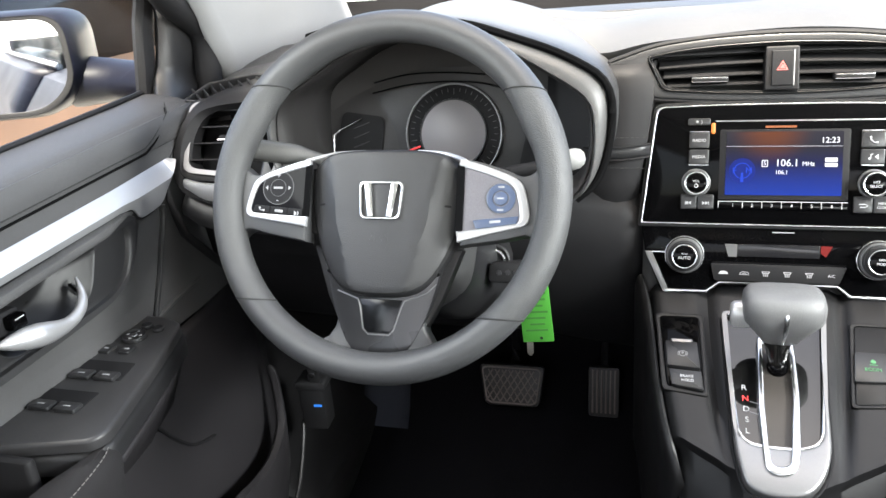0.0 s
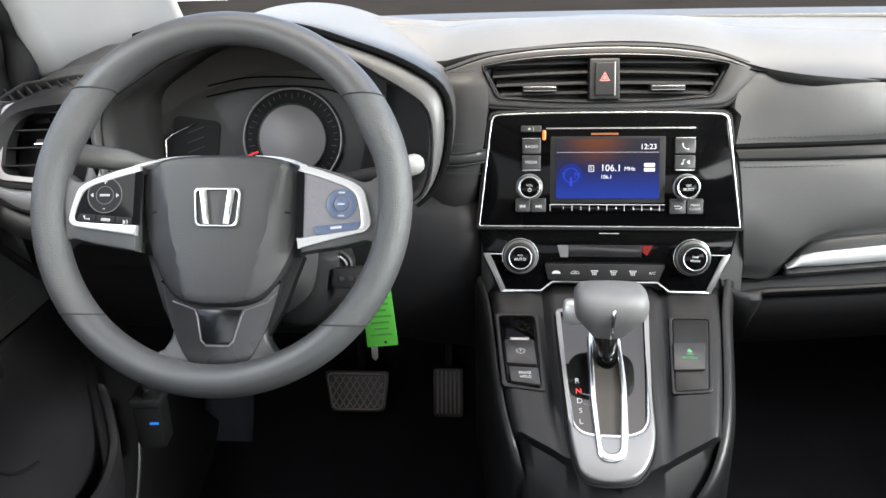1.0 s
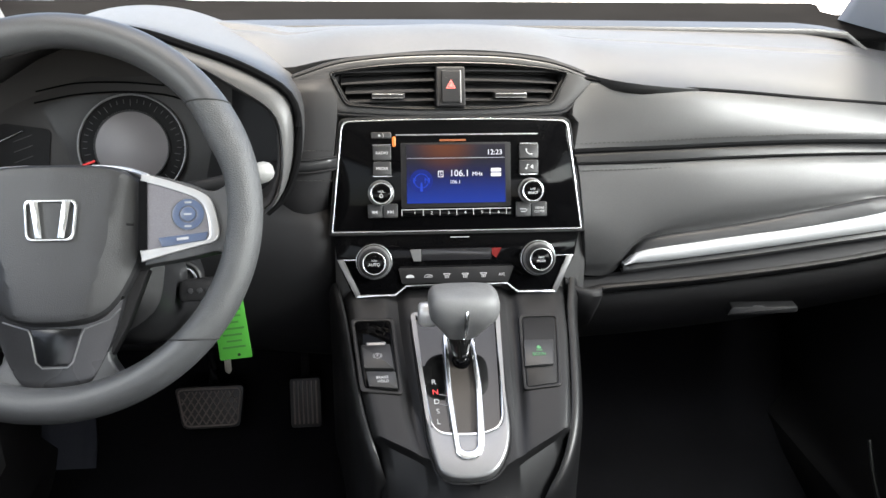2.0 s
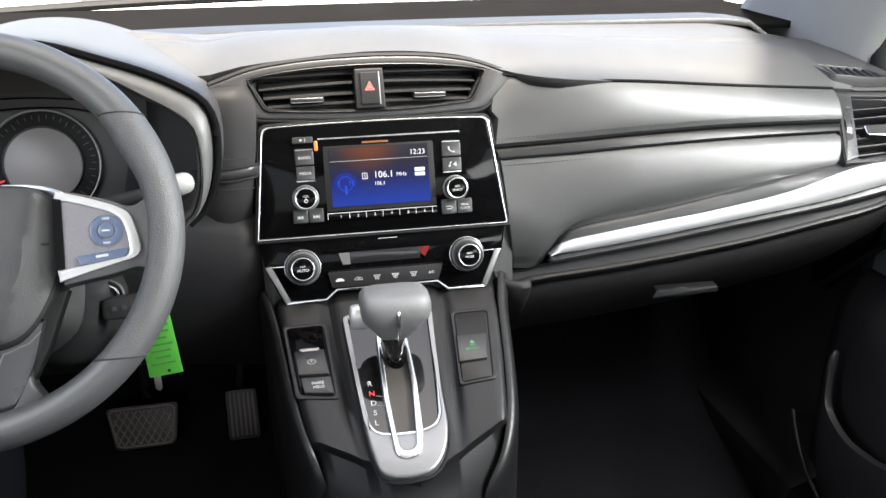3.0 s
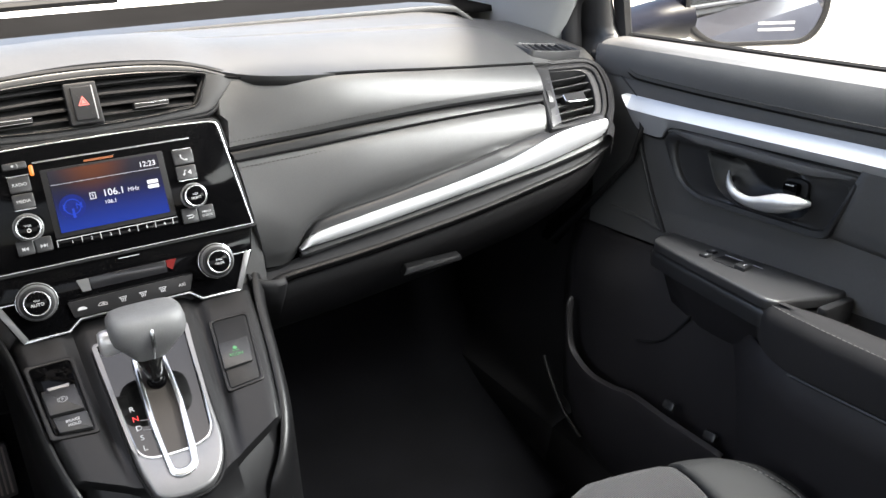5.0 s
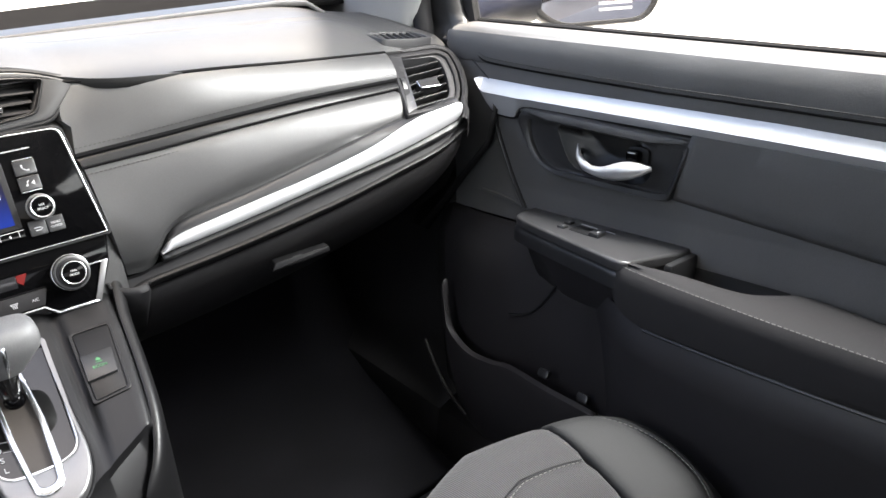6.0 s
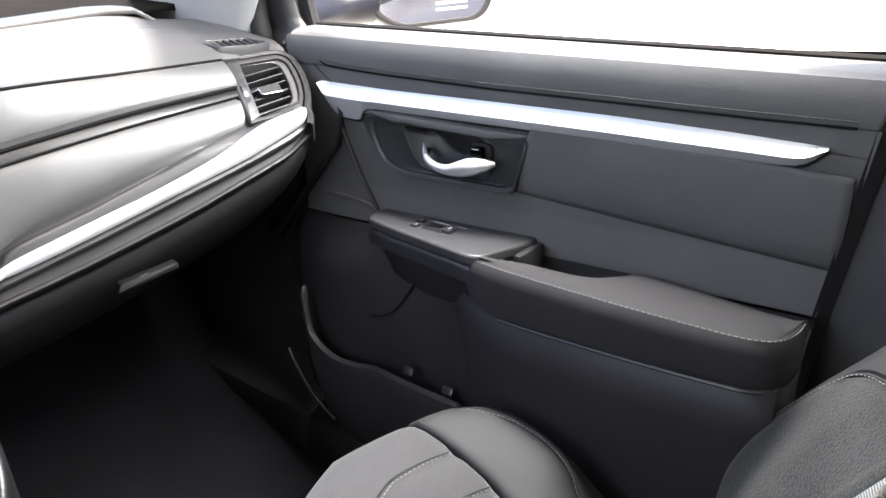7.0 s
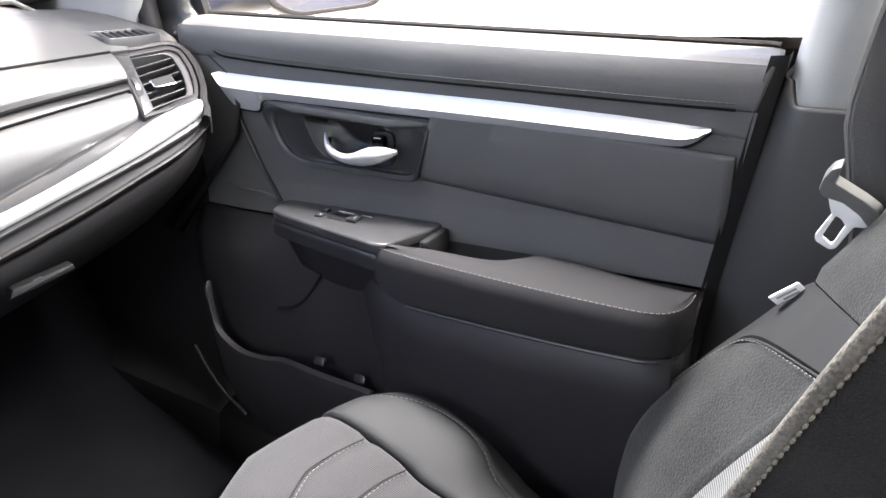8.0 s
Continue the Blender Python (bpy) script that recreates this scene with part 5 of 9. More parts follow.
# ---- climate panel ----
def climate():
    c = thing("climate_control_panel", (0, 0.14, 0.55), "gloss black climate panel with two knobs and chrome outline", "climate control")
    P = at(PAN, 0, 0, -0.004)
    o = round_poly([(-0.142, -0.0665), (0.145, -0.0665), (0.139, -0.098), (0.118, -0.1385), (0.067, -0.1385), (0.057, -0.1275), (-0.061, -0.1275), (-0.0755, -0.1385), (-0.120, -0.1385), (-0.137, -0.098)], 0.003, 2)
    part("panel", plate(o, P, 0.02, 0.0015), M_GLOSS, c)
    for s in (-1, 1):
        ol = part("chrome_outline", plate([(s * x, y) for x, y in ((0.1375, -0.0955), (0.1300, -0.0955), (0.1122, -0.1358), (0.1170, -0.1398))][::s], at(P, 0, 0, 0.0030), 0.006, 0.0005), M_SURROUND, c, "satin chrome lower outline")
        part("outline_line", plate([(s * x, y) for x, y in ((0.114, -0.0952), (0.1372, -0.0952), (0.1372, -0.0968), (0.114, -0.0968))][::-s], at(P, 0, 0, 0.0028), 0.004, 0.0003), M_CHROME, ol)
        part("outline_foot", plate([(s * x, y) for x, y in ((0.1170, -0.1398), (0.1135, -0.1366), (0.0720, -0.1366), (0.0590, -0.1264), (0.0, -0.1264), (0.0, -0.1286), (0.0580, -0.1286), (0.0705, -0.1394))][::-s], at(P, 0, 0, 0.0026), 0.005, 0.0004), M_CHROME, ol)
        x, y = 0.0955 * s, -0.0985
        k = part("climate_knob", disc(at(P, x, y, 0.016), 0.0172, 0.016, 0.0016, 48), M_SATIN, c, "large black climate knob with silver rings")
        part("knob_skirt", ringplate(at(P, x, y, 0.006), 0.0202, 0.0165, 0.010, 0.0014, 48), M_SATIN, k)
        part("knob_skirt_ring", ringplate(at(P, x, y, 0.0035), 0.0208, 0.0198, 0.006, 0.0004, 48), M_CHROME, k)
        part("knob_step", ringplate(at(P, x, y, 0.0115), 0.0186, 0.0168, 0.008, 0.0008, 48), M_SURROUND, k)
        part("knob_ring", ringplate(at(P, x, y, 0.0205), 0.0134, 0.0116, 0.006, 0.0007, 44), M_CHROME, k)
        part("knob_cap", disc(at(P, x, y, 0.0194), 0.0154, 0.008, 0.0012, 44), M_DARK, k)
        part("knob_face", disc(at(P, x, y, 0.0198), 0.0117, 0.002, 0.0002, 36), M_GLOSS, k)
        for w, dy, sz in ((("PUSH", 0.0028, 0.0026), ("AUTO", -0.0016, 0.0048)) if s < 0 else (("FAN", 0.0024, 0.0034), ("MODE", -0.0018, 0.0036))):
            text(w, at(P, x, y + dy, 0.0201), sz, M_WHITE, k)
    w = part("climate_display", plate(round_poly([(-0.0408, -0.0852), (0.0408, -0.0852), (0.0405, -0.0988), (-0.0405, -0.0988)], 0.001), at(P, 0, 0, 0.0012), 0.002, 0.0003), mat("smoked display", (0.010, 0.010, 0.011), 0.15, spec=0.3), c, "dim smoked climate display")
    part("display_end", plate([(-0.0540, -0.0855), (-0.0412, -0.0855), (-0.0412, -0.0992), (-0.0500, -0.0992)], at(P, 0, 0, 0.0018), 0.001), mat("smoked pale print", (0.055, 0.055, 0.056), 0.4), w, "pale end of the display window")
    # emissive wedge put in for the dim red glow reflected on the panel
    part("display_lamp", plate([(0.0412, -0.0855), (0.0525, -0.0855), (0.0462, -0.0972), (0.0412, -0.0930)], at(P, 0, 0, 0.0018), 0.001), mat("dim red glow", (0.030, 0.004, 0.004), 0.4, spec=0.1, emit=(1.0, 0.04, 0.035), emit_strength=0.022), w)
    part("slit", box(at(P, 0.004, -0.0722, 0.0008), (0.022, 0.0009, 0.001)), M_GREYPRINT, c)
    part("key_gap", box(at(P, 0.0, -0.1058, 0.0010), (0.132, 0.0016, 0.002)), M_COWL, c)
    r = part("climate_keys", plate(round_poly([(-0.068, -0.1070), (0.067, -0.1070), (0.060, -0.1252), (-0.064, -0.1252)], 0.002), at(P, 0, 0, 0.003), 0.004, 0.0008), M_LOWER, c)
    for k in range(6):
        M = at(P, -0.0547 + 0.0214 * k, -0.1166, 0.0034)
        if k == 5:
            text("A/C", M, 0.0044, M_WHITE, r)
        elif k == 0:
            part("car_icon", plate(round_poly([(-0.0052, -0.0014), (0.0052, -0.0014), (0.0045, 0.0004), (0.002, 0.0020), (-0.0028, 0.0019)], 0.001), M, 0.0004), M_WHITE, r)
        elif k == 1:
            part("recirculation_icon", tube([M @ V(x, y, 0) for x, y in ((-0.0048, -0.0012), (-0.0040, 0.0006), (-0.0020, 0.0018), (0.0018, 0.0016), (0.0044, 0.0004), (0.0048, -0.0014), (-0.0048, -0.0012))], 0.0003, 5), M_WHITE, r)
            part("recirculation_icon", tube([M @ V(x, y, 0) for x, y in ((-0.0018, -0.0004), (0.0006, 0.0006), (0.0018, -0.0006))], 0.00035, 5), M_WHITE, r)
        else:
            part("defrost_icon", plate([(-0.0042, 0.0026), (0.0042, 0.0026), (0.0030, 0.0004), (-0.0030, 0.0004)], M, 0.0004, 0, None, 2, [(-0.0034, 0.0020), (0.0034, 0.0020), (0.0025, 0.0009), (-0.0025, 0.0009)]), M_WHITE, r)
            for q in (-0.0018, 0, 0.0018):
                part("defrost_icon", box(at(M, q, -0.0014), (0.0007, 0.0028, 0.0004)), M_WHITE, r)


climate()


# ---- steering wheel ----
WHEEL_C, WHEEL_T = V(-0.38, 0.0, 0.70), radians(27.36)
WM = frame_at(WHEEL_C, (1, 0, 0), (0, math.sin(WHEEL_T), math.cos(WHEEL_T)))


def steering_wheel():
    w = thing("steering_wheel", WHEEL_C, "grey leather steering wheel with three spokes", "steering wheel")
    R, r = 0.1685, 0.0158

    def level(deg, rho):
        """How far a level cut across the rim strays from the radius at this angle."""
        a = radians(deg)
        return (math.asin(max(-1.0, min(1.0, R * math.sin(a) / rho))) - math.asin(math.sin(a))) * (1 if math.cos(a) > 0 else -1)

    def rim(a0, a1, n):
        rings = []
        for k in range(n + 1):
            deg = a0 + (a1 - a0) * k / n
            a = radians(deg)
            # thumb rests swell the inner side above the spokes
            up = abs(deg - 90)
            swell = 0.0035 * math.exp(-((up - 66) / 9.0) ** 2)
            ring = []
            for t in [2 * math.pi * j / 24 for j in range(24)]:
                rho = R + r * math.cos(t) - swell * (0.5 - 0.5 * math.cos(t))
                b = a + level(a0, rho) * (1 - k / n) ** 5 + level(a1, rho) * (k / n) ** 5
                ring.append(WM @ (V(math.cos(b), math.sin(b), 0) * rho + V(0, 0, 1.12 * r * math.sin(t))))
            rings.append(ring)
        return loft(rings, True)

    part("rim_top", rim(36.25, 140.25, 40), M_WHEEL_S, w, "smooth grey upper rim")
    part("rim_grip", rim(-42.75, 35.75, 44), M_WHEEL, w, "grained grey grip")
    part("rim_grip", rim(140.75, 219.65, 44), M_WHEEL, w, "grained grey grip")
    part("rim_bottom", rim(220.15, 316.75, 40), M_WHEEL_S, w, "smooth grey lower rim")
    for a in (36.0, 140.5, 219.9, -43.0):
        t = radians(a)
        line = []
        for q in [2 * math.pi * j / 24 for j in range(24)]:
            rho = R + (r + 0.0001) * math.cos(q)
            b = t + level(a, rho)
            line.append(WM @ (V(math.cos(b), math.sin(b), 0) * rho + V(0, 0, 1.12 * (r + 0.0001) * math.sin(q))))
        bm = tube(line, 0.0008, 6, closed=True)
        part("rim_seam", bm, M_DARKTHREAD, w)
    # airbag cover: a flat middle between two creases, side facets that fall back, rolled edges
    prof = [(0.0, 0.0456), (0.030, 0.0452), (0.052, 0.0430), (0.068, 0.0372), (0.0790, 0.0275), (0.0815, 0.0150), (0.0790, -0.0210), (0.0705, -0.0510), (0.0560, -0.0790), (0.0405, -0.0935), (0.020, -0.0990), (0.0, -0.0998)]
    loop = spline([(x, y, 0) for x, y in prof] + [(-x, y, 0) for x, y in prof[-2::-1]], 96)[:-1]

    def face(x, y):
        xc = float(np.interp(y, [-0.0998, -0.0875, -0.046, 0.0075, 0.036, 0.046], [0.026, 0.030, 0.0402, 0.0523, 0.0576, 0.059]))
        return 0.0035 - 0.9 * max(0.0, -y - 0.055) ** 2 - 0.42 * max(0.0, abs(x) - xc) - 0.02 * abs(x)

    rows = []
    for k, drop in ((0.985, -0.060), (1.0, -0.030), (1.004, -0.016), (0.995, -0.0085), (0.975, -0.0035), (0.945, -0.0008), (0.90, 0.0), (0.84, 0.0), (0.78, 0.0), (0.72, 0.0), (0.66, 0.0), (0.60, 0.0), (0.5, 0.0), (0.38, 0.0), (0.22, 0.0), (0.002, 0.0)):
        ring = []
        for p in loop:
            x, y = p.x * k, (p.y + 0.026) * k - 0.026
            ring.append(WM @ V(x, y, face(x, y) + drop))
        rows.append(ring)
    hub = part("airbag_cover", loft(rows, True), M_HUB, w, "grained black airbag cover", sharp=14)
    for s in (-1, 1):
        part("cover_slot", box(at(WM, s * 0.0655, -0.010, face(0.0655, -0.010) + 0.0006, -4 * s) @ pose(0, 0, 0, 0, 22 * s), (0.0065, 0.0022, 0.002), 0.0004), M_DARK, hub)
    # emblem: a plain chrome frame with two flared bars
    E = at(WM, 0.0, -0.0055, 0.0062)
    fo = round_poly([(-0.0232, 0.0178), (0.0232, 0.0178), (0.0205, -0.0195), (-0.0205, -0.0195)], 0.0065, 6)
    fi = [(p[0] * 0.89, p[1] * 0.87 - 0.0002) for p in fo]
    em = part("emblem", plate(fo, E, 0.005, 0.0010, None, 2, fi), M_CHROME, hub, "plain chrome emblem frame")
    for s in (-1, 1):
        part("emblem_bar", plate([(s * 0.0175, 0.0160), (s * 0.0105, 0.0160), (s * 0.0065, -0.0170), (s * 0.0125, -0.0170)][::s], at(E, 0, 0, 0.0006), 0.005, 0.0008), M_CHROME, em)
    text("SRS", at(WM, -0.0005, -0.0425, 0.0030), 0.0135, M_PLASTIC, hub, depth=0.0006, label="embossed lettering")
    text("AIRBAG", at(WM, -0.0005, -0.0515, 0.0028), 0.0066, M_PLASTIC, hub, depth=0.0006, label="embossed lettering")
    # side spokes
    for s in (-1, 1):
        def side(pts):
            return [(s * x, y) for x, y in pts][::s]

        root = round_poly(side([(0.0825, 0.0350), (0.092, 0.0335), (0.122, 0.0250), (0.140, 0.0165), (0.158, 0.0300), (0.166, 0.0), (0.158, -0.0480), (0.146, -0.0355), (0.120, -0.0420), (0.0800, -0.0480)]), [0, 0.004, 0.012, 0.02, 0.002, 0, 0.002, 0.016, 0.012, 0][::s], 5)
        sp = part("spoke", plate(root, at(WM, 0, 0, 0.0005), 0.022, 0.003), M_WHEEL_S, w, "side spoke with control keys")
        big = round_poly(side([(0.0775, 0.0345), (0.086, 0.0325), (0.100, 0.0285), (0.127, 0.0188), (0.1385, 0.0120), (0.1440, -0.0060), (0.1465, -0.0215), (0.1420, -0.0285), (0.1160, -0.0345), (0.0780, -0.0450)] if s > 0 else [(0.0775, 0.0345), (0.086, 0.0325), (0.100, 0.0285), (0.127, 0.0188), (0.1385, 0.0120), (0.1440, -0.0060), (0.1465, -0.0195), (0.1420, -0.0250), (0.1160, -0.0285), (0.0785, -0.0335)]), [0, 0.004, 0.02, 0.008, 0.006, 0.01, 0.006, 0.006, 0.02, 0][::s], 4)
        il = round_poly(side([(0.0772, 0.0268), (0.0850, 0.0255), (0.098, 0.0218), (0.122, 0.0134), (0.1318, 0.0065), (0.1358, -0.0080), (0.1372, -0.0230), (0.1345, -0.0262), (0.1100, -0.0300), (0.0778, -0.0355)] if s > 0 else [(0.0772, 0.0262), (0.0840, 0.0258), (0.098, 0.0222), (0.122, 0.0150), (0.1325, 0.0092), (0.1378, -0.0050), (0.1403, -0.0165), (0.1380, -0.0205), (0.1100, -0.0222), (0.0780, -0.0236)]), [0, 0.004, 0.02, 0.008, 0.006, 0.01, 0.004, 0.004, 0.02, 0][::s], 4)
        part("spoke_bezel", plate(big, at(WM, 0, 0, 0.0046), 0.005, 0.0012, None, 2, il), M_SPOKE, sp, "satin silver spoke bezel")
        part("bezel_tail", tube(spline([WM @ V(s * x, y, z) for x, y, z in ((0.083, 0.0325, 0.0030), (0.070, 0.0385, -0.006), (0.052, 0.0440, -0.013), (0.028, 0.0470, -0.017))], 12), [0.0020] * 6 + [0.0018, 0.0016, 0.0014, 0.0012, 0.0011, 0.0010, 0.0008], 8), M_SPOKE, sp)
        part("spoke_neck", plate(side([(0.066, 0.030), (0.088, 0.028), (0.088, -0.036), (0.062, -0.042)]), at(WM, 0, 0, -0.0150), 0.02, 0.002), M_LOWER, sp)
        if s < 0:
            part("key_field", plate(il, at(WM, 0, 0, 0.0034), 0.003), M_GLOSS, sp, "black key field")
            part("field_gap", plate([(-0.0755, 0.0285), (-0.0815, 0.0268), (-0.0818, -0.0232), (-0.0758, -0.0240)], at(WM, 0, 0, 0.0053), 0.003), M_COWL, sp)
            c = at(WM, -0.1112, 0.0050, 0.0040)
            pad = part("key_pad", ringplate(c, 0.0172, 0.0165, 0.0008, 0, 40), M_TICK, sp)
            part("key_pad_disc", disc(at(c, 0, 0, -0.0001), 0.0164, 0.0006, 0, 36), M_DARK, pad)
            part("key_pad_ring", ringplate(at(c, 0, 0, 0.0002), 0.0088, 0.0083, 0.0008, 0, 30), M_TICK, pad)
            for a, word in ((90, "+"), (270, "-")):
                text(word, at(c, 0.0124 * math.cos(radians(a)), 0.0124 * math.sin(radians(a)), 0.0003), 0.0080, M_WHITE, pad)
            for q in (-1, 1):
                part("arrow_mark", plate([(q * 0.0142, 0), (q * 0.0114, 0.0021), (q * 0.0114, -0.0021)], at(c, 0, 0, 0.0004), 0.0004), M_WHITE, pad)
            part("source_bar", box(at(c, 0, 0, 0.0005), (0.0100, 0.0022, 0.0004), 0.0003), M_GREYPRINT, pad)
            rl = part("phone_keys", plate(round_poly([(-0.1355, -0.0125), (-0.0825, -0.0165), (-0.0825, -0.0232), (-0.1380, -0.0200)], 0.0015), at(WM, 0, 0, 0.0048), 0.002, 0.0005), M_DARK, sp, "black strip of phone keys")
            for x in (-0.1185, -0.0990):
                part("key_gap", box(at(WM, x, -0.0182 - (x + 0.1) * 0.08, 0.0051, -6), (0.0006, 0.0070, 0.0004)), M_COWL, rl)
            q = at(WM, -0.1275, -0.0166, 0.0053)
            part("phone_mark", tube([q @ V(-0.0026, 0.0018, 0), q @ V(-0.0018, -0.0012, 0), q @ V(0.0030, -0.0016, 0)], [0.0010, 0.0005, 0.0010], 6), M_WHITE, rl)
            part("key_mark", box(at(WM, -0.1087, -0.0186, 0.0052, -5), (0.0095, 0.0030, 0.0004), 0.0008), M_GREYPRINT, rl)
            q = at(WM, -0.0885, -0.0207, 0.0053)
            part("voice_mark", plate([(-0.0028, 0.0022), (-0.0004, 0.0008), (-0.0004, -0.0012), (-0.0028, -0.0024)], q, 0.0004), M_WHITE, rl)
            part("voice_mark", tube([q @ V(0.0008, 0.0020, 0), q @ V(0.0018, 0, 0), q @ V(0.0008, -0.0022, 0)], 0.0005, 6), M_WHITE, rl)
        else:
            part("key_field", plate(il, at(WM, 0, 0, 0.0034), 0.003), mat("satin grey key field", (0.150, 0.145, 0.160), 0.36, 0.4), sp, "satin grey key field")
            part("field_gap", plate([(0.0755, 0.0285), (0.0825, 0.0268), (0.0830, -0.0338), (0.0758, -0.0350)][::-1], at(WM, 0, 0, 0.0053), 0.003), M_COWL, sp)
            c = at(WM, 0.1184, -0.0030, 0.0042)
            ring = part("cruise_ring", ringplate(c, 0.0140, 0.0078, 0.0014, 0.0005, 40), M_BLUEBTN, sp)
            part("cruise_ring_edge", ringplate(at(c, 0, 0, -0.0003), 0.0148, 0.0142, 0.0012, 0, 40), M_SURROUND, ring)
            part("cruise_key", disc(at(c, 0, 0, 0.001), 0.0066, 0.002, 0.0008, 28), M_BLUEBTN, ring)
            part("cruise_mark", box(at(c, 0, 0, 0.0012), (0.007, 0.0018, 0.0004), 0.0004), M_WHITE, ring)
            for yy in (0.0108, -0.0108):
                part("cruise_mark", box(at(c, 0, yy, 0.0004), (0.0062, 0.0018, 0.0004), 0.0004), M_GREYPRINT, ring)
            rl = part("cruise_bar", plate(round_poly([(0.0925, -0.0240), (0.1360, -0.0192), (0.1340, -0.0265), (0.1040, -0.0312), (0.0960, -0.0322)], 0.0012), at(WM, 0, 0, 0.0052), 0.002, 0.0005), M_BLUEBTN, sp, "blue grey lower key bar")
            part("key_mark", box(at(WM, 0.1140, -0.0250, 0.0055, 6), (0.011, 0.0028, 0.0004), 0.0006), M_WHITE, rl)
    # lower spoke with its inset, on the grey root that flares into the rim
    half = [(0.0480, -0.110), (0.0455, -0.1230), (0.0470, -0.1300), (0.0535, -0.1400), (0.0620, -0.1440), (0.0760, -0.1440), (0.0700, -0.1560), (0.030, -0.1665)]
    part("spoke_root", plate(half + [(-x, y) for x, y in half[::-1]], at(WM, 0, 0, -0.0132), 0.020, 0.0035, seg=3), M_WHEEL_S, w, "grey flare of the lower spoke")
    ol = [(0.0, -0.0940), (0.021, -0.0935), (0.0415, -0.0885), (0.0590, -0.0730), (0.0540, -0.0960), (0.0455, -0.1225), (0.0335, -0.1460), (0.0235, -0.1556), (0.0, -0.1578)]
    ol = round_poly([(x, y) for x, y in ol] + [(-x, y) for x, y in ol[-2:0:-1]], [0.01, 0.01, 0.01, 0.001, 0.02, 0.03, 0.012, 0.006, 0.03, 0.006, 0.012, 0.03, 0.02, 0.001, 0.01, 0.01], 4)
    sp = part("lower_spoke", plate(ol, at(WM, 0, 0, -0.0120), 0.014, 0.0018), mat("satin grey spoke", (0.026, 0.026, 0.028), 0.30, 0.3, grain=0.03), w, "satin grey lower spoke")
    il = [(-0.0218, -0.1018), (0.0225, -0.1018), (0.0200, -0.1090), (0.0135, -0.1308), (0.0100, -0.1345), (-0.0110, -0.1345), (-0.0155, -0.1308), (-0.0195, -0.1090)]
    part("spoke_inset", plate(il, at(WM, 0, 0, -0.0116), 0.004, 0.0005), mat("smoked inset", (0.003, 0.0033, 0.004), 0.22, spec=0.3, mottle=0.0), sp, "gloss black inset")
    line = [(-0.046, -0.0945), (-0.0240, -0.1022), (-0.0212, -0.1090), (-0.0168, -0.1312), (-0.0112, -0.1362), (0.0105, -0.1362), (0.0150, -0.1312), (0.0215, -0.1090), (0.0248, -0.1022), (0.046, -0.0945), (0.056, -0.0850)]
    part("inset_outline", tube([WM @ V(x, y, -0.0119) for x, y in line], 0.0008, 6), M_SURROUND, sp)
    # rear of the hub
    part("hub_back", disc(at(WM, 0, -0.01, -0.02), 0.060, 0.045, 0.01, 32), M_DARK, w)
    back = [(0.078, -0.050), (0.060, -0.100), (0.034, -0.150), (-0.034, -0.150), (-0.060, -0.100), (-0.078, -0.050)]
    part("spoke_back", plate(back, at(WM, 0, 0, -0.020), 0.012, 0.003), M_LOWER, w)


steering_wheel()


def column():
    c = thing("steering_column", (-0.38, 0.10, 0.62), "dark plastic steering column shroud with stalks", "steering column")
    rows = []
    for d, k in ((-0.045, 0.80), (-0.055, 1.0), (-0.09, 1.06), (-0.14, 1.1), (-0.20, 1.1)):
        rows.append([WM @ V(x * k, y * k - 0.03, d) for x, y in [(p.x, p.y) for p in round_poly([(-0.055, 0.055), (0.055, 0.055), (0.085, 0.0), (0.080, -0.055), (0.045, -0.080), (-0.055, -0.080), (-0.065, 0.0)], 0.018, 3)]])
    part("shroud", loft(rows, True), M_PLASTIC, c)
    # turn signal stalk (left) and wiper stalk (right)
    a = spline([(-0.44, 0.075, 0.70), (-0.48, 0.066, 0.718), (-0.512, 0.055, 0.727), (-0.552, 0.045, 0.735)], 12)
    st = part("signal_stalk", tube(a, [0.007] * 5 + [0.008, 0.0105, 0.0115, 0.0115, 0.0115, 0.0115, 0.0115, 0.010], 14), mat("grey stalk plastic", (0.075, 0.075, 0.073), 0.45), c, "dark grey light stalk")
    for k in (0.2, 0.45, 0.7):
        p = a[7].lerp(a[11], k)
        part("stalk_mark", box(frame_at(p + V(0.0, -0.0112, 0.0035), (0.9, 0.0, -0.3), (0.1, 0.3, 1)), (0.004, 0.0045, 0.0006), 0.0004), M_WHITE, st)
    b = spline([(-0.31, 0.085, 0.69), (-0.26, 0.092, 0.697), (-0.225, 0.097, 0.703), (-0.196, 0.10, 0.710)], 12)
    st = part("wiper_stalk", tube(b[:9], 0.0075, 12), M_DARK, c)
    part("stalk_end", tube([b[9].lerp(b[12], q) for q in (0, 0.08, 0.25, 0.5, 0.75, 0.92, 1.0)], [0.006, 0.0085, 0.0105, 0.0112, 0.0106, 0.0078, 0.004], 16), mat("pale grey stalk end", (0.2, 0.2, 0.195), 0.5), st, "pale grey stalk end cap")
    # ignition lock
    I = frame_at((-0.293, 0.085, 0.598), (1, 0.1, 0), (0, 0.35, 1))
    g = part("ignition_lock", ringplate(at(I, 0, 0, 0.006), 0.0185, 0.0130, 0.02, 0.003, 32), M_PLASTIC, c, "ignition lock")
    part("lock_ring", ringplate(at(I, 0, 0, 0.0045), 0.0128, 0.0095, 0.012, 0.001, 28), M_CHROME, g)
    part("lock_barrel", disc(at(I, 0, 0, 0.002), 0.0095, 0.01, 0.001, 24), M_DARK, g)


column()


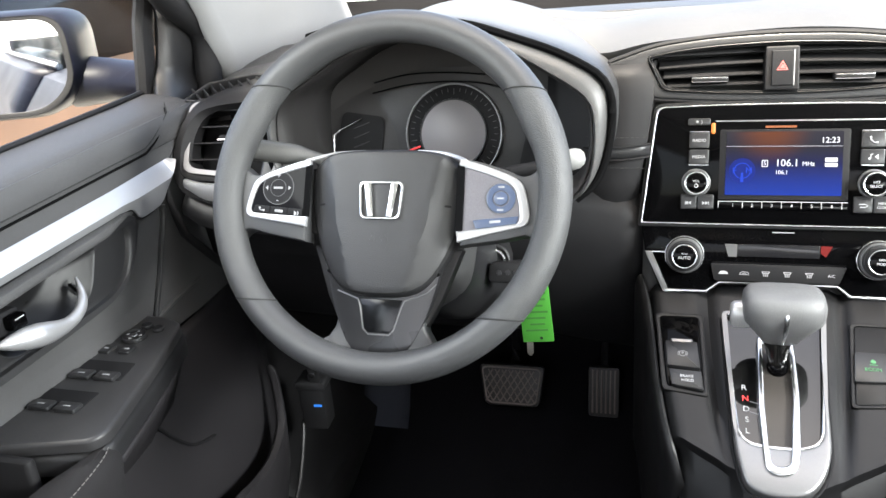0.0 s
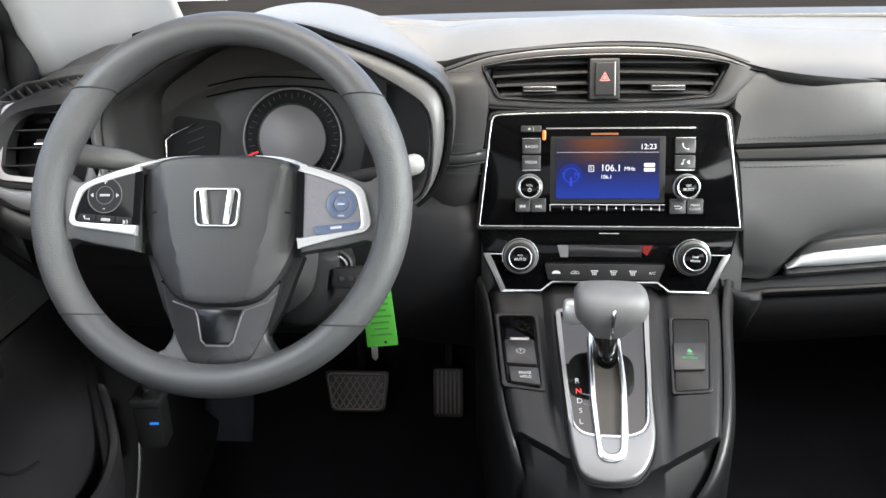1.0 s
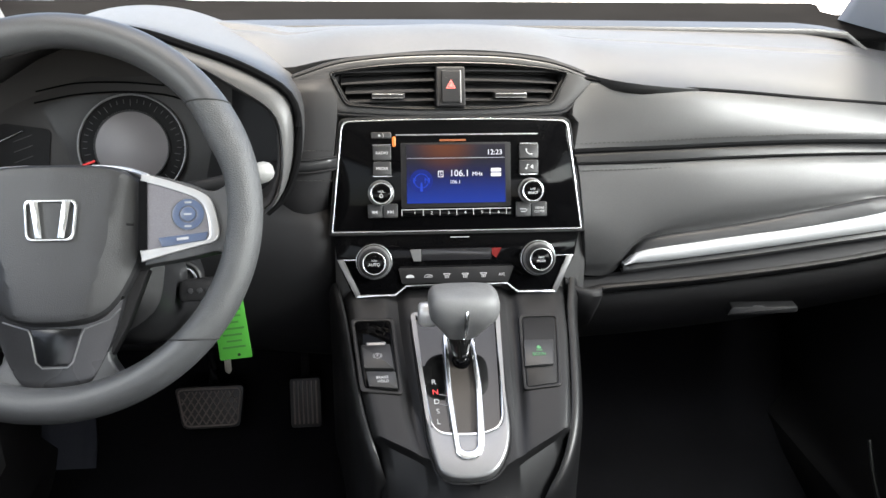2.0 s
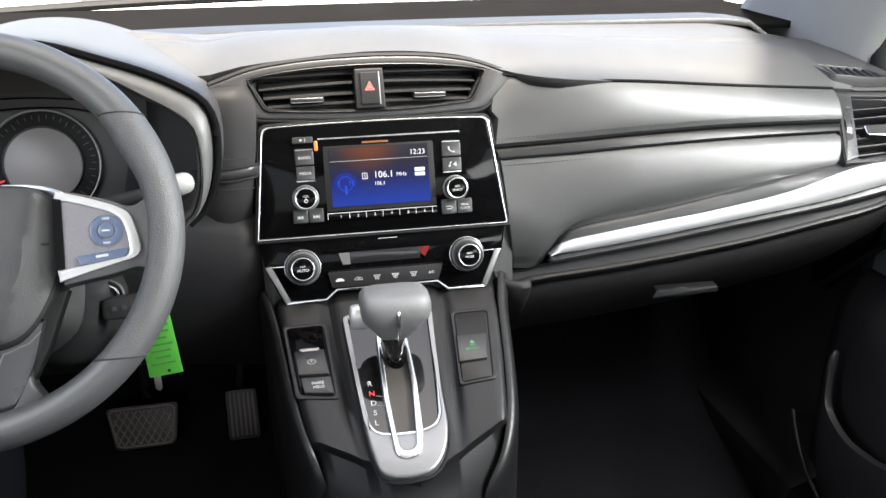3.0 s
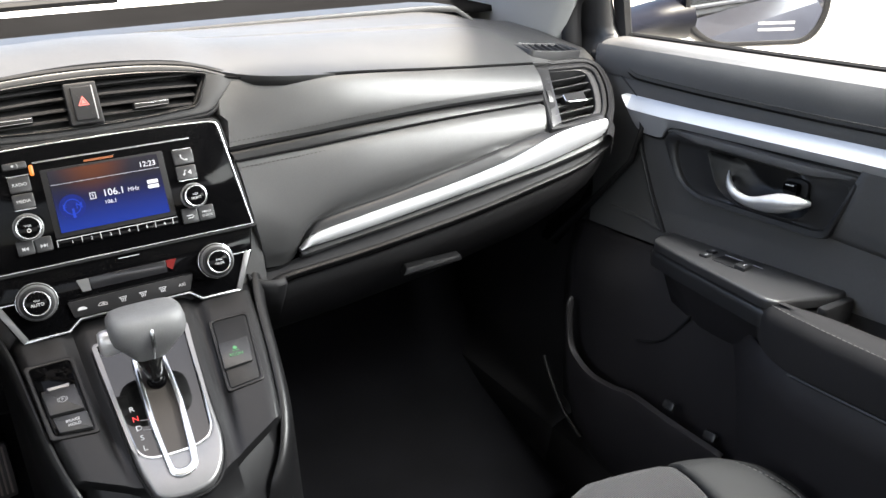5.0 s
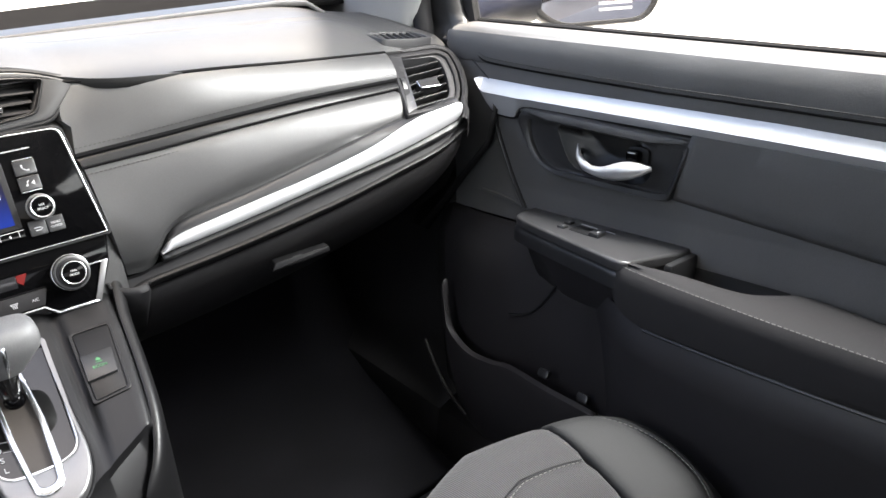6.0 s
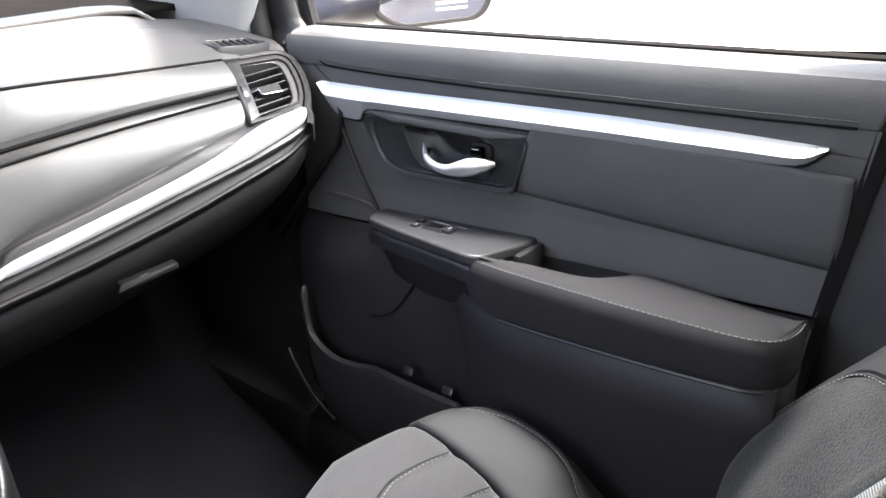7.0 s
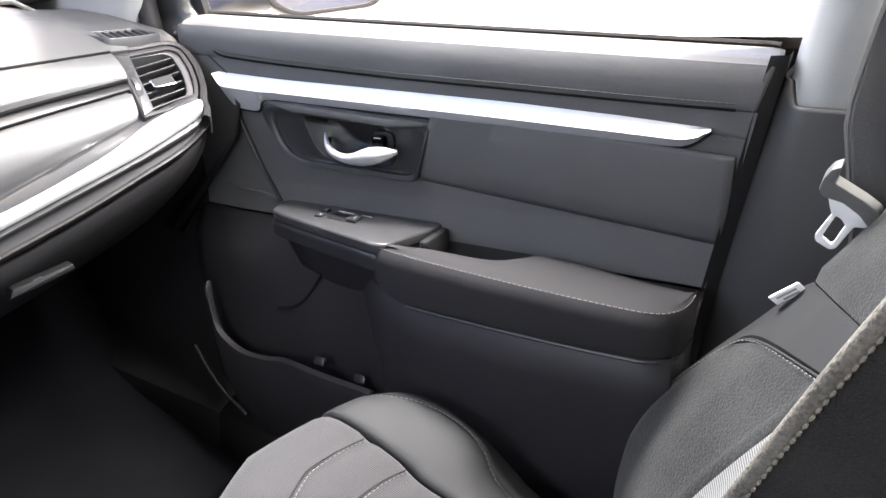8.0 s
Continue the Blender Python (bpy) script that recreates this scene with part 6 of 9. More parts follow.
def key_and_tag():
    k = thing("car_key", (-0.28, 0.075, 0.60), "black car key with a green plastic tag hanging from it", "car key")
    I = frame_at((-0.274, 0.052, 0.600), (1, 0.1, 0), (0, 0.35, 1))
    h = part("key_head", plate(round_poly([(-0.018, -0.011), (0.020, -0.013), (0.020, 0.012), (-0.016, 0.010)], 0.006), at(I, 0, 0, 0.006), 0.012, 0.003), M_LOWER, k)
    for x in (-0.006, 0.003, 0.011):
        part("key_button", disc(at(I, x, -0.001, 0.0068), 0.0028, 0.001, 0.0003, 12), M_SATIN, h)
    part("key_blade", box(at(I, -0.012, 0, -0.002), (0.008, 0.003, 0.030)), M_KEY, k)
    part("ring", tube([V(-0.250 + 0.010 * math.cos(a), 0.058, 0.585 + 0.012 * math.sin(a)) for a in [2 * math.pi * j / 24 for j in range(24)]], 0.0009, 6, closed=True), M_KEY, k)
    T = frame_at((-0.2475, 0.072, 0.541), (1, 0.12, 0.04), (-0.09, -0.05, 1))
    t = part("tag", plate(round_poly([(-0.0165, 0.038), (0.0155, 0.038), (0.0175, -0.034), (-0.0165, -0.034)], 0.0015), T, 0.0012, 0.0004), M_TAG, k, "bright green plastic tag")
    for j in range(7):
        part("tag_line", box(at(T, 0.001 * (j % 2), 0.026 - 0.0075 * j, 0.0003), (0.024 - 0.004 * (j % 3), 0.0024, 0.0003)), M_TAGINK, t)
    part("tag_hole", disc(at(T, 0.004, -0.029, 0.0003), 0.0018, 0.0004, 0, 12), M_DARK, t)
    part("spare_key", plate(round_poly([(-0.003, 0.012), (0.004, 0.012), (0.004, -0.008), (0.001, -0.012), (-0.003, -0.008)], 0.0015), frame_at((-0.256, 0.074, 0.500), (1, 0.2, 0), (0, 0, 1)), 0.002, 0.0003), M_KEY, k, "small nickel key")


key_and_tag()


# ---- pedals ----
def pedals():
    b = thing("brake_pedal", (-0.38, 0.52, 0.10), "wide black rubber brake pedal with diamond tread", "pedal")
    P = frame_at((-0.3825, 0.522, 0.167), (1, 0.02, 0), (0, 0.42, 1))
    ol = round_poly([(-0.060, 0.036), (0.060, 0.036), (0.051, -0.038), (-0.047, -0.038)], 0.012, 4)
    part("pad", plate(ol, P, 0.016, 0.004), M_RUBBER, b)
    bm = bmesh.new()
    for k in range(-7, 8):
        for sg in (-1, 1):
            pts = []
            x0 = 0.0125 * k
            ys = sorted(min(0.027, max(-0.030, (e - x0) / (sg * 0.62))) for e in (-0.047, 0.047))
            pts = [(x0 + sg * 0.62 * yy, yy) for yy in ys]
            if ys[1] - ys[0] > 0.006 and all(abs(x) < 0.0475 for x, _ in pts):
                tube([P @ V(x, y, 0.0012) for x, y in pts], 0.0013, 5, bm=bm)
    part("diamond_tread", bm, M_TREAD, b)
    part("rim_bead", tube([P @ V(p[0] * 0.9, p[1] * 0.86, 0.0008) for p in ol], 0.0016, 6, closed=True), M_TREAD, b)
    part("arm", tube(spline([P @ V(0.0, 0.0, -0.016), P @ V(0, 0.05, -0.05), V(-0.375, 0.56, 0.32), V(-0.37, 0.56, 0.44)], 12), 0.009, 8), M_DARK, b)
    a = thing("accelerator_pedal", (-0.22, 0.55, 0.08), "tall black rubber accelerator pedal with ribs", "pedal")
    P = frame_at((-0.2205, 0.548, 0.152), (1, 0.02, 0), (0, 0.35, 1))
    ol = round_poly([(-0.028, 0.044), (0.027, 0.044), (0.028, -0.046), (-0.027, -0.046)], 0.008, 4)
    part("pad", plate(ol, P, 0.014, 0.003), M_RUBBER, a)
    for k in range(6):
        part("rib", box(at(P, -0.0195 + 0.0078 * k, 0, 0.0018), (0.0032, 0.078, 0.004), 0.0008), M_TREAD, a)
    part("arm", tube(spline([P @ V(0, 0.02, -0.014), P @ V(0, 0.07, -0.03), V(-0.215, 0.62, 0.36)], 10), 0.008, 8), M_DARK, a)
    f = thing("foot_rest", (-0.60, 0.5, 0.0), "dark blue-grey foot rest beside the pedals", "foot rest")
    part("plate", loft([[V(x - 0.040, 0.425, 0.036), V(x - 0.044, 0.445, 0.046), V(x - 0.060, 0.52, 0.085), V(x - 0.078, 0.60, 0.145), V(x - 0.090, 0.66, 0.21)] for x in (-0.612, -0.59, -0.545, -0.52)]), M_MAT, f, thick=0.012)
    o = thing("diagnostic_plug", (-0.62, 0.24, 0.29), "black diagnostic plug with a small blue light under the dash", "plug")
    M = frame_at((-0.6305, 0.245, 0.275), (1, 0.1, 0), (0, 0, 1))
    part("body", box(M, (0.040, 0.085, 0.035), 0.004), M_DARK, o)
    part("collar", box(at(M, 0.001, 0.036, 0.003), (0.046, 0.014, 0.04), 0.003), M_PLASTIC, o)
    part("indicator", box(at(M, 0.009, 0.002, 0.0008), (0.013, 0.004, 0.001), 0.0005), M_BLUELIT, o, "lit blue indicator")
    part("hanger", box(at(M, 0.008, 0.075, 0.0), (0.018, 0.07, 0.02), 0.003), M_DARK, o)
    part("screw", box(at(M, 0.008, 0.058, 0.004), (0.010, 0.007, 0.003), 0.001), M_CHROME, o)


pedals()


# ---- centre console ----
SLOPE = 0.455
CP = frame_at((-0.004, 0.0, 0.481), (1, 0, 0), (0, 1, SLOPE))


def cz(y):
    return 0.481 + SLOPE * y


def console():
    c = thing("centre_console", (0, 0.0, 0.02), "dark grey centre console rising to the dashboard", "centre console")
    # sloping top that ends in a shallow V, then an undercut front
    def half(y):
        return float(np.interp(y, [-0.05, -0.035, 0.0, 0.05, 0.10, 0.15], [0.096, 0.100, 0.108, 0.118, 0.126, 0.131]))

    us = [-1.0, -0.985, -0.955, -0.92, -0.85, -0.75, -0.66, -0.62, -0.58, -0.54, -0.50, -0.46, -0.42, -0.3, 0.0, 0.3, 0.40, 0.43, 0.46, 0.49, 0.52, 0.55, 0.59, 0.66, 0.75, 0.85, 0.92, 0.955, 0.985, 1.0]
    rows = []
    for k in range(15):
        t = k / 14
        row = []
        for u in us:
            end = -0.018 - 0.056 * (1 - abs(u)) ** 0.9
            y = 0.150 + (end - 0.150) * t
            # a rounded shoulder next to the flank, and a gentle hollow along the key panels
            fall = 0.010 * max(0.0, (abs(u) - 0.92) / 0.08) ** 2 + 0.0060 * min(1.0, max(0.0, (y + 0.065) / 0.07)) * (math.exp(-((u + 0.545) / 0.060) ** 2) + math.exp(-((u - 0.475) / 0.055) ** 2))
            row.append(V(u * half(y), y, cz(y) - fall))
        rows.append(row)
    last = rows[-1]
    rows.append([p + V(-0.010 * p.x, -0.0025, -0.0010) for p in last])
    rows.append([p + V(-0.03 * p.x, -0.0038, -0.0040) for p in last])
    rows.append([p + V(-0.06 * p.x, -0.0035, -0.0120) for p in last])
    rows.append([p + V(-0.08 * p.x, -0.018, -0.032) for p in last])
    rows.append([p + V(-0.12 * p.x, -0.045, -0.085) for p in last])
    rows.append([p + V(-0.18 * p.x, -0.050, -0.20) for p in last])
    part("body", loft(rows), M_CONSOLE, c, "satin dark grey console body", thick=0.004)
    # outer cheek rails running down both flanks
    for s in (-1, 1):
        out = spline([(s * 0.146, 0.158, 0.552), (s * 0.138, 0.125, 0.535), (s * 0.1335, 0.10, 0.5225), (s * 0.1260, 0.05, 0.4985), (s * 0.1165, 0.0, 0.474), (s * 0.1070, -0.030, 0.456)] + ([(-0.099, -0.044, 0.432), (-0.092, -0.043, 0.40)] if s < 0 else [(0.0945, -0.052, 0.438), (0.080, -0.066, 0.420), (0.070, -0.072, 0.39)]), 32)
        inn = [p + V(-s * (0.0075 if s < 0 else 0.010), 0, 0.003) for p in out]
        low = [V(p.x + s * 0.003, p.y + 0.004, p.z - 0.22) for p in out]
        low2 = [V(p.x + s * 0.0025, p.y, p.z - 0.010) for p in out]
        gap = [p + V(-s * 0.0012, 0, -0.004) for p in inn]
        part("flank", loft([[p + V(0, 0, -0.010) for p in inn], gap, inn, [p.lerp(q, 0.3) + V(0, 0, 0.0022) for p, q in zip(inn, out)], [p.lerp(q, 0.7) + V(0, 0, 0.0020) for p, q in zip(inn, out)], out, low2, low]), M_CONSOLE, c, thick=0.0)
    knee = spline([(0.132, 0.158, 0.556), (0.139, 0.152, 0.5500), (0.150, 0.146, 0.5465), (0.162, 0.144, 0.5452), (0.172, 0.147, 0.5445)], 14)
    part("knee_wrap", loft([knee, [p + V(0.001, -0.002, -0.007) for p in knee], [p + V(0.0, 0.004, -0.020) for p in knee], [p + V(-0.004, 0.04, -0.075) for p in knee]]), M_DARK, c, thick=0.004)
    # tunnel below, with the tray front
    part("tunnel", loft([[V(-0.105, y, 0.0), V(-0.10, y, z - 0.02), V(-0.08, y, z), V(0.08, y, z), V(0.10, y, z - 0.02), V(0.105, y, 0.0)] for y, z in ((0.60, 0.36), (0.20, 0.36), (-0.06, 0.24), (-0.12, 0.20), (-1.2, 0.20))]), M_DARK, c)
    part("tray_lip", tube(spline([(0.02, -0.125, 0.335), (0.055, -0.115, 0.35), (0.082, -0.09, 0.375)], 8), 0.006, 8), M_SATIN, c)
    s1 = math.sqrt(1 + SLOPE * SLOPE)

    def up(lst):
        return [(x + 0.004, y) for x, y in lst]

    def lid(lst, r, z, d, bev, m, nm, parent, label="", hole=None):
        return part(nm, plate(round_poly(up(lst), r, 3), at(CP, 0, 0, z), d, bev, None, 2, round_poly(up(hole), r, 3) if hole else None), m, parent, label)

    def grown(lst, d):
        cx, cy = sum(p[0] for p in lst) / 4, sum(p[1] for p in lst) / 4
        return [(x + math.copysign(d, x - cx), y + math.copysign(d, y - cy)) for x, y in lst]

    # key panel with an open pocket above two keys
    lq = [(-0.1186, 0.1166), (-0.0799, 0.1166), (-0.0738, 0.0232), (-0.1082, 0.0290)]
    lp = lid(lq, 0.003, 0.0012, 0.004, 0.0006, M_GLOSS, "parking_key_panel", c, "black key panel")
    lid(grown(lq, 0.0052), 0.005, 0.0016, 0.004, 0.0010, M_CONSOLE, "panel_frame", c, "", grown(lq, 0.0008))
    lid([(-0.1120, 0.0815), (-0.0806, 0.0815), (-0.0770, 0.0485), (-0.1092, 0.0503)], 0.0015, 0.0062, 0.006, 0.0012, M_SATIN, "parking_brake_key", lp, "parking brake key")
    lid([(-0.1072, 0.0838), (-0.0846, 0.0838), (-0.0862, 0.0792), (-0.1050, 0.0792)], 0.0012, 0.0068, 0.004, 0.0008, M_SURROUND, "key_lip", lp, "satin silver key lip")
    k2 = lid([(-0.1074, 0.0472), (-0.0760, 0.0455), (-0.0740, 0.0238), (-0.1042, 0.0280)], 0.0015, 0.0052, 0.005, 0.0010, M_SATIN, "brake_hold_key", lp, "brake hold key")
    M = at(CP, -0.0905, 0.0655, 0.0065)
    part("park_icon", ringplate(M, 0.0036, 0.0031, 0.0004, 0, 18), M_WHITE, lp)
    for q in (-1, 1):
        part("park_icon", tube([M @ V(q * 0.0048 * math.cos(a), 0.0040 * math.sin(a), 0) for a in (-0.7, -0.3, 0.3, 0.7)], 0.0003, 5), M_WHITE, lp)
    text("P", at(M, 0, 0), 0.0045, M_WHITE, lp)
    text("BRAKE", at(CP, -0.0862, 0.0382, 0.0055), 0.0044, M_WHITE, k2)
    text("HOLD", at(CP, -0.0852, 0.0332, 0.0055), 0.0044, M_WHITE, k2)
    rq = [(0.0713, 0.1158), (0.1085, 0.1156), (0.0953, 0.0262), (0.0626, 0.0224)]
    rp = lid(rq, 0.003, 0.0010, 0.004, 0.0006, M_CONSOLE, "economy_key_panel", c, "dark blank key panel")
    lid(grown(rq, 0.0045), 0.005, 0.0018, 0.004, 0.0010, M_CONSOLE, "panel_frame", c, "", grown(rq, 0.0010))
    ek = lid([(0.0671, 0.0820), (0.1003, 0.0818), (0.0951, 0.0479), (0.0632, 0.0465)], 0.0015, 0.0046, 0.005, 0.0010, M_SATIN, "economy_key", rp, "dark key with green lettering")
    text("ECON", at(CP, 0.0852, 0.0612, 0.0049), 0.0054, M_GREENLIT, ek)
    part("leaf_icon", plate(round_poly([(-0.003, 0), (0, 0.004), (0.003, 0), (0, -0.002)], 0.0012), at(CP, 0.0862, 0.0700, 0.0050), 0.0004), M_GREENLIT, ek)
    part("leaf_icon", box(at(CP, 0.0862, 0.0668, 0.0050), (0.007, 0.0008, 0.0004)), M_GREENLIT, ek)

    # ---- gear selector ----
    g = thing("gear_selector", (-0.005, 0.03, 0.49), "automatic gear selector with grey grip and silver surround", "gear selector")
    oc = [(-0.0550, 0.121), (0.0430, 0.121), (0.0402, 0.085), (0.0374, 0.0256), (0.0362, -0.0341), (0.0295, -0.0600), (0.0150, -0.0805), (-0.0116, -0.0852), (-0.0378, -0.0795), (-0.0470, -0.0389), (-0.0502, 0.0262), (-0.0532, 0.085)]
    ic = [(-0.0528, 0.118), (0.0408, 0.118), (0.0380, 0.085), (0.0338, 0.0256), (0.0296, -0.0190), (0.0232, -0.0305), (0.0085, -0.0358), (-0.0080, -0.0360), (-0.0232, -0.0354), (-0.0360, -0.0328), (-0.0438, -0.0205), (-0.0512, 0.085)]
    rr = [0.003, 0.003, 0.01, 0.02, 0.016, 0.02, 0.02, 0.02, 0.02, 0.016, 0.02, 0.01]
    o, i = round_poly(up(oc), rr, 4), round_poly(up(ic), [0.003, 0.003, 0.01, 0.02, 0.008, 0.008, 0.006, 0.006, 0.006, 0.010, 0.010, 0.01], 4)
    part("surround", plate(o, at(CP, 0, 0, 0.010), 0.014, 0.0035, None, 4, i), M_SURROUND, g, "satin silver surround")
    part("surround_edge", tube([CP @ V(p[0], p[1], 0.0085) for p in i], 0.0014, 8, closed=True), M_CHROME, g, "polished inner edge")
    og = [(p[0] + (0.0016 if p[0] > 0 else -0.0016), p[1] - 0.0014) for p in o]
    part("surround_gap", tube([CP @ V(p[0], p[1], 0.0008) for p in og], 0.0014, 6, closed=True), M_DARK, g)
    pl = part("selector_plate", plate(i, at(CP, 0, 0, 0.004), 0.006), M_MIRRORBLACK, g, "gloss black selector plate")
    # chrome slot frame
    so = round_poly(up([(-0.0235, 0.0900), (0.0110, 0.0900), (0.0126, 0.0200), (0.0098, -0.0375), (0.0055, -0.0590), (-0.0035, -0.0655), (-0.0150, -0.0655), (-0.0220, -0.0590), (-0.0232, -0.0375), (-0.0252, 0.0050)]), 0.006, 3)
    si = round_poly(up([(-0.0205, 0.0870), (0.0078, 0.0870), (0.0085, 0.0200), (0.0035, -0.0345), (0.0010, -0.0550), (-0.0050, -0.0590), (-0.0135, -0.0590), (-0.0175, -0.0550), (-0.0193, -0.0375), (-0.0212, 0.0050)]), 0.005, 3)
    si = [(0.004 + (p[0] - 0.004 + 0.0065) * 0.84 - 0.0065, 0.012 + (p[1] - 0.012) * 0.955) for p in si]
    part("slot_frame", plate(so, at(CP, 0, 0, 0.0125), 0.010, 0.0020, None, 3, si), M_CHROME, g, "chrome slot frame")
    sb = round_poly(up([(-0.0205, 0.0870), (0.0078, 0.0870), (0.0085, 0.0200), (0.0030, -0.0440), (-0.0010, -0.0500), (-0.0165, -0.0500), (-0.0190, -0.0440), (-0.0212, 0.0050)]), 0.004, 3)
    part("slot_floor", plate(si, at(CP, 0, 0, 0.0052), 0.003), M_SURROUND, g)
    part("slot_blind", plate(sb, at(CP, 0, 0, 0.0066), 0.003), mat("brown black slot blind", (0.020, 0.016, 0.013), 0.5), g, "brown-black slot blind")
    for word, x, y, m in (("R", -0.0366, 0.0301, M_GREYPRINT), ("N", -0.0356, 0.0176, M_RED), ("D", -0.0351, 0.0058, M_WHITE), ("S", -0.0347, -0.0058, M_GREYPRINT), ("L", -0.0348, -0.0181, M_GREYPRINT)):
        text(word, at(CP, x + 0.004, y, 0.0044), 0.0086, m, pl)
    for y in (0.0140, 0.0020):
        part("gate_mark", box(at(CP, -0.0245, y, 0.0044, -15), (0.007, 0.0008, 0.0004)), M_GREYPRINT, pl)
    # lever and grip
    base = CP @ V(-0.001, 0.046 * s1, 0.0)
    top = V(-0.0075, 0.052, 0.556)
    part("boot_ring", tube([base, base.lerp(top, 0.12), base.lerp(top, 0.2), base.lerp(top, 0.24)], [0.0085, 0.0100, 0.0100, 0.0085], 18), M_GLOSS, g)
    part("lever", tube([base.lerp(top, 0.2), base.lerp(top, 0.45), base.lerp(top, 0.7), base.lerp(top, 0.9), top], [0.0080, 0.0105, 0.0145, 0.0185, 0.0205], 20, flat=0.85), mat("polished lever", (0.004, 0.004, 0.004), 0.10, spec=0.5, mottle=0.0, rough_var=0.01), g, "gloss black lever")
    rows = []
    for z, wl, wr, d, dy in ((0.5440, 0.0125, 0.013, 0.012, 0.004), (0.5475, 0.0170, 0.0180, 0.0150, 0.003), (0.553, 0.0195, 0.0208, 0.0165, 0.0015), (0.560, 0.0235, 0.0255, 0.0195, 0.0), (0.568, 0.0288, 0.0312, 0.0225, -0.001), (0.576, 0.0340, 0.0372, 0.0250, -0.002), (0.585, 0.0355, 0.0388, 0.0260, -0.003), (0.594, 0.0358, 0.0388, 0.0258, -0.003), (0.6015, 0.0350, 0.0372, 0.0245, -0.002), (0.6060, 0.0325, 0.0340, 0.0215, -0.001), (0.6078, 0.0280, 0.0290, 0.0170, -0.001), (0.6084, 0.00005, 0.00005, 0.00005, 0)):
        ring = []
        for k in range(36):
            a = 2 * math.pi * k / 36
            ca, sa = math.cos(a), math.sin(a)
            e = 0.58
            w = wr if ca > 0 else wl
            ring.append(V(-0.0060 + w * math.copysign(abs(ca) ** e, ca), 0.048 + dy + d * math.copysign(abs(sa) ** e, sa), 0.5940 - 0.86 * (0.6084 - z)))
        rows.append(ring)
    kn = part("grip", loft(rows, True), M_KNOB, g, "grey leather grip")
    part("grip_accent", tube(spline([(-0.0035, 0.0210, 0.582), (-0.0040, 0.0185, 0.571), (-0.0045, 0.0205, 0.558), (-0.0050, 0.0270, 0.546)], 14), [0.0009] + [0.0024] * 7 + [0.0022, 0.0020, 0.0018, 0.0016, 0.0014, 0.0012, 0.0008], 10), M_CHROME, kn, "thin chrome accent")
    bt = loft([[V(x, 0.046 + r * 0.9 * math.cos(a), 0.567 + r * 1.12 * math.sin(a)) for a in [2 * math.pi * k / 24 for k in range(24)]] for x, r in ((-0.034, 0.0120), (-0.044, 0.0124), (-0.0490, 0.0118), (-0.0512, 0.0098), (-0.0518, 0.0060), (-0.0519, 0.0002))], True)
    part("release_button", bt, mat("pale satin button", (0.5, 0.5, 0.5), 0.35, 0.5), kn, "pale satin release button")


console()


# ---- doors ----
DOOR_Z = [0.08, 0.20, 0.35, 0.44, 0.50, 0.555, 0.60, 0.66, 0.70, 0.735, 0.752, 0.762, 0.765]
DOOR_X = [0.672, 0.668, 0.664, 0.668, 0.701, 0.7055, 0.703, 0.697, 0.694, 0.696, 0.701, 0.711, 0.722]


def dx(y, z):
    x = float(np.interp(z, DOOR_Z, DOOR_X))
    return x + 0.10 * max(0.0, y - 0.12) ** 1.3


def rear(z):
    return -0.553 - 0.155 * (z - 0.42)


def front(z):
    return 0.20 - 0.12 * max(0.0, z - 0.60) if z < 0.70 else 0.19


def crease(y, s=1):
    if s < 0:
        return 0.7204 + 0.038 * (y - 0.047)
    return float(np.interp(-y, [-0.25, -0.095, 0.004, 0.186, 0.337, 0.494, 0.62], [0.735, 0.7262, 0.7185, 0.7075, 0.7010, 0.6935, 0.6890]))


def sill(y, s=1):
    return (0.7570 if s > 0 else 0.7480) + (0.049 if s > 0 else 0.036) * (y + 0.33)


def inlay_top(y):
    return float(np.interp(-y, [-0.20, -0.1267, 0.0017, 0.185, 0.337, 0.465, 0.554, 0.62], [0.712, 0.7078, 0.7000, 0.6932, 0.6871, 0.6795, 0.6725, 0.667]))


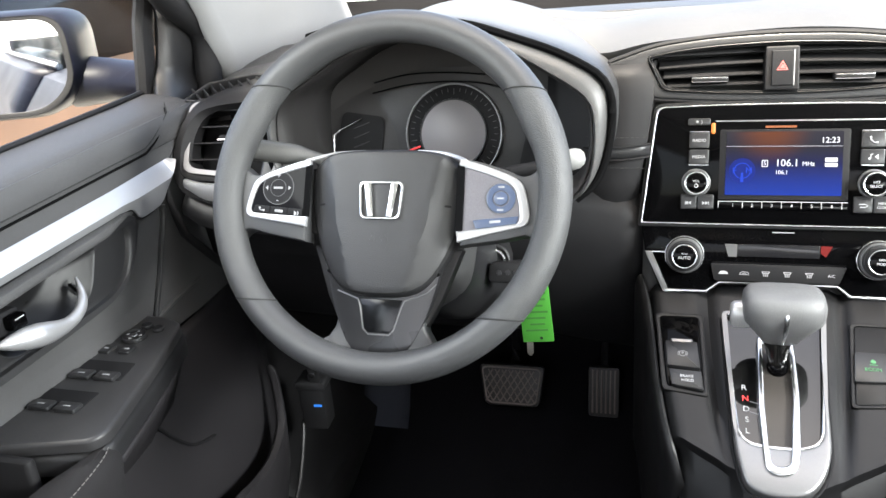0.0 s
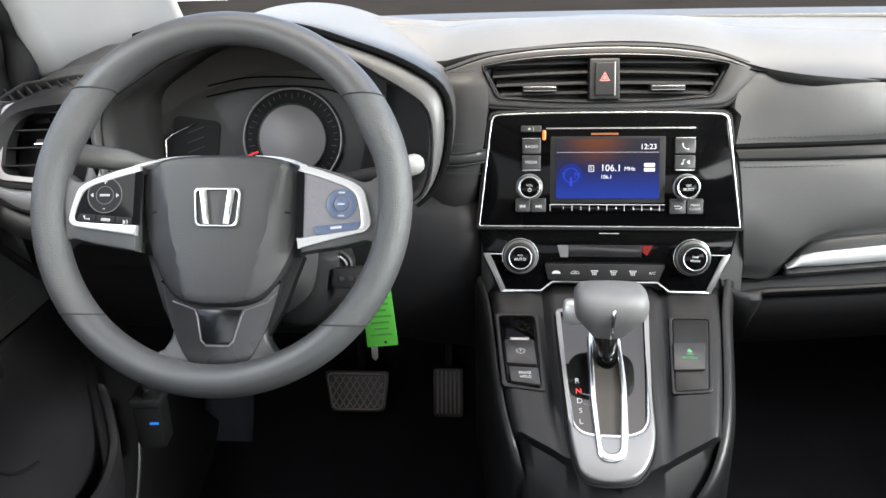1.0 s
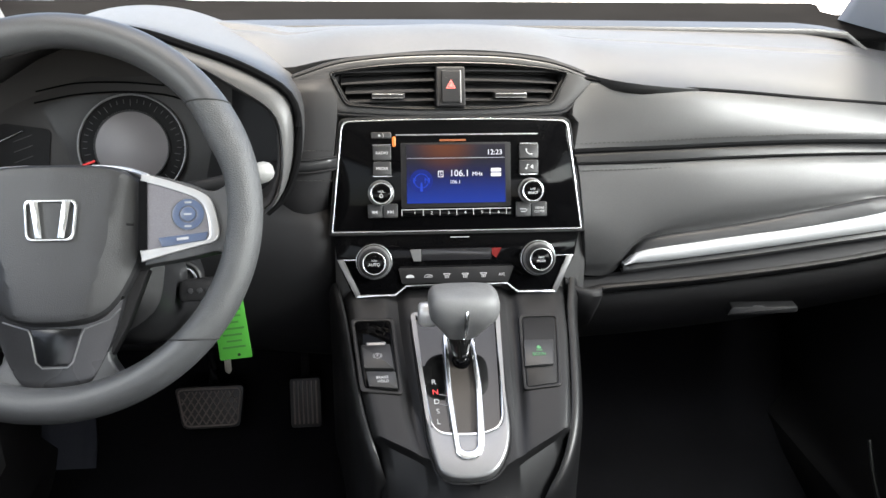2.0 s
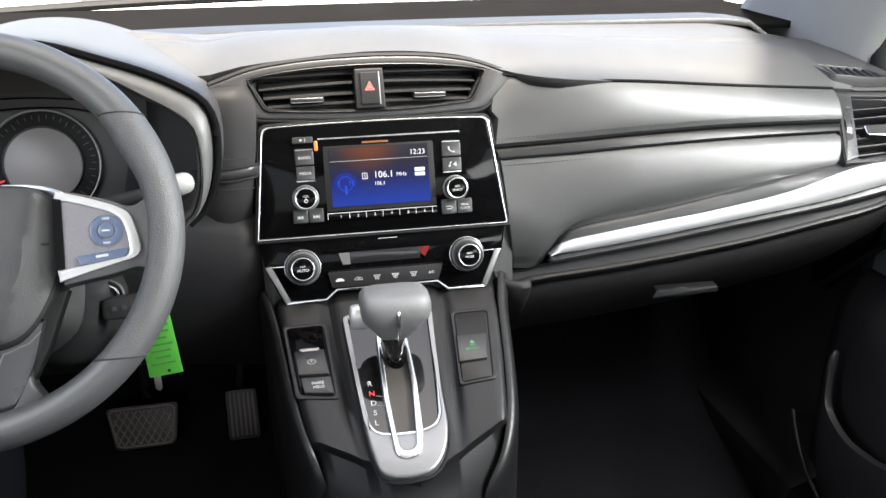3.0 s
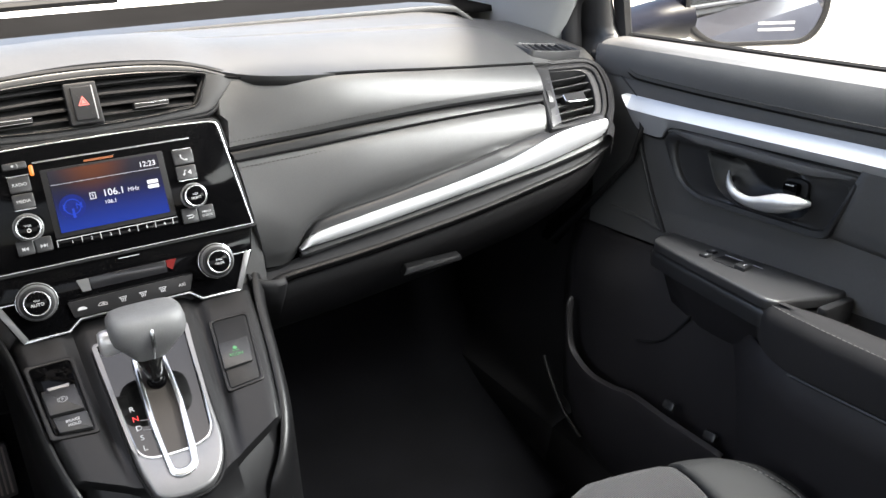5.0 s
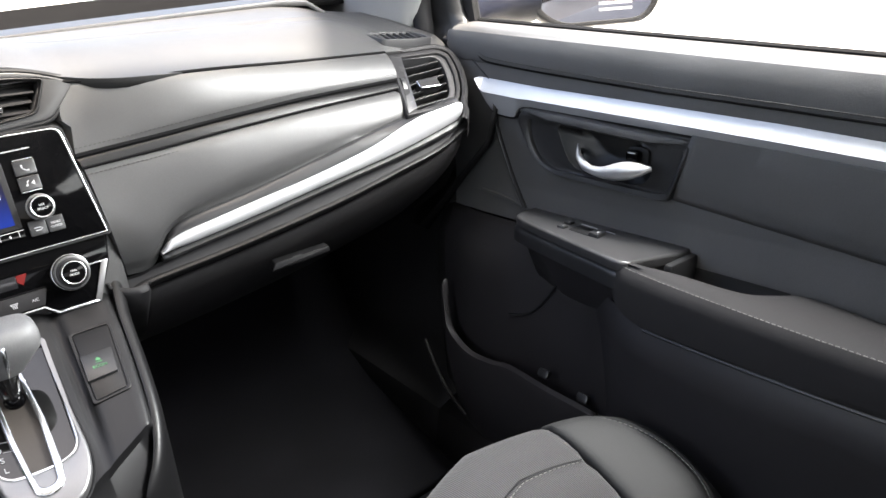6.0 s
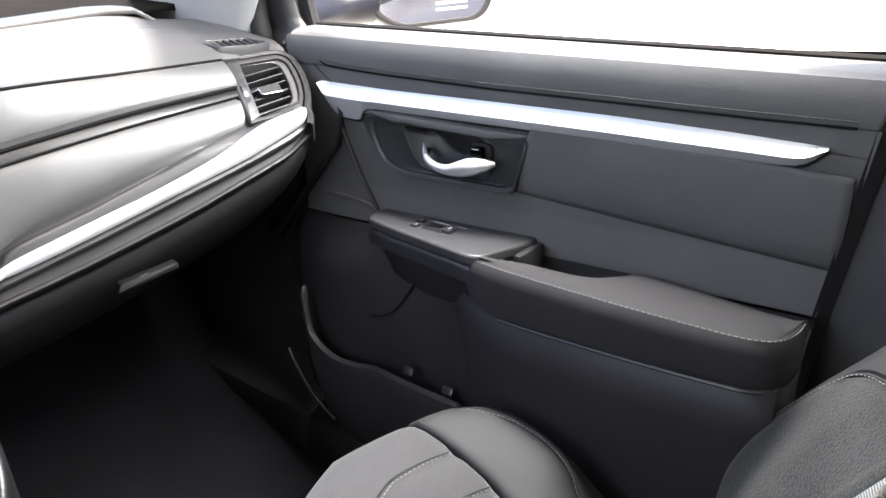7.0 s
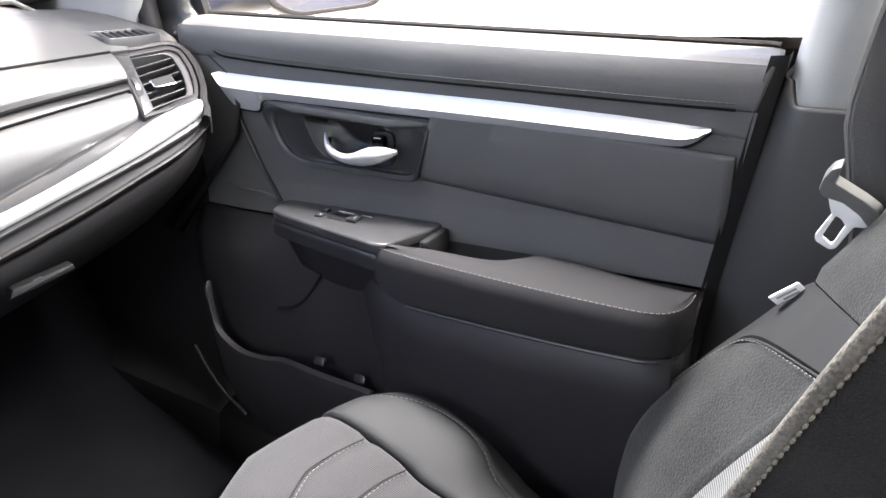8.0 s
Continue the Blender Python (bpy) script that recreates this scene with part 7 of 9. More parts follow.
def door(s):
    side = "passenger" if s > 0 else "driver"
    d = thing("door_1" if s > 0 else "door_2", (s * 0.74, -0.2, 0.08), f"closed {side} door with dark grey trim panel and silver inlay", "car door", kind="structure")

    def P(y, z, out=0.0):
        return V(s * (dx(y, z) - out), y, z)

    def band(z0f, z1f, y0f, y1f, n, m, out=0.0, bulge=0.0, lip=0.0):
        rows = []
        for j in range(m + 1):
            t = j / m
            row = []
            for i in range(n + 1):
                u = i / n
                zz = 0.65
                y = y0f(zz) + (y1f(zz) - y0f(zz)) * u
                z = z0f(y) + (z1f(y) - z0f(y)) * t
                y = y0f(z) + (y1f(z) - y0f(z)) * u
                o = out + bulge * 4 * t * (1 - t)
                if lip and (j in (0, m) or i in (0, n)):
                    o -= lip
                row.append(P(y, z, o))
            rows.append(row)
        return rows

    # upper roll with the window sill
    yo = 0.0 if s > 0 else -0.014
    rows = []
    ys = [0.190 - 0.810 * i / 36 for i in range(37)]

    def tail(y, z):
        return max(y, -0.590 - 0.28 * (z - 0.69))

    def flare(y):
        return 0.10 * max(0.0, y - 0.12) ** 1.3

    for kz, ox in ((0.0, 0.003), (0.03, 0.0002), (0.08, -0.0006), (0.2, -0.0010), (0.45, -0.0012), (0.7, 0.0), (0.87, 0.0035)):
        rows.append([V(s * (dx(y, 0.70) + ox), tail(y, z), z) for y, z in ((y, crease(y, s) + (sill(y, s) - 0.004 - crease(y, s)) * kz) for y in ys)])
    for x, h in ((0.7035, -0.0105), (0.7085, -0.0065), (0.718, -0.0035), (0.735, -0.001), (0.752, 0.001), (0.7655, 0.0015), (0.768, -0.008)):
        rows.append([V(s * (x + flare(y)), tail(y, sill(y, s)), sill(y, s) + h) for y in ys])
    for r in rows:
        e = r[-1]
        r += [e + V(s * 0.002, -0.002, -0.001), e + V(s * 0.010, -0.004, -0.002), e + V(s * 0.04, -0.004, -0.006)]
        e = r[0]
        r[:0] = [e + V(s * 0.035, 0.016, -0.012), e + V(s * 0.016, 0.013, -0.006), e + V(s * 0.005, 0.008, -0.002)]
    part("upper_roll", loft(rows), M_DOORPAD, d, "soft dark grey upper door roll")
    part("sill_seal", tube([V(s * (0.7675 + flare(y)), tail(y, sill(y, s)), sill(y, s) + 0.0040) for y in ys], 0.0036, 6), M_DARK, d, "black rubber window seal")
    fo = -0.020 if s < 0 else 0.0
    cr = spline([P(0.162 + fo, 0.760, 0.0012), P(0.148 + fo, 0.750, 0.0012), P(0.127 + fo, 0.7395, 0.0012), P(0.110 + fo, 0.7305, 0.0012), P(0.09 + fo, crease(0.09 + fo, s) + 0.0015, 0.0012)], 14) + [P(y, crease(y, s) + 0.001, 0.0008) for y in ys if -0.59 < y < 0.06]
    part("roll_groove", tube([p + V(-s * 0.0012, 0, 0) for p in cr], 0.0015, 6), M_COWL, d)
    stitches([p + V(-s * 0.0016, 0, 0.006) for p in cr], d, M_DARKTHREAD, 0.0055, 0.0015, 0.0007, normal=V(-s, 0, 0.3), lift=0.0004)
    # band under the crease, then mid and lower panels
    part("waist_band", loft(band(lambda y: inlay_top(y) - 0.006, lambda y: crease(y, s), front, rear, 36, 6)), M_DOORPAD, d)
    mp = loft(band(lambda y: 0.50, lambda y: inlay_top(y) - 0.004, front, rear, 190, 60))
    bezel = [(0.047, 0.658), (0.030, 0.6685), (-0.097, 0.6635), (-0.237, 0.656), (-0.2075, 0.581), (-0.195, 0.5785), (-0.10, 0.5815), (-0.024, 0.5845), (0.016, 0.599), (0.0346, 0.632)]
    bezel = round_poly([(y + yo, z) for y, z in bezel], [0.004, 0.006, 0.0, 0.010, 0.010, 0.006, 0.0, 0.03, 0.02, 0.02], 4)
    fo = round_poly([(y + yo, z) for y, z in ((0.026, 0.6565), (-0.10, 0.652), (-0.2265, 0.645), (-0.2005, 0.587), (-0.12, 0.5885), (-0.022, 0.5915), (0.008, 0.604), (0.0235, 0.634))], [0.004, 0.0, 0.006, 0.008, 0.0, 0.03, 0.02, 0.02], 4)
    bw = round_poly([(y + yo, z) for y, z in ((-0.026, 0.6525), (-0.033, 0.634), (-0.047, 0.604), (-0.078, 0.592), (-0.158, 0.5915), (-0.176, 0.602), (-0.177, 0.628), (-0.160, 0.6465))], [0.004, 0.02, 0.025, 0.02, 0.014, 0.012, 0.014, 0.012], 4)
    fl = round_poly([(y + yo, z) for y, z in ((-0.062, 0.649), (-0.080, 0.629), (-0.106, 0.615), (-0.150, 0.618), (-0.158, 0.634), (-0.146, 0.646))], [0.004, 0.014, 0.014, 0.010, 0.008, 0.006], 4)
    hub = (-0.105 + yo, 0.622)

    def polar(loop, n=96):
        """The loop read off at even angles round the handle's centre."""
        res = []
        for k in range(n):
            a = 2 * math.pi * k / n
            ux, uz = math.cos(a), math.sin(a)
            best = 0.0
            for p, q in zip(loop, list(loop[1:]) + [loop[0]]):
                ax, az, bx, bz_ = p[0] - hub[0], p[1] - hub[1], q[0] - hub[0], q[1] - hub[1]
                ex, ez = bx - ax, bz_ - az
                den = ux * ez - uz * ex
                if abs(den) < 1e-12:
                    continue
                u = (ax * uz - az * ux) / den
                if -1e-6 <= u <= 1 + 1e-6:
                    best = max(best, (ax + ex * u) * ux + (az + ez * u) * uz)
            res.append((hub[0] + ux * best, hub[1] + uz * best))
        return res

    bezel_p, field_p, bowl_p, floor_p = polar(bezel), polar(fo), polar(bw), polar(fl)

    def toward(loop, k):
        return [(hub[0] + (p[0] - hub[0]) * k, hub[1] + (p[1] - hub[1]) * k) for p in loop]

    def lift(loop, out):
        return [V(s * (0.699 - out), p[0], p[1]) for p in loop]

    mouth = toward(bezel_p, 0.95)

    def inside(y, z):
        hit = False
        for (ya, za), (yb, zb) in zip(mouth, mouth[1:] + mouth[:1]):
            if (za > z) != (zb > z) and y < ya + (yb - ya) * (z - za) / (zb - za):
                hit = not hit
        return hit

    gone = [f for f in mp.faces if (c := f.calc_center_median()) and inside(c.y, c.z)]
    bmesh.ops.delete(mp, geom=gone, context="FACES")
    part("mid_panel", mp, M_DOORPAD, d)
    # padded insert behind the handle, rolling in along its lower edge
    rows = []
    for j, (k, o) in enumerate(((-0.010, -0.001), (-0.003, 0.0008), (0.004, 0.0032), (0.012, 0.0046), (0.024, 0.0052), (0.05, 0.005), (0.08, 0.0045), (0.11, 0.003))):
        row = []
        for i in range(31):
            u = i / 30
            y0, y1 = -0.2085 - 0.385 * k + 0.003, rear(0.60) + 0.001
            y = y0 + (y1 - y0) * u
            z = min(0.5920 + (y + 0.211) * 0.0876 + k, inlay_top(y) - 0.024)
            row.append(P(max(y, rear(z) + 0.0005), z, o))
        rows.append(row)
    part("padded_insert", loft(rows), M_DOORPAD, d, "padded leatherette insert", thick=0.002)
    # silver inlay: a bright upper facet over a steeper lower one, stepped down ahead of the handle
    lo_pts = [(0.1225, 0.704), (0.118, 0.693), (0.1125, 0.681), (0.106, 0.672), (0.097, 0.663), (0.088, 0.6583), (0.075, 0.6565), (0.060, 0.6555), (0.052, 0.6560), (0.048, 0.6585), (0.0445, 0.664), (0.041, 0.6685), (0.035, 0.6715), (0.0154, 0.6728), (-0.0967, 0.6685), (-0.249, 0.6630), (-0.405, 0.6564), (-0.468, 0.6542), (-0.515, 0.6525), (-0.528, 0.6530), (-0.537, 0.656), (-0.5437, 0.660), (-0.5548, 0.6700)]
    ly = [-(q[0] + yo * (q[0] > -0.3)) for q in lo_pts]
    ycol = sorted(set([q for q in ly] + [-0.1225 + 0.6775 * i / 30 for i in range(31) if -0.1225 + 0.6775 * i / 30 > min(ly)]))
    rows = [[] for _ in range(6)]
    for yn in ycol:
        y = -yn
        zt = inlay_top(y)
        zb = min(float(np.interp(yn, ly, [q[1] for q in lo_pts])), zt - 0.002)
        zc = zt - min(0.019, (zt - zb) * 0.62)
        for r, (z, o) in zip(rows, ((zt + 0.001, -0.003), (zt, 0.0005), (zc, 0.0120), (zb + (zc - zb) * 0.12, 0.0062), (zb, 0.0050), (zb + 0.0005, -0.002))):
            r.append(P(y, z, o))
    part("silver_inlay", loft(rows), M_SILVER, d, "brushed silver door inlay", thick=0.0, sharp=12)
    # dark bar set along the lower edge in place of the inlay's shadow
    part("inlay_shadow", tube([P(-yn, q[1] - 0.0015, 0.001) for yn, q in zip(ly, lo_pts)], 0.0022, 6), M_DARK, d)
    # handle bezel: raised frame, sunken field, scooped bowl and lever
    bz = part("handle_bezel", loft([lift(bezel_p, -0.004), lift(bezel_p, 0.004), lift(toward(bezel_p, 0.992), 0.007), lift(toward(bezel_p, 0.975), 0.008), lift([((p[0] + q[0]) / 2, (p[1] + q[1]) / 2) for p, q in zip(bezel_p, field_p)], 0.0072), lift(toward(field_p, 1.012), 0.0062), lift(field_p, 0.0045), lift(toward(field_p, 0.985), 0.000)], True), M_PLASTIC, d, "dark handle bezel")
    part("bezel_field", loft([lift(toward(field_p, 0.99), 0.0003), lift([((2 * p[0] + q[0]) / 3, (2 * p[1] + q[1]) / 3) for p, q in zip(field_p, bowl_p)], -0.001), lift([((p[0] + 2 * q[0]) / 3, (p[1] + 2 * q[1]) / 3) for p, q in zip(field_p, bowl_p)], -0.001), lift(toward(bowl_p, 1.02), 0.0004), lift(bowl_p, -0.0006)], True), M_SATIN, bz)
    mids = [[(p[0] + (q[0] - p[0]) * k, p[1] + (q[1] - p[1]) * k) for p, q in zip(bowl_p, floor_p)] for k in (0.08, 0.5, 0.92)]
    part("bowl", loft([lift(bowl_p, -0.0005), lift(mids[0], -0.004), lift(mids[1], -0.016), lift(mids[2], -0.024), lift(floor_p, -0.025), lift(toward(floor_p, 0.5), -0.026), lift(toward(floor_p, 0.05), -0.026)], True), M_CONSOLE, bz, "dark scooped bowl")
    br = [(0.040 + yo, 0.6685), (0.028 + yo, 0.6715), (-0.04 + yo, 0.6690), (-0.10 + yo, 0.6655), (-0.18 + yo, 0.6605), (-0.222 + yo, 0.6580), (-0.2365 + yo, 0.6555)]
    br = [(p.x, p.y) for p in spline([(a, b_, 0) for a, b_ in br], 24)]
    wid = [min(1.0, 0.35 + 0.13 * min(k, 24 - k)) for k in range(25)]
    part("bezel_brow", loft([[V(s * (0.699 - o * w), y, z + h * w) for (y, z), w in zip(br, wid)] for h, o in ((0.001, 0.002), (0.0, 0.010), (-0.002, 0.0148), (-0.006, 0.0162), (-0.0105, 0.0150), (-0.0125, 0.0115), (-0.0120, 0.004))]), M_DOORPAD, bz)
    H = Matrix(((0, 0, -s, s * 0.699), (-1, 0, 0, 0), (0, 1, 0, 0), (0, 0, 0, 1)))
    lp = ((-0.0630, 0.6320, 0.001, 0.0010), (-0.0675, 0.6255, 0.007, 0.0028), (-0.0745, 0.6170, 0.014, 0.0042), (-0.086, 0.6102, 0.020, 0.0048), (-0.100, 0.6062, 0.0235, 0.0050), (-0.116, 0.6052, 0.0245, 0.0054), (-0.134, 0.6078, 0.024, 0.0068), (-0.150, 0.6115, 0.022, 0.0088), (-0.164, 0.6145, 0.019, 0.0098), (-0.175, 0.6165, 0.016, 0.0090), (-0.1815, 0.6175, 0.013, 0.0065), (-0.1845, 0.618, 0.011, 0.0025))
    lev = spline([(s * (0.699 - o), y + yo, z) for y, z, o, r in lp], 44)
    rad = [1.2 * float(np.interp(k / 44, [i / 11 for i in range(12)], [q[3] for q in lp])) for k in range(45)]
    hd = part("handle", tube(lev, rad, 14, flat=1.0, up=V(0, 0, 1)), M_SPOKE, bz, "satin silver pull handle")
    part("handle_foot", tube([H @ V(0.066 - yo, 0.623, -0.006), H @ V(0.072 - yo, 0.618, 0.008)], 0.004, 8), M_CHROME, hd)
    part("lock_well", plate(round_poly([(0.146 - yo, 0.6195), (0.176 - yo, 0.6195), (0.1765 - yo, 0.638), (0.168 - yo, 0.642), (0.146 - yo, 0.6405)], 0.005, 3), at(H, 0, 0, 0.006), 0.02, 0.002), M_DARK, bz)
    lk = part("lock_tab", box(H @ pose(0.158 - yo, 0.6305, 0.017), (0.018, 0.0135, 0.014), 0.0022), M_GLOSS, bz, "black lock tab")
    part("lock_mark", box(H @ pose(0.158 - yo, 0.6345, 0.0173), (0.011, 0.0012, 0.0006)), M_GREYPRINT, lk)
    # seam running down ahead of the handle
    ss = ((0.0945, 0.656), (0.0930, 0.64), (0.0851, 0.6127), (0.0663, 0.5636), (0.0416, 0.5230))
    part("front_seam", tube(spline([P(y + yo * 0.8, z, 0.0015) for y, z in ss], 16), 0.0034, 8), M_PLASTIC, d)
    part("front_seam_gap", tube(spline([P(y + yo * 0.8 - 0.004, z, 0.0008) for y, z in ss], 16), 0.0018, 6), M_DARK, d)
    part("front_crease", tube(spline([P(0.044 + yo, 0.524, 0.001), P(0.060 + yo, 0.528, 0.001), P(0.10 + yo, 0.533, 0.0008), P(0.15 + yo, 0.535, 0.0)], 10), 0.0030, 8), M_DOORPAD, d)
    # lower panel with map pocket
    rows = []
    for z in (0.497, 0.485, 0.45, 0.40, 0.34, 0.28, 0.22, 0.16, 0.10, 0.07):
        row = []
        for i in range(31):
            u = i / 30
            y = 0.24 + (rear(z) - 0.24) * u
            back = 1 / (1 + math.exp((y + 0.16) / 0.03))
            x = dx(min(y, 0.2), z) + 0.001 - back * (0.045 * math.sin(math.pi * min(1, max(0, (0.497 - z) / 0.40))) ** 0.6)
            x += 0.02 * max(0, (y - 0.15) / 0.09)
            if z < 0.15:
                x += 0.03 * (0.15 - z) / 0.08
            row.append(V(s * x, y, z))
        rows.append(row)
    part("lower_panel", loft(rows), M_DOORLOW, d, "dark plastic lower door panel", thick=0.004)
    rim_path = spline([V(s * 0.655, 0.19, 0.375), V(s * 0.648, 0.183, 0.33), V(s * 0.640, 0.165, 0.295), V(s * 0.628, 0.11, 0.278), V(s * 0.622, 0.05, 0.282), V(s * 0.620, 0.01, 0.290), V(s * 0.620, -0.06, 0.284), V(s * 0.624, -0.15, 0.277)], 30)
    rows = [[p + V(s * 0.006, 0, 0.0) for p in rim_path], [p + V(s * 0.002, 0, 0.004) for p in rim_path], [p + V(-s * 0.003, 0, 0.002) for p in rim_path], [p + V(-s * 0.004, 0, -0.006) for p in rim_path],
            [p + V(s * 0.0, 0.0, -0.07) for p in rim_path], [p + V(s * 0.02, 0, -0.16) for p in rim_path], [p + V(s * 0.05, 0, -0.20) for p in rim_path]]
    part("map_pocket", loft(rows), M_DOORLOW, d, "moulded map pocket", thick=0.003)
    part("speaker_edge", tube(spline([V(s * 0.652, 0.25, 0.245), V(s * 0.645, 0.22, 0.21), V(s * 0.638, 0.18, 0.175), V(s * 0.633, 0.13, 0.15)], 14), 0.0035, 8), M_PLASTIC, d)
    part("panel_seam", tube(spline([V(s * (dx(y, z) - 0.001), y, z) for y, z in ((-0.056, 0.447), (-0.047, 0.430), (-0.025, 0.400), (-0.004, 0.378), (0.020, 0.365), (0.045, 0.358))], 14), 0.0022, 6), M_DARK, d)
    # armrest: switch deck
    deck = [(0.014, 0.646), (0.024, 0.672), (0.026, 0.72), (-0.236, 0.72), (-0.238, 0.684), (-0.212, 0.594), (-0.195, 0.588), (-0.10, 0.612), (-0.02, 0.634)]
    rr = [0.02, 0.02, 0.0, 0.0, 0.006, 0.010, 0.02, 0.05, 0.03]
    A = Matrix(((0, s, 0, 0 if s > 0 else -0.006), (1, 0, 0, 0), (0, 0, 1, 0.526 if s > 0 else 0.537), (0, 0, 0, 1)))
    ar = part("switch_deck", plate(round_poly(deck, rr, 4), A, 0.012, 0.004, seg=3), M_DECK, d, "satin black switch deck")
    part("deck_body", plate(round_poly([(q[0] + (0.004 if q[0] > -0.1 else 0), q[1] - 0.001) for q in deck], rr, 4), at(A, 0, 0, -0.0135), 0.022, 0.008, seg=3), M_PLASTIC, d)
    rows = []
    for z, k in ((0.502, 0.0), (0.49, 0.06), (0.46, 0.30), (0.42, 0.62), (0.38, 0.9)):
        rows.append([V(s * (x + (0.70 - x) * k), y - 0.02 * k, z) for y, x in ((0.0, 0.655), (-0.05, 0.632), (-0.12, 0.612), (-0.19, 0.596), (-0.25, 0.60))])
    part("deck_underside", loft(rows), M_DOORLOW, d, thick=0.004)
    if s > 0:
        k0 = part("window_key_recess", plate(round_poly([(-0.122, 0.646), (-0.082, 0.650), (-0.082, 0.678), (-0.118, 0.676)], 0.003), at(A, 0, 0, 0.0006), 0.003), M_DARK, ar)
        part("window_key", plate(round_poly([(-0.134, 0.646), (-0.117, 0.648), (-0.115, 0.674), (-0.130, 0.673)], 0.002), at(A, 0, 0, 0.005), 0.005, 0.0014), M_SATIN, k0, "single window key")
        part("key_edge", box(at(A, -0.127, 0.658, 0.0054), (0.0016, 0.009, 0.0006)), M_WHITE, k0)
        part("key_line", box(at(A, -0.110, 0.682, 0.0014, 4), (0.058, 0.0014, 0.0010)), M_WHITE, ar)
        for yy, xx in ((-0.070, 0.653), (-0.064, 0.677)):
            part("lock_key", box(at(A, yy, xx, 0.003), (0.012, 0.012, 0.003), 0.001), M_SATIN, ar)
            part("key_edge", box(at(A, yy - 0.002, xx, 0.0034), (0.002, 0.006, 0.0006)), M_WHITE, ar)
    else:
        for yy in (-0.100, -0.158):
            k0 = part("window_key_recess", plate(round_poly([(yy - 0.016, 0.634 + 0.006 * (yy < -0.12)), (yy + 0.018, 0.640), (yy + 0.018, 0.700), (yy - 0.016, 0.694)], 0.002), at(A, 0, 0, 0.0006), 0.003), M_DARK, ar)
            for xx in (0.652, 0.682):
                part("window_key", plate(round_poly([(yy - 0.020, xx - 0.0125), (yy - 0.006, xx - 0.0125), (yy - 0.006, xx + 0.0125), (yy - 0.020, xx + 0.0125)], 0.002), at(A, 0, 0, 0.0045), 0.004, 0.0012), M_SATIN, k0, "window key")
                part("key_edge", box(at(A, yy - 0.0135, xx, 0.0048), (0.0016, 0.008, 0.0006)), M_WHITE, k0)
        part("key_line", box(at(A, -0.130, 0.708, 0.0010), (0.125, 0.0012, 0.0006)), M_GREYPRINT, ar)
        for yy, xx in ((-0.058, 0.668), (-0.060, 0.692)):
            part("lock_key", box(at(A, yy, xx, 0.0028), (0.016, 0.014, 0.003), 0.0012), M_SATIN, ar)
            part("key_edge", box(at(A, yy, xx, 0.0030), (0.002, 0.006, 0.0006)), M_WHITE, ar)
        mk = part("mirror_knob", disc(at(A, -0.030, 0.678, 0.004), 0.014, 0.005, 0.001, 28), M_DARK, ar, "round mirror adjuster")
        part("knob_ring", ringplate(at(A, -0.030, 0.678, 0.0046), 0.0145, 0.0125, 0.004, 0.0006, 32), M_SATIN, mk)
        for a in (0, 90, 180, 270):
            part("arrow_mark", plate([(0.0105, 0), (0.0075, 0.0022), (0.0075, -0.0022)], at(A, -0.030, 0.678, 0.0043, a), 0.0004), M_WHITE, mk)
        part("knob_centre", disc(at(A, -0.030, 0.678, 0.0048), 0.0045, 0.002, 0.0006, 16), M_CHROME, mk)
        for yy, xx in ((-0.009, 0.662), (-0.004, 0.680)):
            part("selector_key", disc(at(A, yy, xx, 0.0036), 0.0065, 0.004, 0.001, 18), M_DARK, ar)
            part("selector_rim", ringplate(at(A, yy, xx, 0.0038), 0.0070, 0.0058, 0.003, 0.0004, 20), M_SATIN, ar)
    # armrest pad, cut away for the pull cup
    oe = spline([(-0.188, 0.594, 0), (-0.215, 0.582, 0), (-0.28, 0.575, 0), (-0.40, 0.571, 0), (-0.50, 0.573, 0), (-0.532, 0.579, 0), (-0.549, 0.594, 0), (-0.558, 0.620, 0), (-0.561, 0.65, 0)], 60)
    ie = spline([(-0.188, 0.606, 0), (-0.222, 0.612, 0), (-0.262, 0.623, 0), (-0.315, 0.626, 0), (-0.345, 0.634, 0), (-0.364, 0.662, -0.003), (-0.385, 0.690, -0.006), (-0.451, 0.692, -0.009), (-0.52, 0.693, -0.015), (-0.545, 0.692, -0.020), (-0.561, 0.688, -0.022)], 60)
    B = Matrix(((0, s, 0, 0), (1, 0, 0, 0), (0.038, 0.03, 1, 0.5116), (0, 0, 0, 1)))
    rows = []
    for q, (o, i) in enumerate(zip(oe, ie)):
        w = (i - o)
        deep = min(1.0, 0.50 + 0.5 * math.sqrt(1 - (1 - min(1.0, q / 9)) ** 2))
        n = V(w.x, w.y, 0).normalized()
        i2, h = V(i.x, i.y, 0), i.z
        up = -0.038 * (o.x + 0.2)
        row = [(o + n * 0.006, (-0.066 + up) * deep), (o + n * 0.001, (-0.062 + up) * deep), (o - n * 0.0005, -0.045 * deep), (o, -0.018), (o + n * 0.003, -0.008), (o + n * 0.008, -0.002), (o + n * 0.0105, -0.0022), (o + n * 0.014, 0.0)]
        row += [(o.lerp(i2, 0.45), 0.0025 + h * 0.25), (o.lerp(i2, 0.75), 0.002 + h * 0.65), (i2 - n * 0.003, h - 0.001), (i2, h - 0.006), (i2 + n * 0.001, min(h - 0.02, -0.05))]
        rows.append([B @ V(p.x, p.y, z) for p, z in row])
    pb = loft(rows)
    pb.verts.ensure_lookup_table()
    for k in (0, len(rows) - 1):
        pb.faces.new([pb.verts[k * len(rows[0]) + q] for q in range(len(rows[0]))])
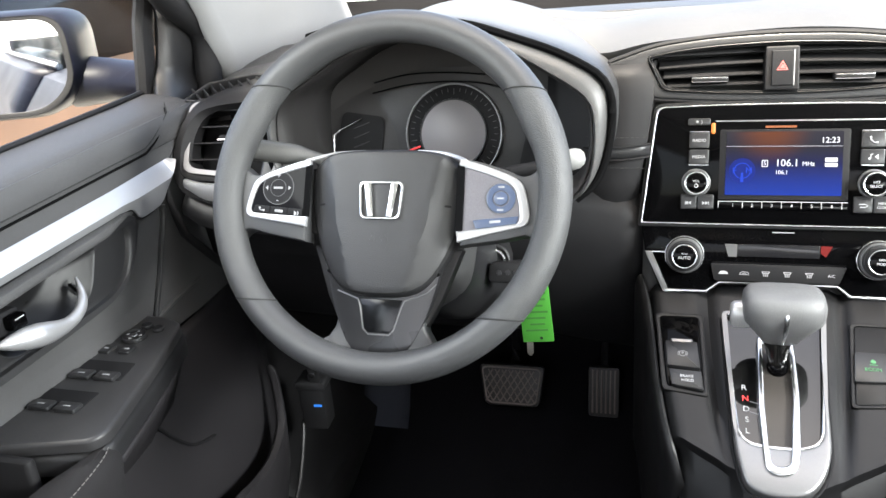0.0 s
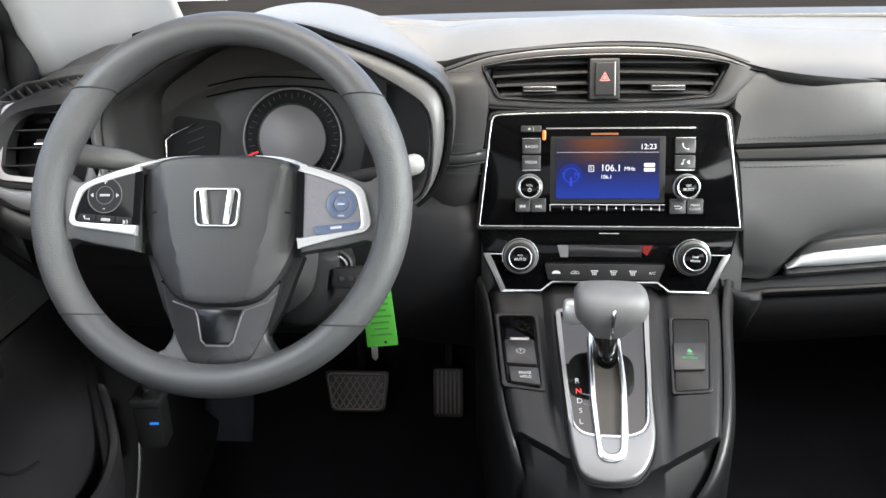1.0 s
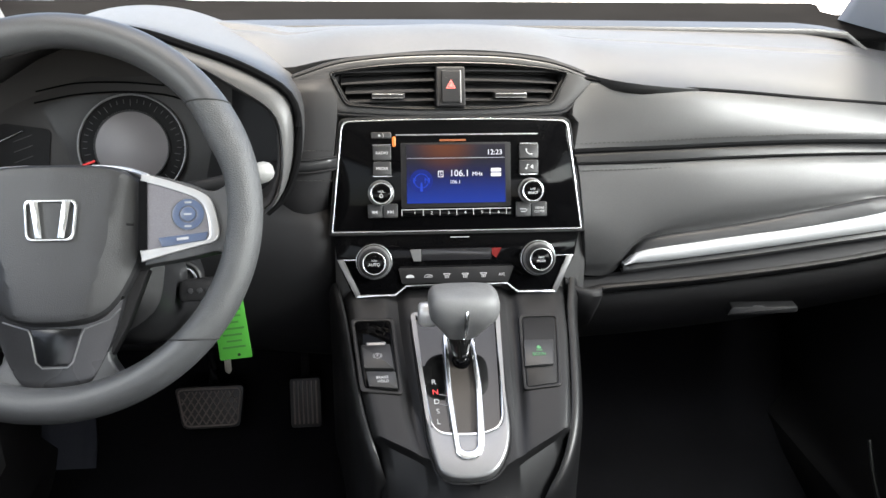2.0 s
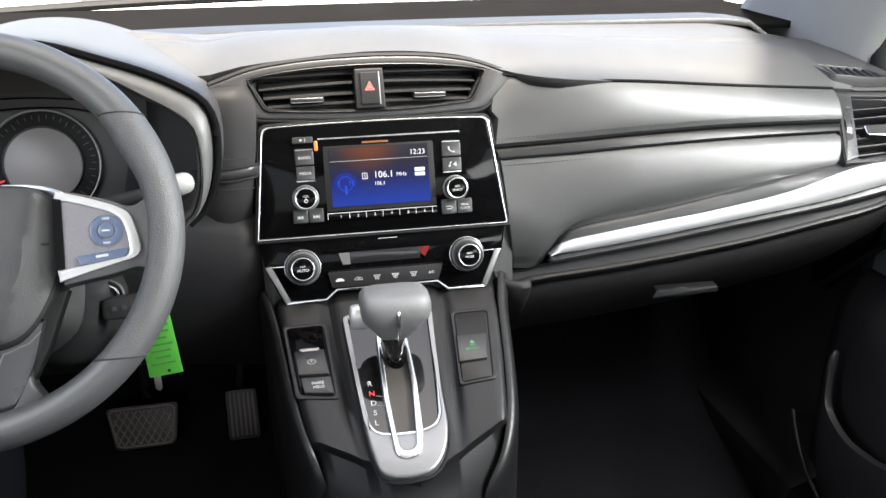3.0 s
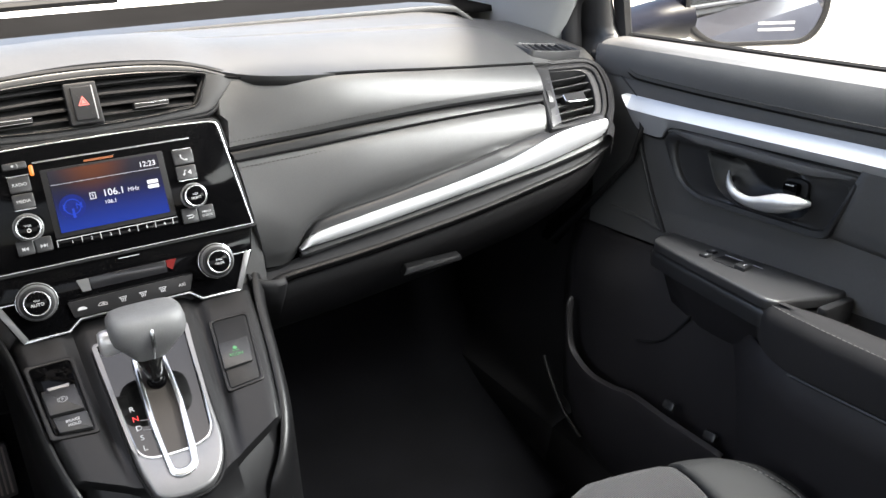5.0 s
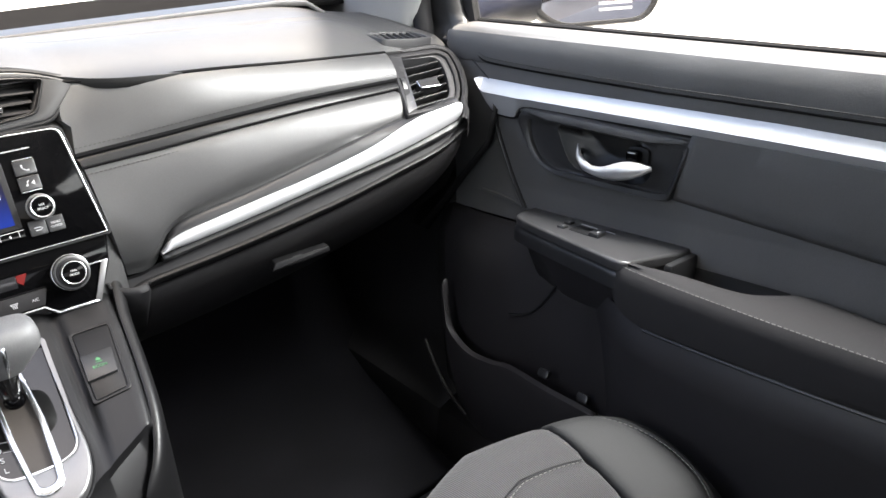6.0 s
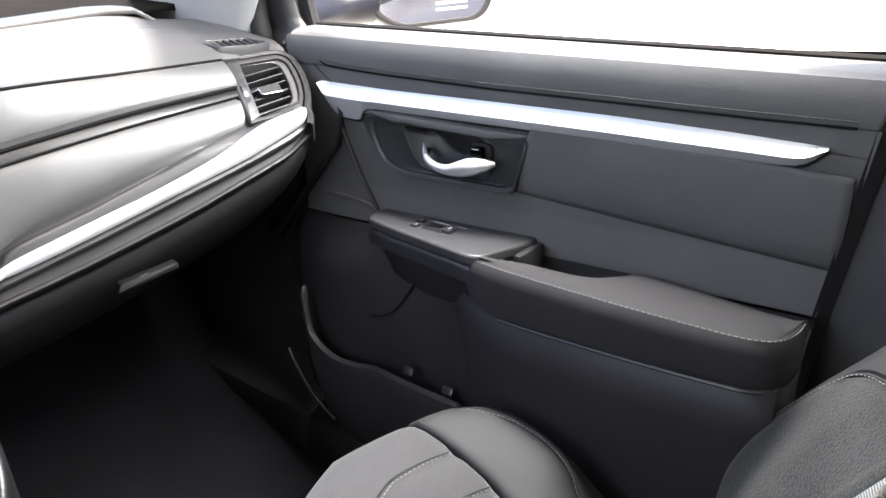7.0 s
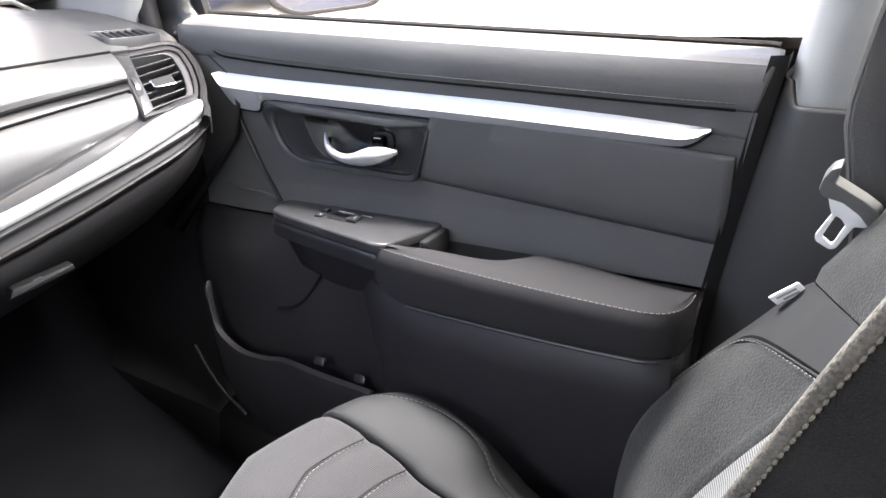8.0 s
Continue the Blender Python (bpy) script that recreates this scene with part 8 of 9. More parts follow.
    rest = part("armrest_pad", pb, M_ARMREST, d, "padded dark armrest with pale stitching")
    line = [B @ V(o.x, o.y, 0) + V(s * 0.0085, 0, -0.0018) for o in oe]
    stitches([p for p in line], rest, M_THREAD, 0.0038, 0.0022, 0.00055, normal=V(-s * 0.3, 0, 1), lift=0.0005)
    part("armrest_base_edge", tube([B @ V(o.x, o.y, -0.066 - 0.038 * (o.x + 0.2)) + V(s * 0.003, 0, 0) for o in oe[8:]], 0.0020, 6), M_PLASTIC, rest)
    rows = []
    for z, k in ((0.4590, 0.0), (0.40, 0.10), (0.34, 0.16), (0.27, 0.22), (0.20, 0.34), (0.15, 0.6), (0.12, 1.0)):
        rows.append([V(s * (x + (0.69 - x) * k), y, z) for y, x in ((-0.09, 0.680), (-0.13, 0.655), (-0.17, 0.622), (-0.205, 0.596), (-0.25, 0.580), (-0.40, 0.5735), (-0.51, 0.5755), (-0.550, 0.587), (-0.560, 0.70))])
    part("armrest_skirt", loft(rows), M_DOORLOW, d, thick=0.004)
    part("pull_cup", loft([[V(s * 0.70, -0.232, z), V(s * 0.655, -0.236, z), V(s * 0.625, -0.25, z), V(s * 0.622, -0.30, z), V(s * 0.626, -0.345, z), V(s * 0.665, -0.385, z), V(s * 0.70, -0.40, z)] for z in (0.50, 0.44)] + [[V(s * 0.69, y, 0.435) for y in (-0.24, -0.25, -0.26, -0.30, -0.33, -0.36, -0.38)]]), M_DARK, d)
    part("cup_liner", loft([[V(s * (dx(y, z) - 0.004 - 0.02 * (0.53 - z)), y, z) for y in (-0.236, -0.26, -0.30, -0.34, -0.366)] for z in (0.506, 0.50, 0.48, 0.44)]), M_LOWER, d)
    for yy, zz in ((-0.045, 0.300), (-0.118, 0.290)):
        part("pocket_clip", box(pose(s * 0.636, yy, zz, 0, -s * 60, 0), (0.014, 0.020, 0.008), 0.003), M_SATIN, d)
    part("cup_step", box(A @ pose(-0.243, 0.668, -0.004), (0.012, 0.07, 0.05), 0.004), M_LOWER, d)
    part("door_edge", loft([[V(s * (dx(-0.5, z) - 0.002), rear(z) + 0.004, z), V(s * (dx(-0.5, z) + 0.01), rear(z) - 0.012, z), V(s * 0.78, rear(z) - 0.014, z)] for z in (0.08, 0.2, 0.35, 0.5, 0.65, 0.72, 0.742)]), M_LOWER, d)
    part("door_shell", box(pose(s * 0.758, -0.14, 0.735), (0.026, 0.86, 0.66), 0.004), M_DARK, d)
    # black corner piece, window frame and glass
    cnr = [[V(s * 0.735, 0.182, 0.70), V(s * 0.735, 0.22, 0.70), V(s * 0.740, 0.28, 0.70), V(s * 0.75, 0.36, 0.70)],
           [V(s * 0.755, 0.190, 0.765), V(s * 0.750, 0.22, 0.765), V(s * 0.750, 0.29, 0.765), V(s * 0.756, 0.36, 0.765)],
           [V(s * 0.762, 0.205, 0.785), V(s * 0.757, 0.24, 0.785), V(s * 0.757, 0.30, 0.785), V(s * 0.760, 0.36, 0.785)],
           [V(s * 0.760, 0.214, 0.80), V(s * 0.752, 0.24, 0.80), V(s * 0.750, 0.282, 0.80), V(s * 0.755, 0.345, 0.80)],
           [V(s * 0.752, 0.222, 0.86), V(s * 0.744, 0.238, 0.86), V(s * 0.740, 0.255, 0.86), V(s * 0.745, 0.31, 0.86)],
           [V(s * 0.742, 0.205, 0.91), V(s * 0.734, 0.21, 0.91), V(s * 0.730, 0.218, 0.91), V(s * 0.735, 0.26, 0.91)]]
    part("corner_cover", loft(cnr), M_PLASTIC, d, "dark triangular corner cover", thick=0.01)
    fr = spline([V(s * 0.775, 0.200, 0.745), V(s * 0.765, 0.208, 0.84), V(s * 0.748, 0.195, 0.92), V(s * 0.70, 0.00, 1.10), V(s * 0.675, -0.14, 1.19), V(s * 0.665, -0.40, 1.24), V(s * 0.67, -0.62, 1.23)], 40)
    part("window_frame", tube(fr, 0.016, 8, flat=0.7, up=V(1, 0, 0)), M_DARK, d)
    sl = spline([V(s * 0.728, 0.283, 0.735), V(s * 0.726, 0.280, 0.770), V(s * 0.726, 0.284, 0.803), V(s * 0.724, 0.277, 0.837), V(s * 0.722, 0.240, 0.862), V(s * 0.716, 0.198, 0.885), V(s * 0.69, 0.05, 1.0), V(s * 0.655, -0.12, 1.13), V(s * 0.63, -0.3, 1.21)], 40)
    part("pillar_seal", tube(sl, 0.018, 10, up=V(1, 0, 0)), M_DARK, d, "black rubber door seal")
    gl = part("window_pane", loft([[V(s * (0.772 - 0.20 * (z - 0.75) ** 1.1), y, z) for y in (0.205 - 0.35 * max(0, z - 0.86), -0.2, -0.62)] for z in (0.75, 0.86, 1.0, 1.12, 1.23)]), M_GLASS, d)
    gl.visible_shadow = False
    if s > 0:
        for yy, zz, w in ((-0.600, 0.796, 0.010), (-0.593, 0.772, 0.007), (-0.609, 0.773, 0.009), (-0.598, 0.764, 0.010), (-0.616, 0.765, 0.006)):
            part("etched_mark", box(frame_at((0.766, yy, zz), (0, -1, 0), (0, 0, 1)), (w, 0.0018, 0.0006)), M_GREYPRINT, gl)
    # body flank outside
    part("outer_skin", loft([[V(s * x, y, z) for y in (0.55, 0.2, -0.2, -0.64)] for x, z in ((0.775, 0.755), (0.84, 0.74), (0.90, 0.66), (0.92, 0.45), (0.89, 0.20), (0.86, 0.0), (0.70, -0.03))]), M_PAINT, d, "dark blue painted outer skin")
    if s > 0:
        raked(d)


door(1)
door(-1)


def wing_mirror(s):
    m = thing("wing_mirror", (s * 0.95, 0.25, 0.78), "dark blue wing mirror outside the window", "wing mirror")
    if s > 0:
        F = frame_at((1.0, 0.173, 0.800), (0.815, -0.58, 0), (0, 0.03, 1))
    else:
        F = frame_at((-0.995, 0.175, 0.812), (0.91, 0.41, 0), (0, 0.03, 1))
    ol = round_poly([(-0.115, 0.062), (0.105, 0.066), (0.115, -0.02), (0.090, -0.070), (-0.070, -0.072), (-0.115, -0.035)], [0.035, 0.03, 0.05, 0.04, 0.05, 0.04], 5)
    if s < 0:
        ol = [V(-p[0], p[1]) for p in ol][::-1]
    rows = []
    for k, z in ((0.97, 0.004), (1.0, 0.0), (1.05, -0.02), (1.06, -0.07), (1.0, -0.12), (0.85, -0.16), (0.55, -0.185), (0.2, -0.195)):
        rows.append([F @ V(p[0] * k, p[1] * k, z) for p in ol])
    part("housing", loft(rows, True), M_PAINT, m)
    part("mirror_rim", plate([(p[0] * 0.98, p[1] * 0.98) for p in ol], at(F, 0, 0, 0.003), 0.008, 0.001, None, 2, [(p[0] * 0.90, p[1] * 0.88) for p in ol]), M_DARK, m)
    part("mirror_glass", plate([(p[0] * 0.91, p[1] * 0.89) for p in ol], at(F, 0, 0, 0.001), 0.003), M_MIRROR, m, "mirror glass reflecting the bright car park")
    if s > 0:
        for yy in (-0.035, -0.045):
            part("warning_print_bar", box(at(F, 0.032, yy, 0.0016), (0.056, 0.0042, 0.0006)), M_GREYPRINT, m)
    arm = spline([V(s * 0.93, 0.27, 0.775), V(s * 0.87, 0.28, 0.772), V(s * 0.81, 0.27, 0.77), V(s * 0.775, 0.26, 0.768)], 8)
    part("arm", tube(arm, [0.05, 0.046, 0.043, 0.04, 0.038, 0.037, 0.036, 0.035, 0.035], 12, flat=0.75), M_PAINT, m)


wing_mirror(1)
wing_mirror(-1)


# ---- passenger seat ----
SX = 0.360
# the seat stands slightly turned and tipped on its rails
SEATED = Matrix.Translation((-0.0718, -0.7840, 0.9494)) @ (Matrix.Rotation(radians(6.35), 4, "Z") @ Matrix.Rotation(radians(2.6), 4, "Y") @ Matrix.Rotation(radians(-0.35), 4, "X")) @ Matrix.Translation((0.1669, 0.6952, -0.9067))


def seat():
    t = thing("passenger_seat", (SX, -0.4, 0.02), "dark cloth passenger seat with pale stitching and ribbed insert", "car seat")
    n = 28
    mid = spline([(0, -0.156, 0.335), (0, -0.166, 0.362), (0, -0.19, 0.371), (0, -0.25, 0.369), (0, -0.33, 0.346), (0, -0.42, 0.315), (0, -0.56, 0.275)], n)
    ins = spline([(0.092, -0.172, 0.335), (0.096, -0.184, 0.362), (0.096, -0.205, 0.370), (0.09, -0.248, 0.363), (0.08, -0.31, 0.343), (0.071, -0.353, 0.327), (0.07, -0.56, 0.27)], n)
    sea = spline([(0.135, -0.198, 0.335), (0.143, -0.208, 0.362), (0.150, -0.228, 0.372), (0.160, -0.262, 0.372), (0.165, -0.30, 0.366), (0.159, -0.341, 0.356), (0.149, -0.371, 0.340), (0.129, -0.413, 0.300), (0.12, -0.56, 0.24)], n)
    out = spline([(0.160, -0.215, 0.325), (0.169, -0.226, 0.350), (0.178, -0.245, 0.362), (0.189, -0.28, 0.355), (0.184, -0.329, 0.340), (0.173, -0.39, 0.31), (0.165, -0.436, 0.28), (0.16, -0.56, 0.23)], n)

    def place(s, p, dz=0.0):
        return V(SX + s * p.x, p.y, p.z + dz)

    def across(a, b, m, bulge, s):
        """Rows between two curves of the cushion, gently crowned, with tucked edges."""
        rows = []
        for p, q in zip(a, b):
            rows.append([place(s, p.lerp(q, k / m), bulge * 4 * (k / m) * (1 - k / m) - (0.005 if k in (0, m) else 0)) for k in range(m + 1)])
        return rows

    pleats = (7, 11, 16)
    rows = []
    for j, (p, c) in enumerate(zip(ins, mid)):
        tuck = 0.004 if j in pleats else 0.0
        rows.append([V(SX + p.x * u, p.y + (c.y + 0.010 - p.y) * (0.65 * (1 - abs(u)) + 0.35 * (1 - u * u)), p.z + (c.z - p.z) * (1 - u * u) - tuck - (0.004 if abs(u) == 1 else 0)) for u in [-1 + k / 13 for k in range(27)]])
    part("cushion_insert", loft(rows), M_INSERT, t, "ribbed grey cloth insert", thick=0.01)
    for j in pleats:
        ln = [p + V(0, 0, 0.0032) for p in rows[j][1:-1]]
        part("seam", tube(ln, 0.0009, 6), M_DARKTHREAD, t)
        stitches([p + V(0, -0.0075, 0.001) for p in ln], t, M_THREAD, 0.0036, 0.0026, 0.00055, lift=0.0012, normal=V(0, 0, 1))
    for s in (-1, 1):
        part("cushion_bolster", loft(across(ins, sea, 12, 0.004, s)), M_CLOTH_SMOOTH, t, "smooth dark seat bolster", thick=0.01)
        part("bolster_edge", loft(across(sea, out, 6, 0.001, s)), M_CLOTH_SMOOTH, t, thick=0.01)
        part("seam", tube([place(s, p, -0.003) for p in sea], 0.0010, 6), M_DARKTHREAD, t)
        stitches([place(s, p + V(-0.004, 0, 0.0), -0.0008) for p in sea], t, M_THREAD, 0.0036, 0.0026, 0.0006, normal=V(-s * 0.2, 0, 1), lift=0.0014)
    # skirt under the cushion
    rim = [place(-1, p, -0.004) for p in out[::-1]] + [place(-1, sea[0]), place(-1, ins[0]), place(1, mid[0]), place(1, ins[0]), place(1, sea[0])] + [place(1, p, -0.004) for p in out]
    cen = V(SX, -0.38, 0)
    rows = [rim, [V(cen.x + (p.x - cen.x) * 1.02, cen.y + (p.y - cen.y) * 1.01, p.z - 0.03) for p in rim], [V(cen.x + (p.x - cen.x) * 1.0, cen.y + (p.y - cen.y) * 0.99, 0.20) for p in rim], [V(cen.x + (p.x - cen.x) * 0.92, cen.y + (p.y - cen.y) * 0.88, 0.16) for p in rim]]
    part("cushion_side", loft(rows), M_CLOTH_SMOOTH, t)
    for s in (-1, 1):
        part("rail", box(pose(SX + s * 0.13, -0.42, 0.20), (0.05, 0.4, 0.198), 0.005), M_DARK, t)
    # backrest: a far outer edge and a near piped edge, with a hollow insert between
    FZ, FY = [0.20, 0.285, 0.345, 0.406, 0.474, 0.557, 0.655, 0.75, 0.85], [-0.512, -0.511, -0.514, -0.531, -0.580, -0.658, -0.727, -0.785, -0.84]
    NZ, NY = [0.25, 0.42, 0.585, 0.653, 0.70, 0.735, 0.80, 0.85], [-0.535, -0.598, -0.664, -0.689, -0.708, -0.722, -0.752, -0.78]

    def smooth(z, zs, ys):
        return sum(float(np.interp(z + d, zs, ys)) for d in (-0.03, -0.015, 0, 0.015, 0.03)) / 5

    def hollow(u):
        return float(np.interp(u, [0, 0.06, 0.16, 0.30, 0.50, 0.60, 0.75, 0.88, 0.95, 1.0], [0.0, 0.006, 0.030, 0.042, 0.042, 0.036, 0.012, -0.002, 0.0, 0.014]))

    def bp(u, z, back=0.0):
        xn = float(np.interp(z, [0.3, 0.585, 0.735, 0.85], [0.235, 0.225, 0.197, 0.19]))
        h = hollow(u) * min(1, 0.4 + (z - 0.2) * 3) + back
        y = smooth(z, NZ, NY) * (1 - u) + smooth(z, FZ, FY) * u
        return V(xn + (0.572 - xn) * u, y - 0.86 * h, z - 0.5 * h)

    def bpatch(u0, u1, lo, hi, nu, nv, drop=0.005):
        rows = []
        for j in range(nv + 1):
            row = []
            for i in range(nu + 1):
                u = u0 + (u1 - u0) * i / nu
                z = lo(u) + (hi(u) - lo(u)) * j / nv
                row.append(bp(u, z, drop if (i in (0, nu) or j in (0, nv)) else 0.0))
            rows.append(row)
        return rows

    base, top = (lambda u: 0.24), (lambda u: 0.85)

    def arch(u):
        return 0.607 - 0.16 * (u - 0.40) - 0.16 * max(0.0, (u - 0.60) / 0.36) ** 12

    def band(u):
        return 0.640 - 0.10 * (u - 0.40)

    UI, UF = 0.565, 0.955
    part("backrest_insert", loft(bpatch(0.14, UI, base, lambda u: 0.62, 22, 40)), M_STRIPE, t, "striped grey backrest cloth")
    part("backrest_bolster", loft(bpatch(UI, UF, base, arch, 26, 40)), M_CLOTH, t, "textured dark backrest bolster")
    part("bolster_band", loft(bpatch(UI, 1.0, arch, band, 26, 14)), M_CLOTH_SMOOTH, t, "smooth dark bolster band")
    part("bolster_edge", loft(bpatch(UF, 1.0, base, arch, 6, 40, 0.002)), M_CLOTH_SMOOTH, t)
    part("shoulder", loft(bpatch(0.14, 1.0, lambda u: band(u) + 0.001, top, 34, 24)), M_CLOTH, t, "textured dark shoulder")
    part("near_bolster", loft(bpatch(0.0, 0.14, base, top, 8, 50, 0.002)), M_CLOTH, t)
    seam = [bp(UF, 0.26 + (arch(UF) - 0.26) * k / 30, 0.003) for k in range(31)] + [bp(UF - (UF - UI) * k / 30, arch(UF - (UF - UI) * k / 30), 0.001) for k in range(1, 31)]
    part("seam", tube(seam, 0.0012, 6), M_DARKTHREAD, t)
    inner = [p + (V(0.40, p.y, 0.50) - p).normalized() * 0.004 for p in seam]
    stitches(inner, t, M_THREAD, 0.0032, 0.0024, 0.0007, normal=V(-0.6, 0.35, 0.7), lift=0.0042)
    # thick piping with a laced bead along its near side
    edge = [bp(0.0, 0.30 + 0.54 * k / 90, -0.002) for k in range(91)]
    part("piping", tube(edge, 0.0056, 12), mat("greige piping", (0.080, 0.072, 0.060), 0.8, grain=1.0, scale=420, mottle=0.5, spec=0.2), t, "thick greige stitched piping")
    bm = bmesh.new()
    for k in range(90):
        d = (edge[k + 1] - edge[k]).normalized()
        for ox, oy, rr in ((-0.0046, -0.0032, 0.0014),):
            q = edge[k] + V(ox, oy, oy * 0.3)
            tube([q - d * 0.0024 + V(0.0010, 0, 0), q, q + d * 0.0026 - V(0.0008, 0, 0)], [rr * 0.55, rr, rr * 0.55], 6, bm=bm)
    part("piping_stitches", bm, mat("greige thread", (0.16, 0.142, 0.115), 0.85, spec=0.2), t, "greige laced stitching")
    side = mat("brown black side cloth", (0.016, 0.0145, 0.0135), 0.95, grain=0.8, scale=800, mottle=0.4, spec=0.1)
    zs = [0.24 + 0.61 * k / 30 for k in range(31)]
    part("backrest_side", loft([[bp(0.0, z, 0.001) + V(-0.003, 0, 0) for z in zs], [bp(0.0, z, 0.02) + V(-0.010, 0, 0) for z in zs], [bp(0.0, z, 0.06) + V(-0.012, 0, 0) for z in zs], [bp(0.0, z, 0.14) + V(-0.004, 0, 0) for z in zs]]), side, t, "dark brown-black side cloth")
    part("backrest_side", loft([[bp(1.0, z, 0.0) for z in zs], [bp(1.0, z, 0.015) + V(0.007, 0, 0) for z in zs], [bp(1.0, z, 0.05) + V(0.010, 0, 0) for z in zs], [bp(1.0, z, 0.14) for z in zs]]), M_CLOTH_SMOOTH, t)
    part("backrest_shell", loft([[bp(0.0, z, 0.139) + V(-0.004, 0, 0), bp(0.5, z, 0.11), bp(1.0, z, 0.139)] for z in zs]), M_PLASTIC, t)
    part("backrest_top", loft([[bp(k / 8, 0.85, 0.003) for k in range(9)], [bp(k / 8, 0.85, 0.03) + V(0, 0, 0.02) for k in range(9)], [bp(k / 8, 0.85, 0.10) + V(0, 0, 0.02) for k in range(9)], [bp(k / 8, 0.85, 0.14) for k in range(9)]]), M_CLOTH, t)

    L = SEATED.inverted() @ frame_at((0.600, -0.678, 0.5895), (0.05, -0.70, 0.62), (-0.45, 0.35, 0.82))
    lb = part("sewn_label", box(L, (0.030, 0.013, 0.002), 0.001), M_LABEL, t, "white sewn label with grey print")
    for k in range(2):
        part("print_bar", box(at(L, 0.002 * k, 0.002 - 0.005 * k, 0.0003), (0.020 - 0.004 * k, 0.0026, 0.0003)), M_GREYPRINT, lb)
    t.matrix_basis = SEATED @ t.matrix_basis


seat()


def seat_belt():
    b = thing("seat_belt", (0.66, -0.70, 0.65), "dark seat belt with grey guide and steel tongue on the pillar", "seat belt")
    strap = spline([(0.690, -0.760, 1.10), (0.680, -0.742, 0.90), (0.668, -0.724, 0.80), (0.655, -0.716, 0.735), (0.648, -0.722, 0.70), (0.642, -0.730, 0.665), (0.648, -0.736, 0.62), (0.662, -0.740, 0.45), (0.675, -0.742, 0.18)], 44)
    part("webbing", loft([[p + V(0.004, 0.0225 - 0.045 * k / 6, 0.004 - 0.008 * k / 6) + V(-0.0015 * math.sin(math.pi * k / 6), 0, 0) for k in range(7)] for p in strap]), M_BELT, b, thick=0.0015)
    for e in (0.019, -0.019):
        part("webbing_edge", tube([p + V(0.0025, e, 0.003 if e > 0 else -0.003) for p in strap], 0.0008, 5), M_DARKTHREAD, b)
    G = frame_at((0.635, -0.700, 0.650), (0.12, -0.90, -0.42), (-0.30, -0.42, 0.86))
    cover = round_poly([(-0.0250, 0.0605), (-0.0300, 0.053), (-0.0305, 0.040), (-0.0275, 0.028), (-0.0215, 0.0235), (-0.006, 0.0275), (0.011, 0.024), (0.024, 0.0165), (0.030, 0.024), (0.022, 0.036), (0.006, 0.0395), (-0.0098, 0.0412), (-0.0215, 0.0425), (-0.0225, 0.052)], 0.003, 3)
    part("tongue_cover", plate(cover, at(G, 0, 0, 0.0065), 0.012, 0.0016, seg=2), mat("grey belt plastic", (0.085, 0.085, 0.083), 0.45), b, "grey plastic tongue cover")
    fo = round_poly([(-0.0195, 0.0260), (0.0235, 0.0205), (0.0235, 0.0115), (0.0158, 0.0070), (0.0172, -0.0245), (0.0135, -0.0290), (-0.0005, -0.0275), (-0.0040, -0.0220), (-0.0052, 0.0077), (-0.0105, 0.0140)], 0.0022, 3)
    fi = round_poly([(-0.0010, 0.0085), (0.0035, 0.0080), (0.0085, 0.0045), (0.0098, 0.0030), (0.0122, -0.0200), (0.0112, -0.0222), (0.0022, -0.0202), (0.0010, -0.0180), (-0.0012, 0.0050), (-0.0014, 0.0070)], 0.0008, 3)
    part("steel_tongue", plate(fo, at(G, 0, 0, 0.002), 0.003, 0.0008, None, 2, fi), M_STEEL, b, "bright steel belt tongue")


seat_belt()


# ---- outside ----
bm = loft([[V(x, y, -0.42) for y in (-3000, -60, -12, 0, 12, 60, 3000)] for x in (-3000, -60, -12, 0, 12, 60, 3000)])
tagged(part("ground", bm, M_ASPHALT, None), "pale worn car park asphalt", "ground", kind="structure")


def rear_flank(s):
    """Outer side of the car behind the front doors: painted skin, bright belt moulding and the rear glass."""
    side = "left" if s < 0 else "right"
    ys = (-0.645, -1.0, -1.5, -2.0, -2.35)
    rows = [[V(s * (x - 0.03 * max(0, -y - 1.5) ** 2), y, z) for y in ys] for x, z in ((0.80, 0.752), (0.845, 0.74), (0.90, 0.66), (0.92, 0.45), (0.89, 0.20), (0.86, 0.0), (0.80, -0.10))]
    sk = tagged(part("wall_flank_" + side, loft(rows), M_PAINT, None, thick=0.006), "dark blue painted rear flank of the car", "car side", kind="structure")
    part("belt_moulding", tube([V(s * (0.803 - 0.03 * max(0, -y - 1.5) ** 2), y, 0.757) for y in ys], 0.008, 8), M_CHROME, sk)
    gl = tagged(part("window_rear_" + side, loft([[V(s * (0.80 - 0.16 * (z - 0.75) - 0.03 * max(0, -y - 1.5) ** 2), y, z) for y in ys] for z in (0.752, 0.9, 1.05, 1.17)]), M_GLASS, None, thick=0.004), "closed rear side window glass", "window", kind="structure")
    gl.visible_shadow = False


rear_flank(-1)
rear_flank(1)


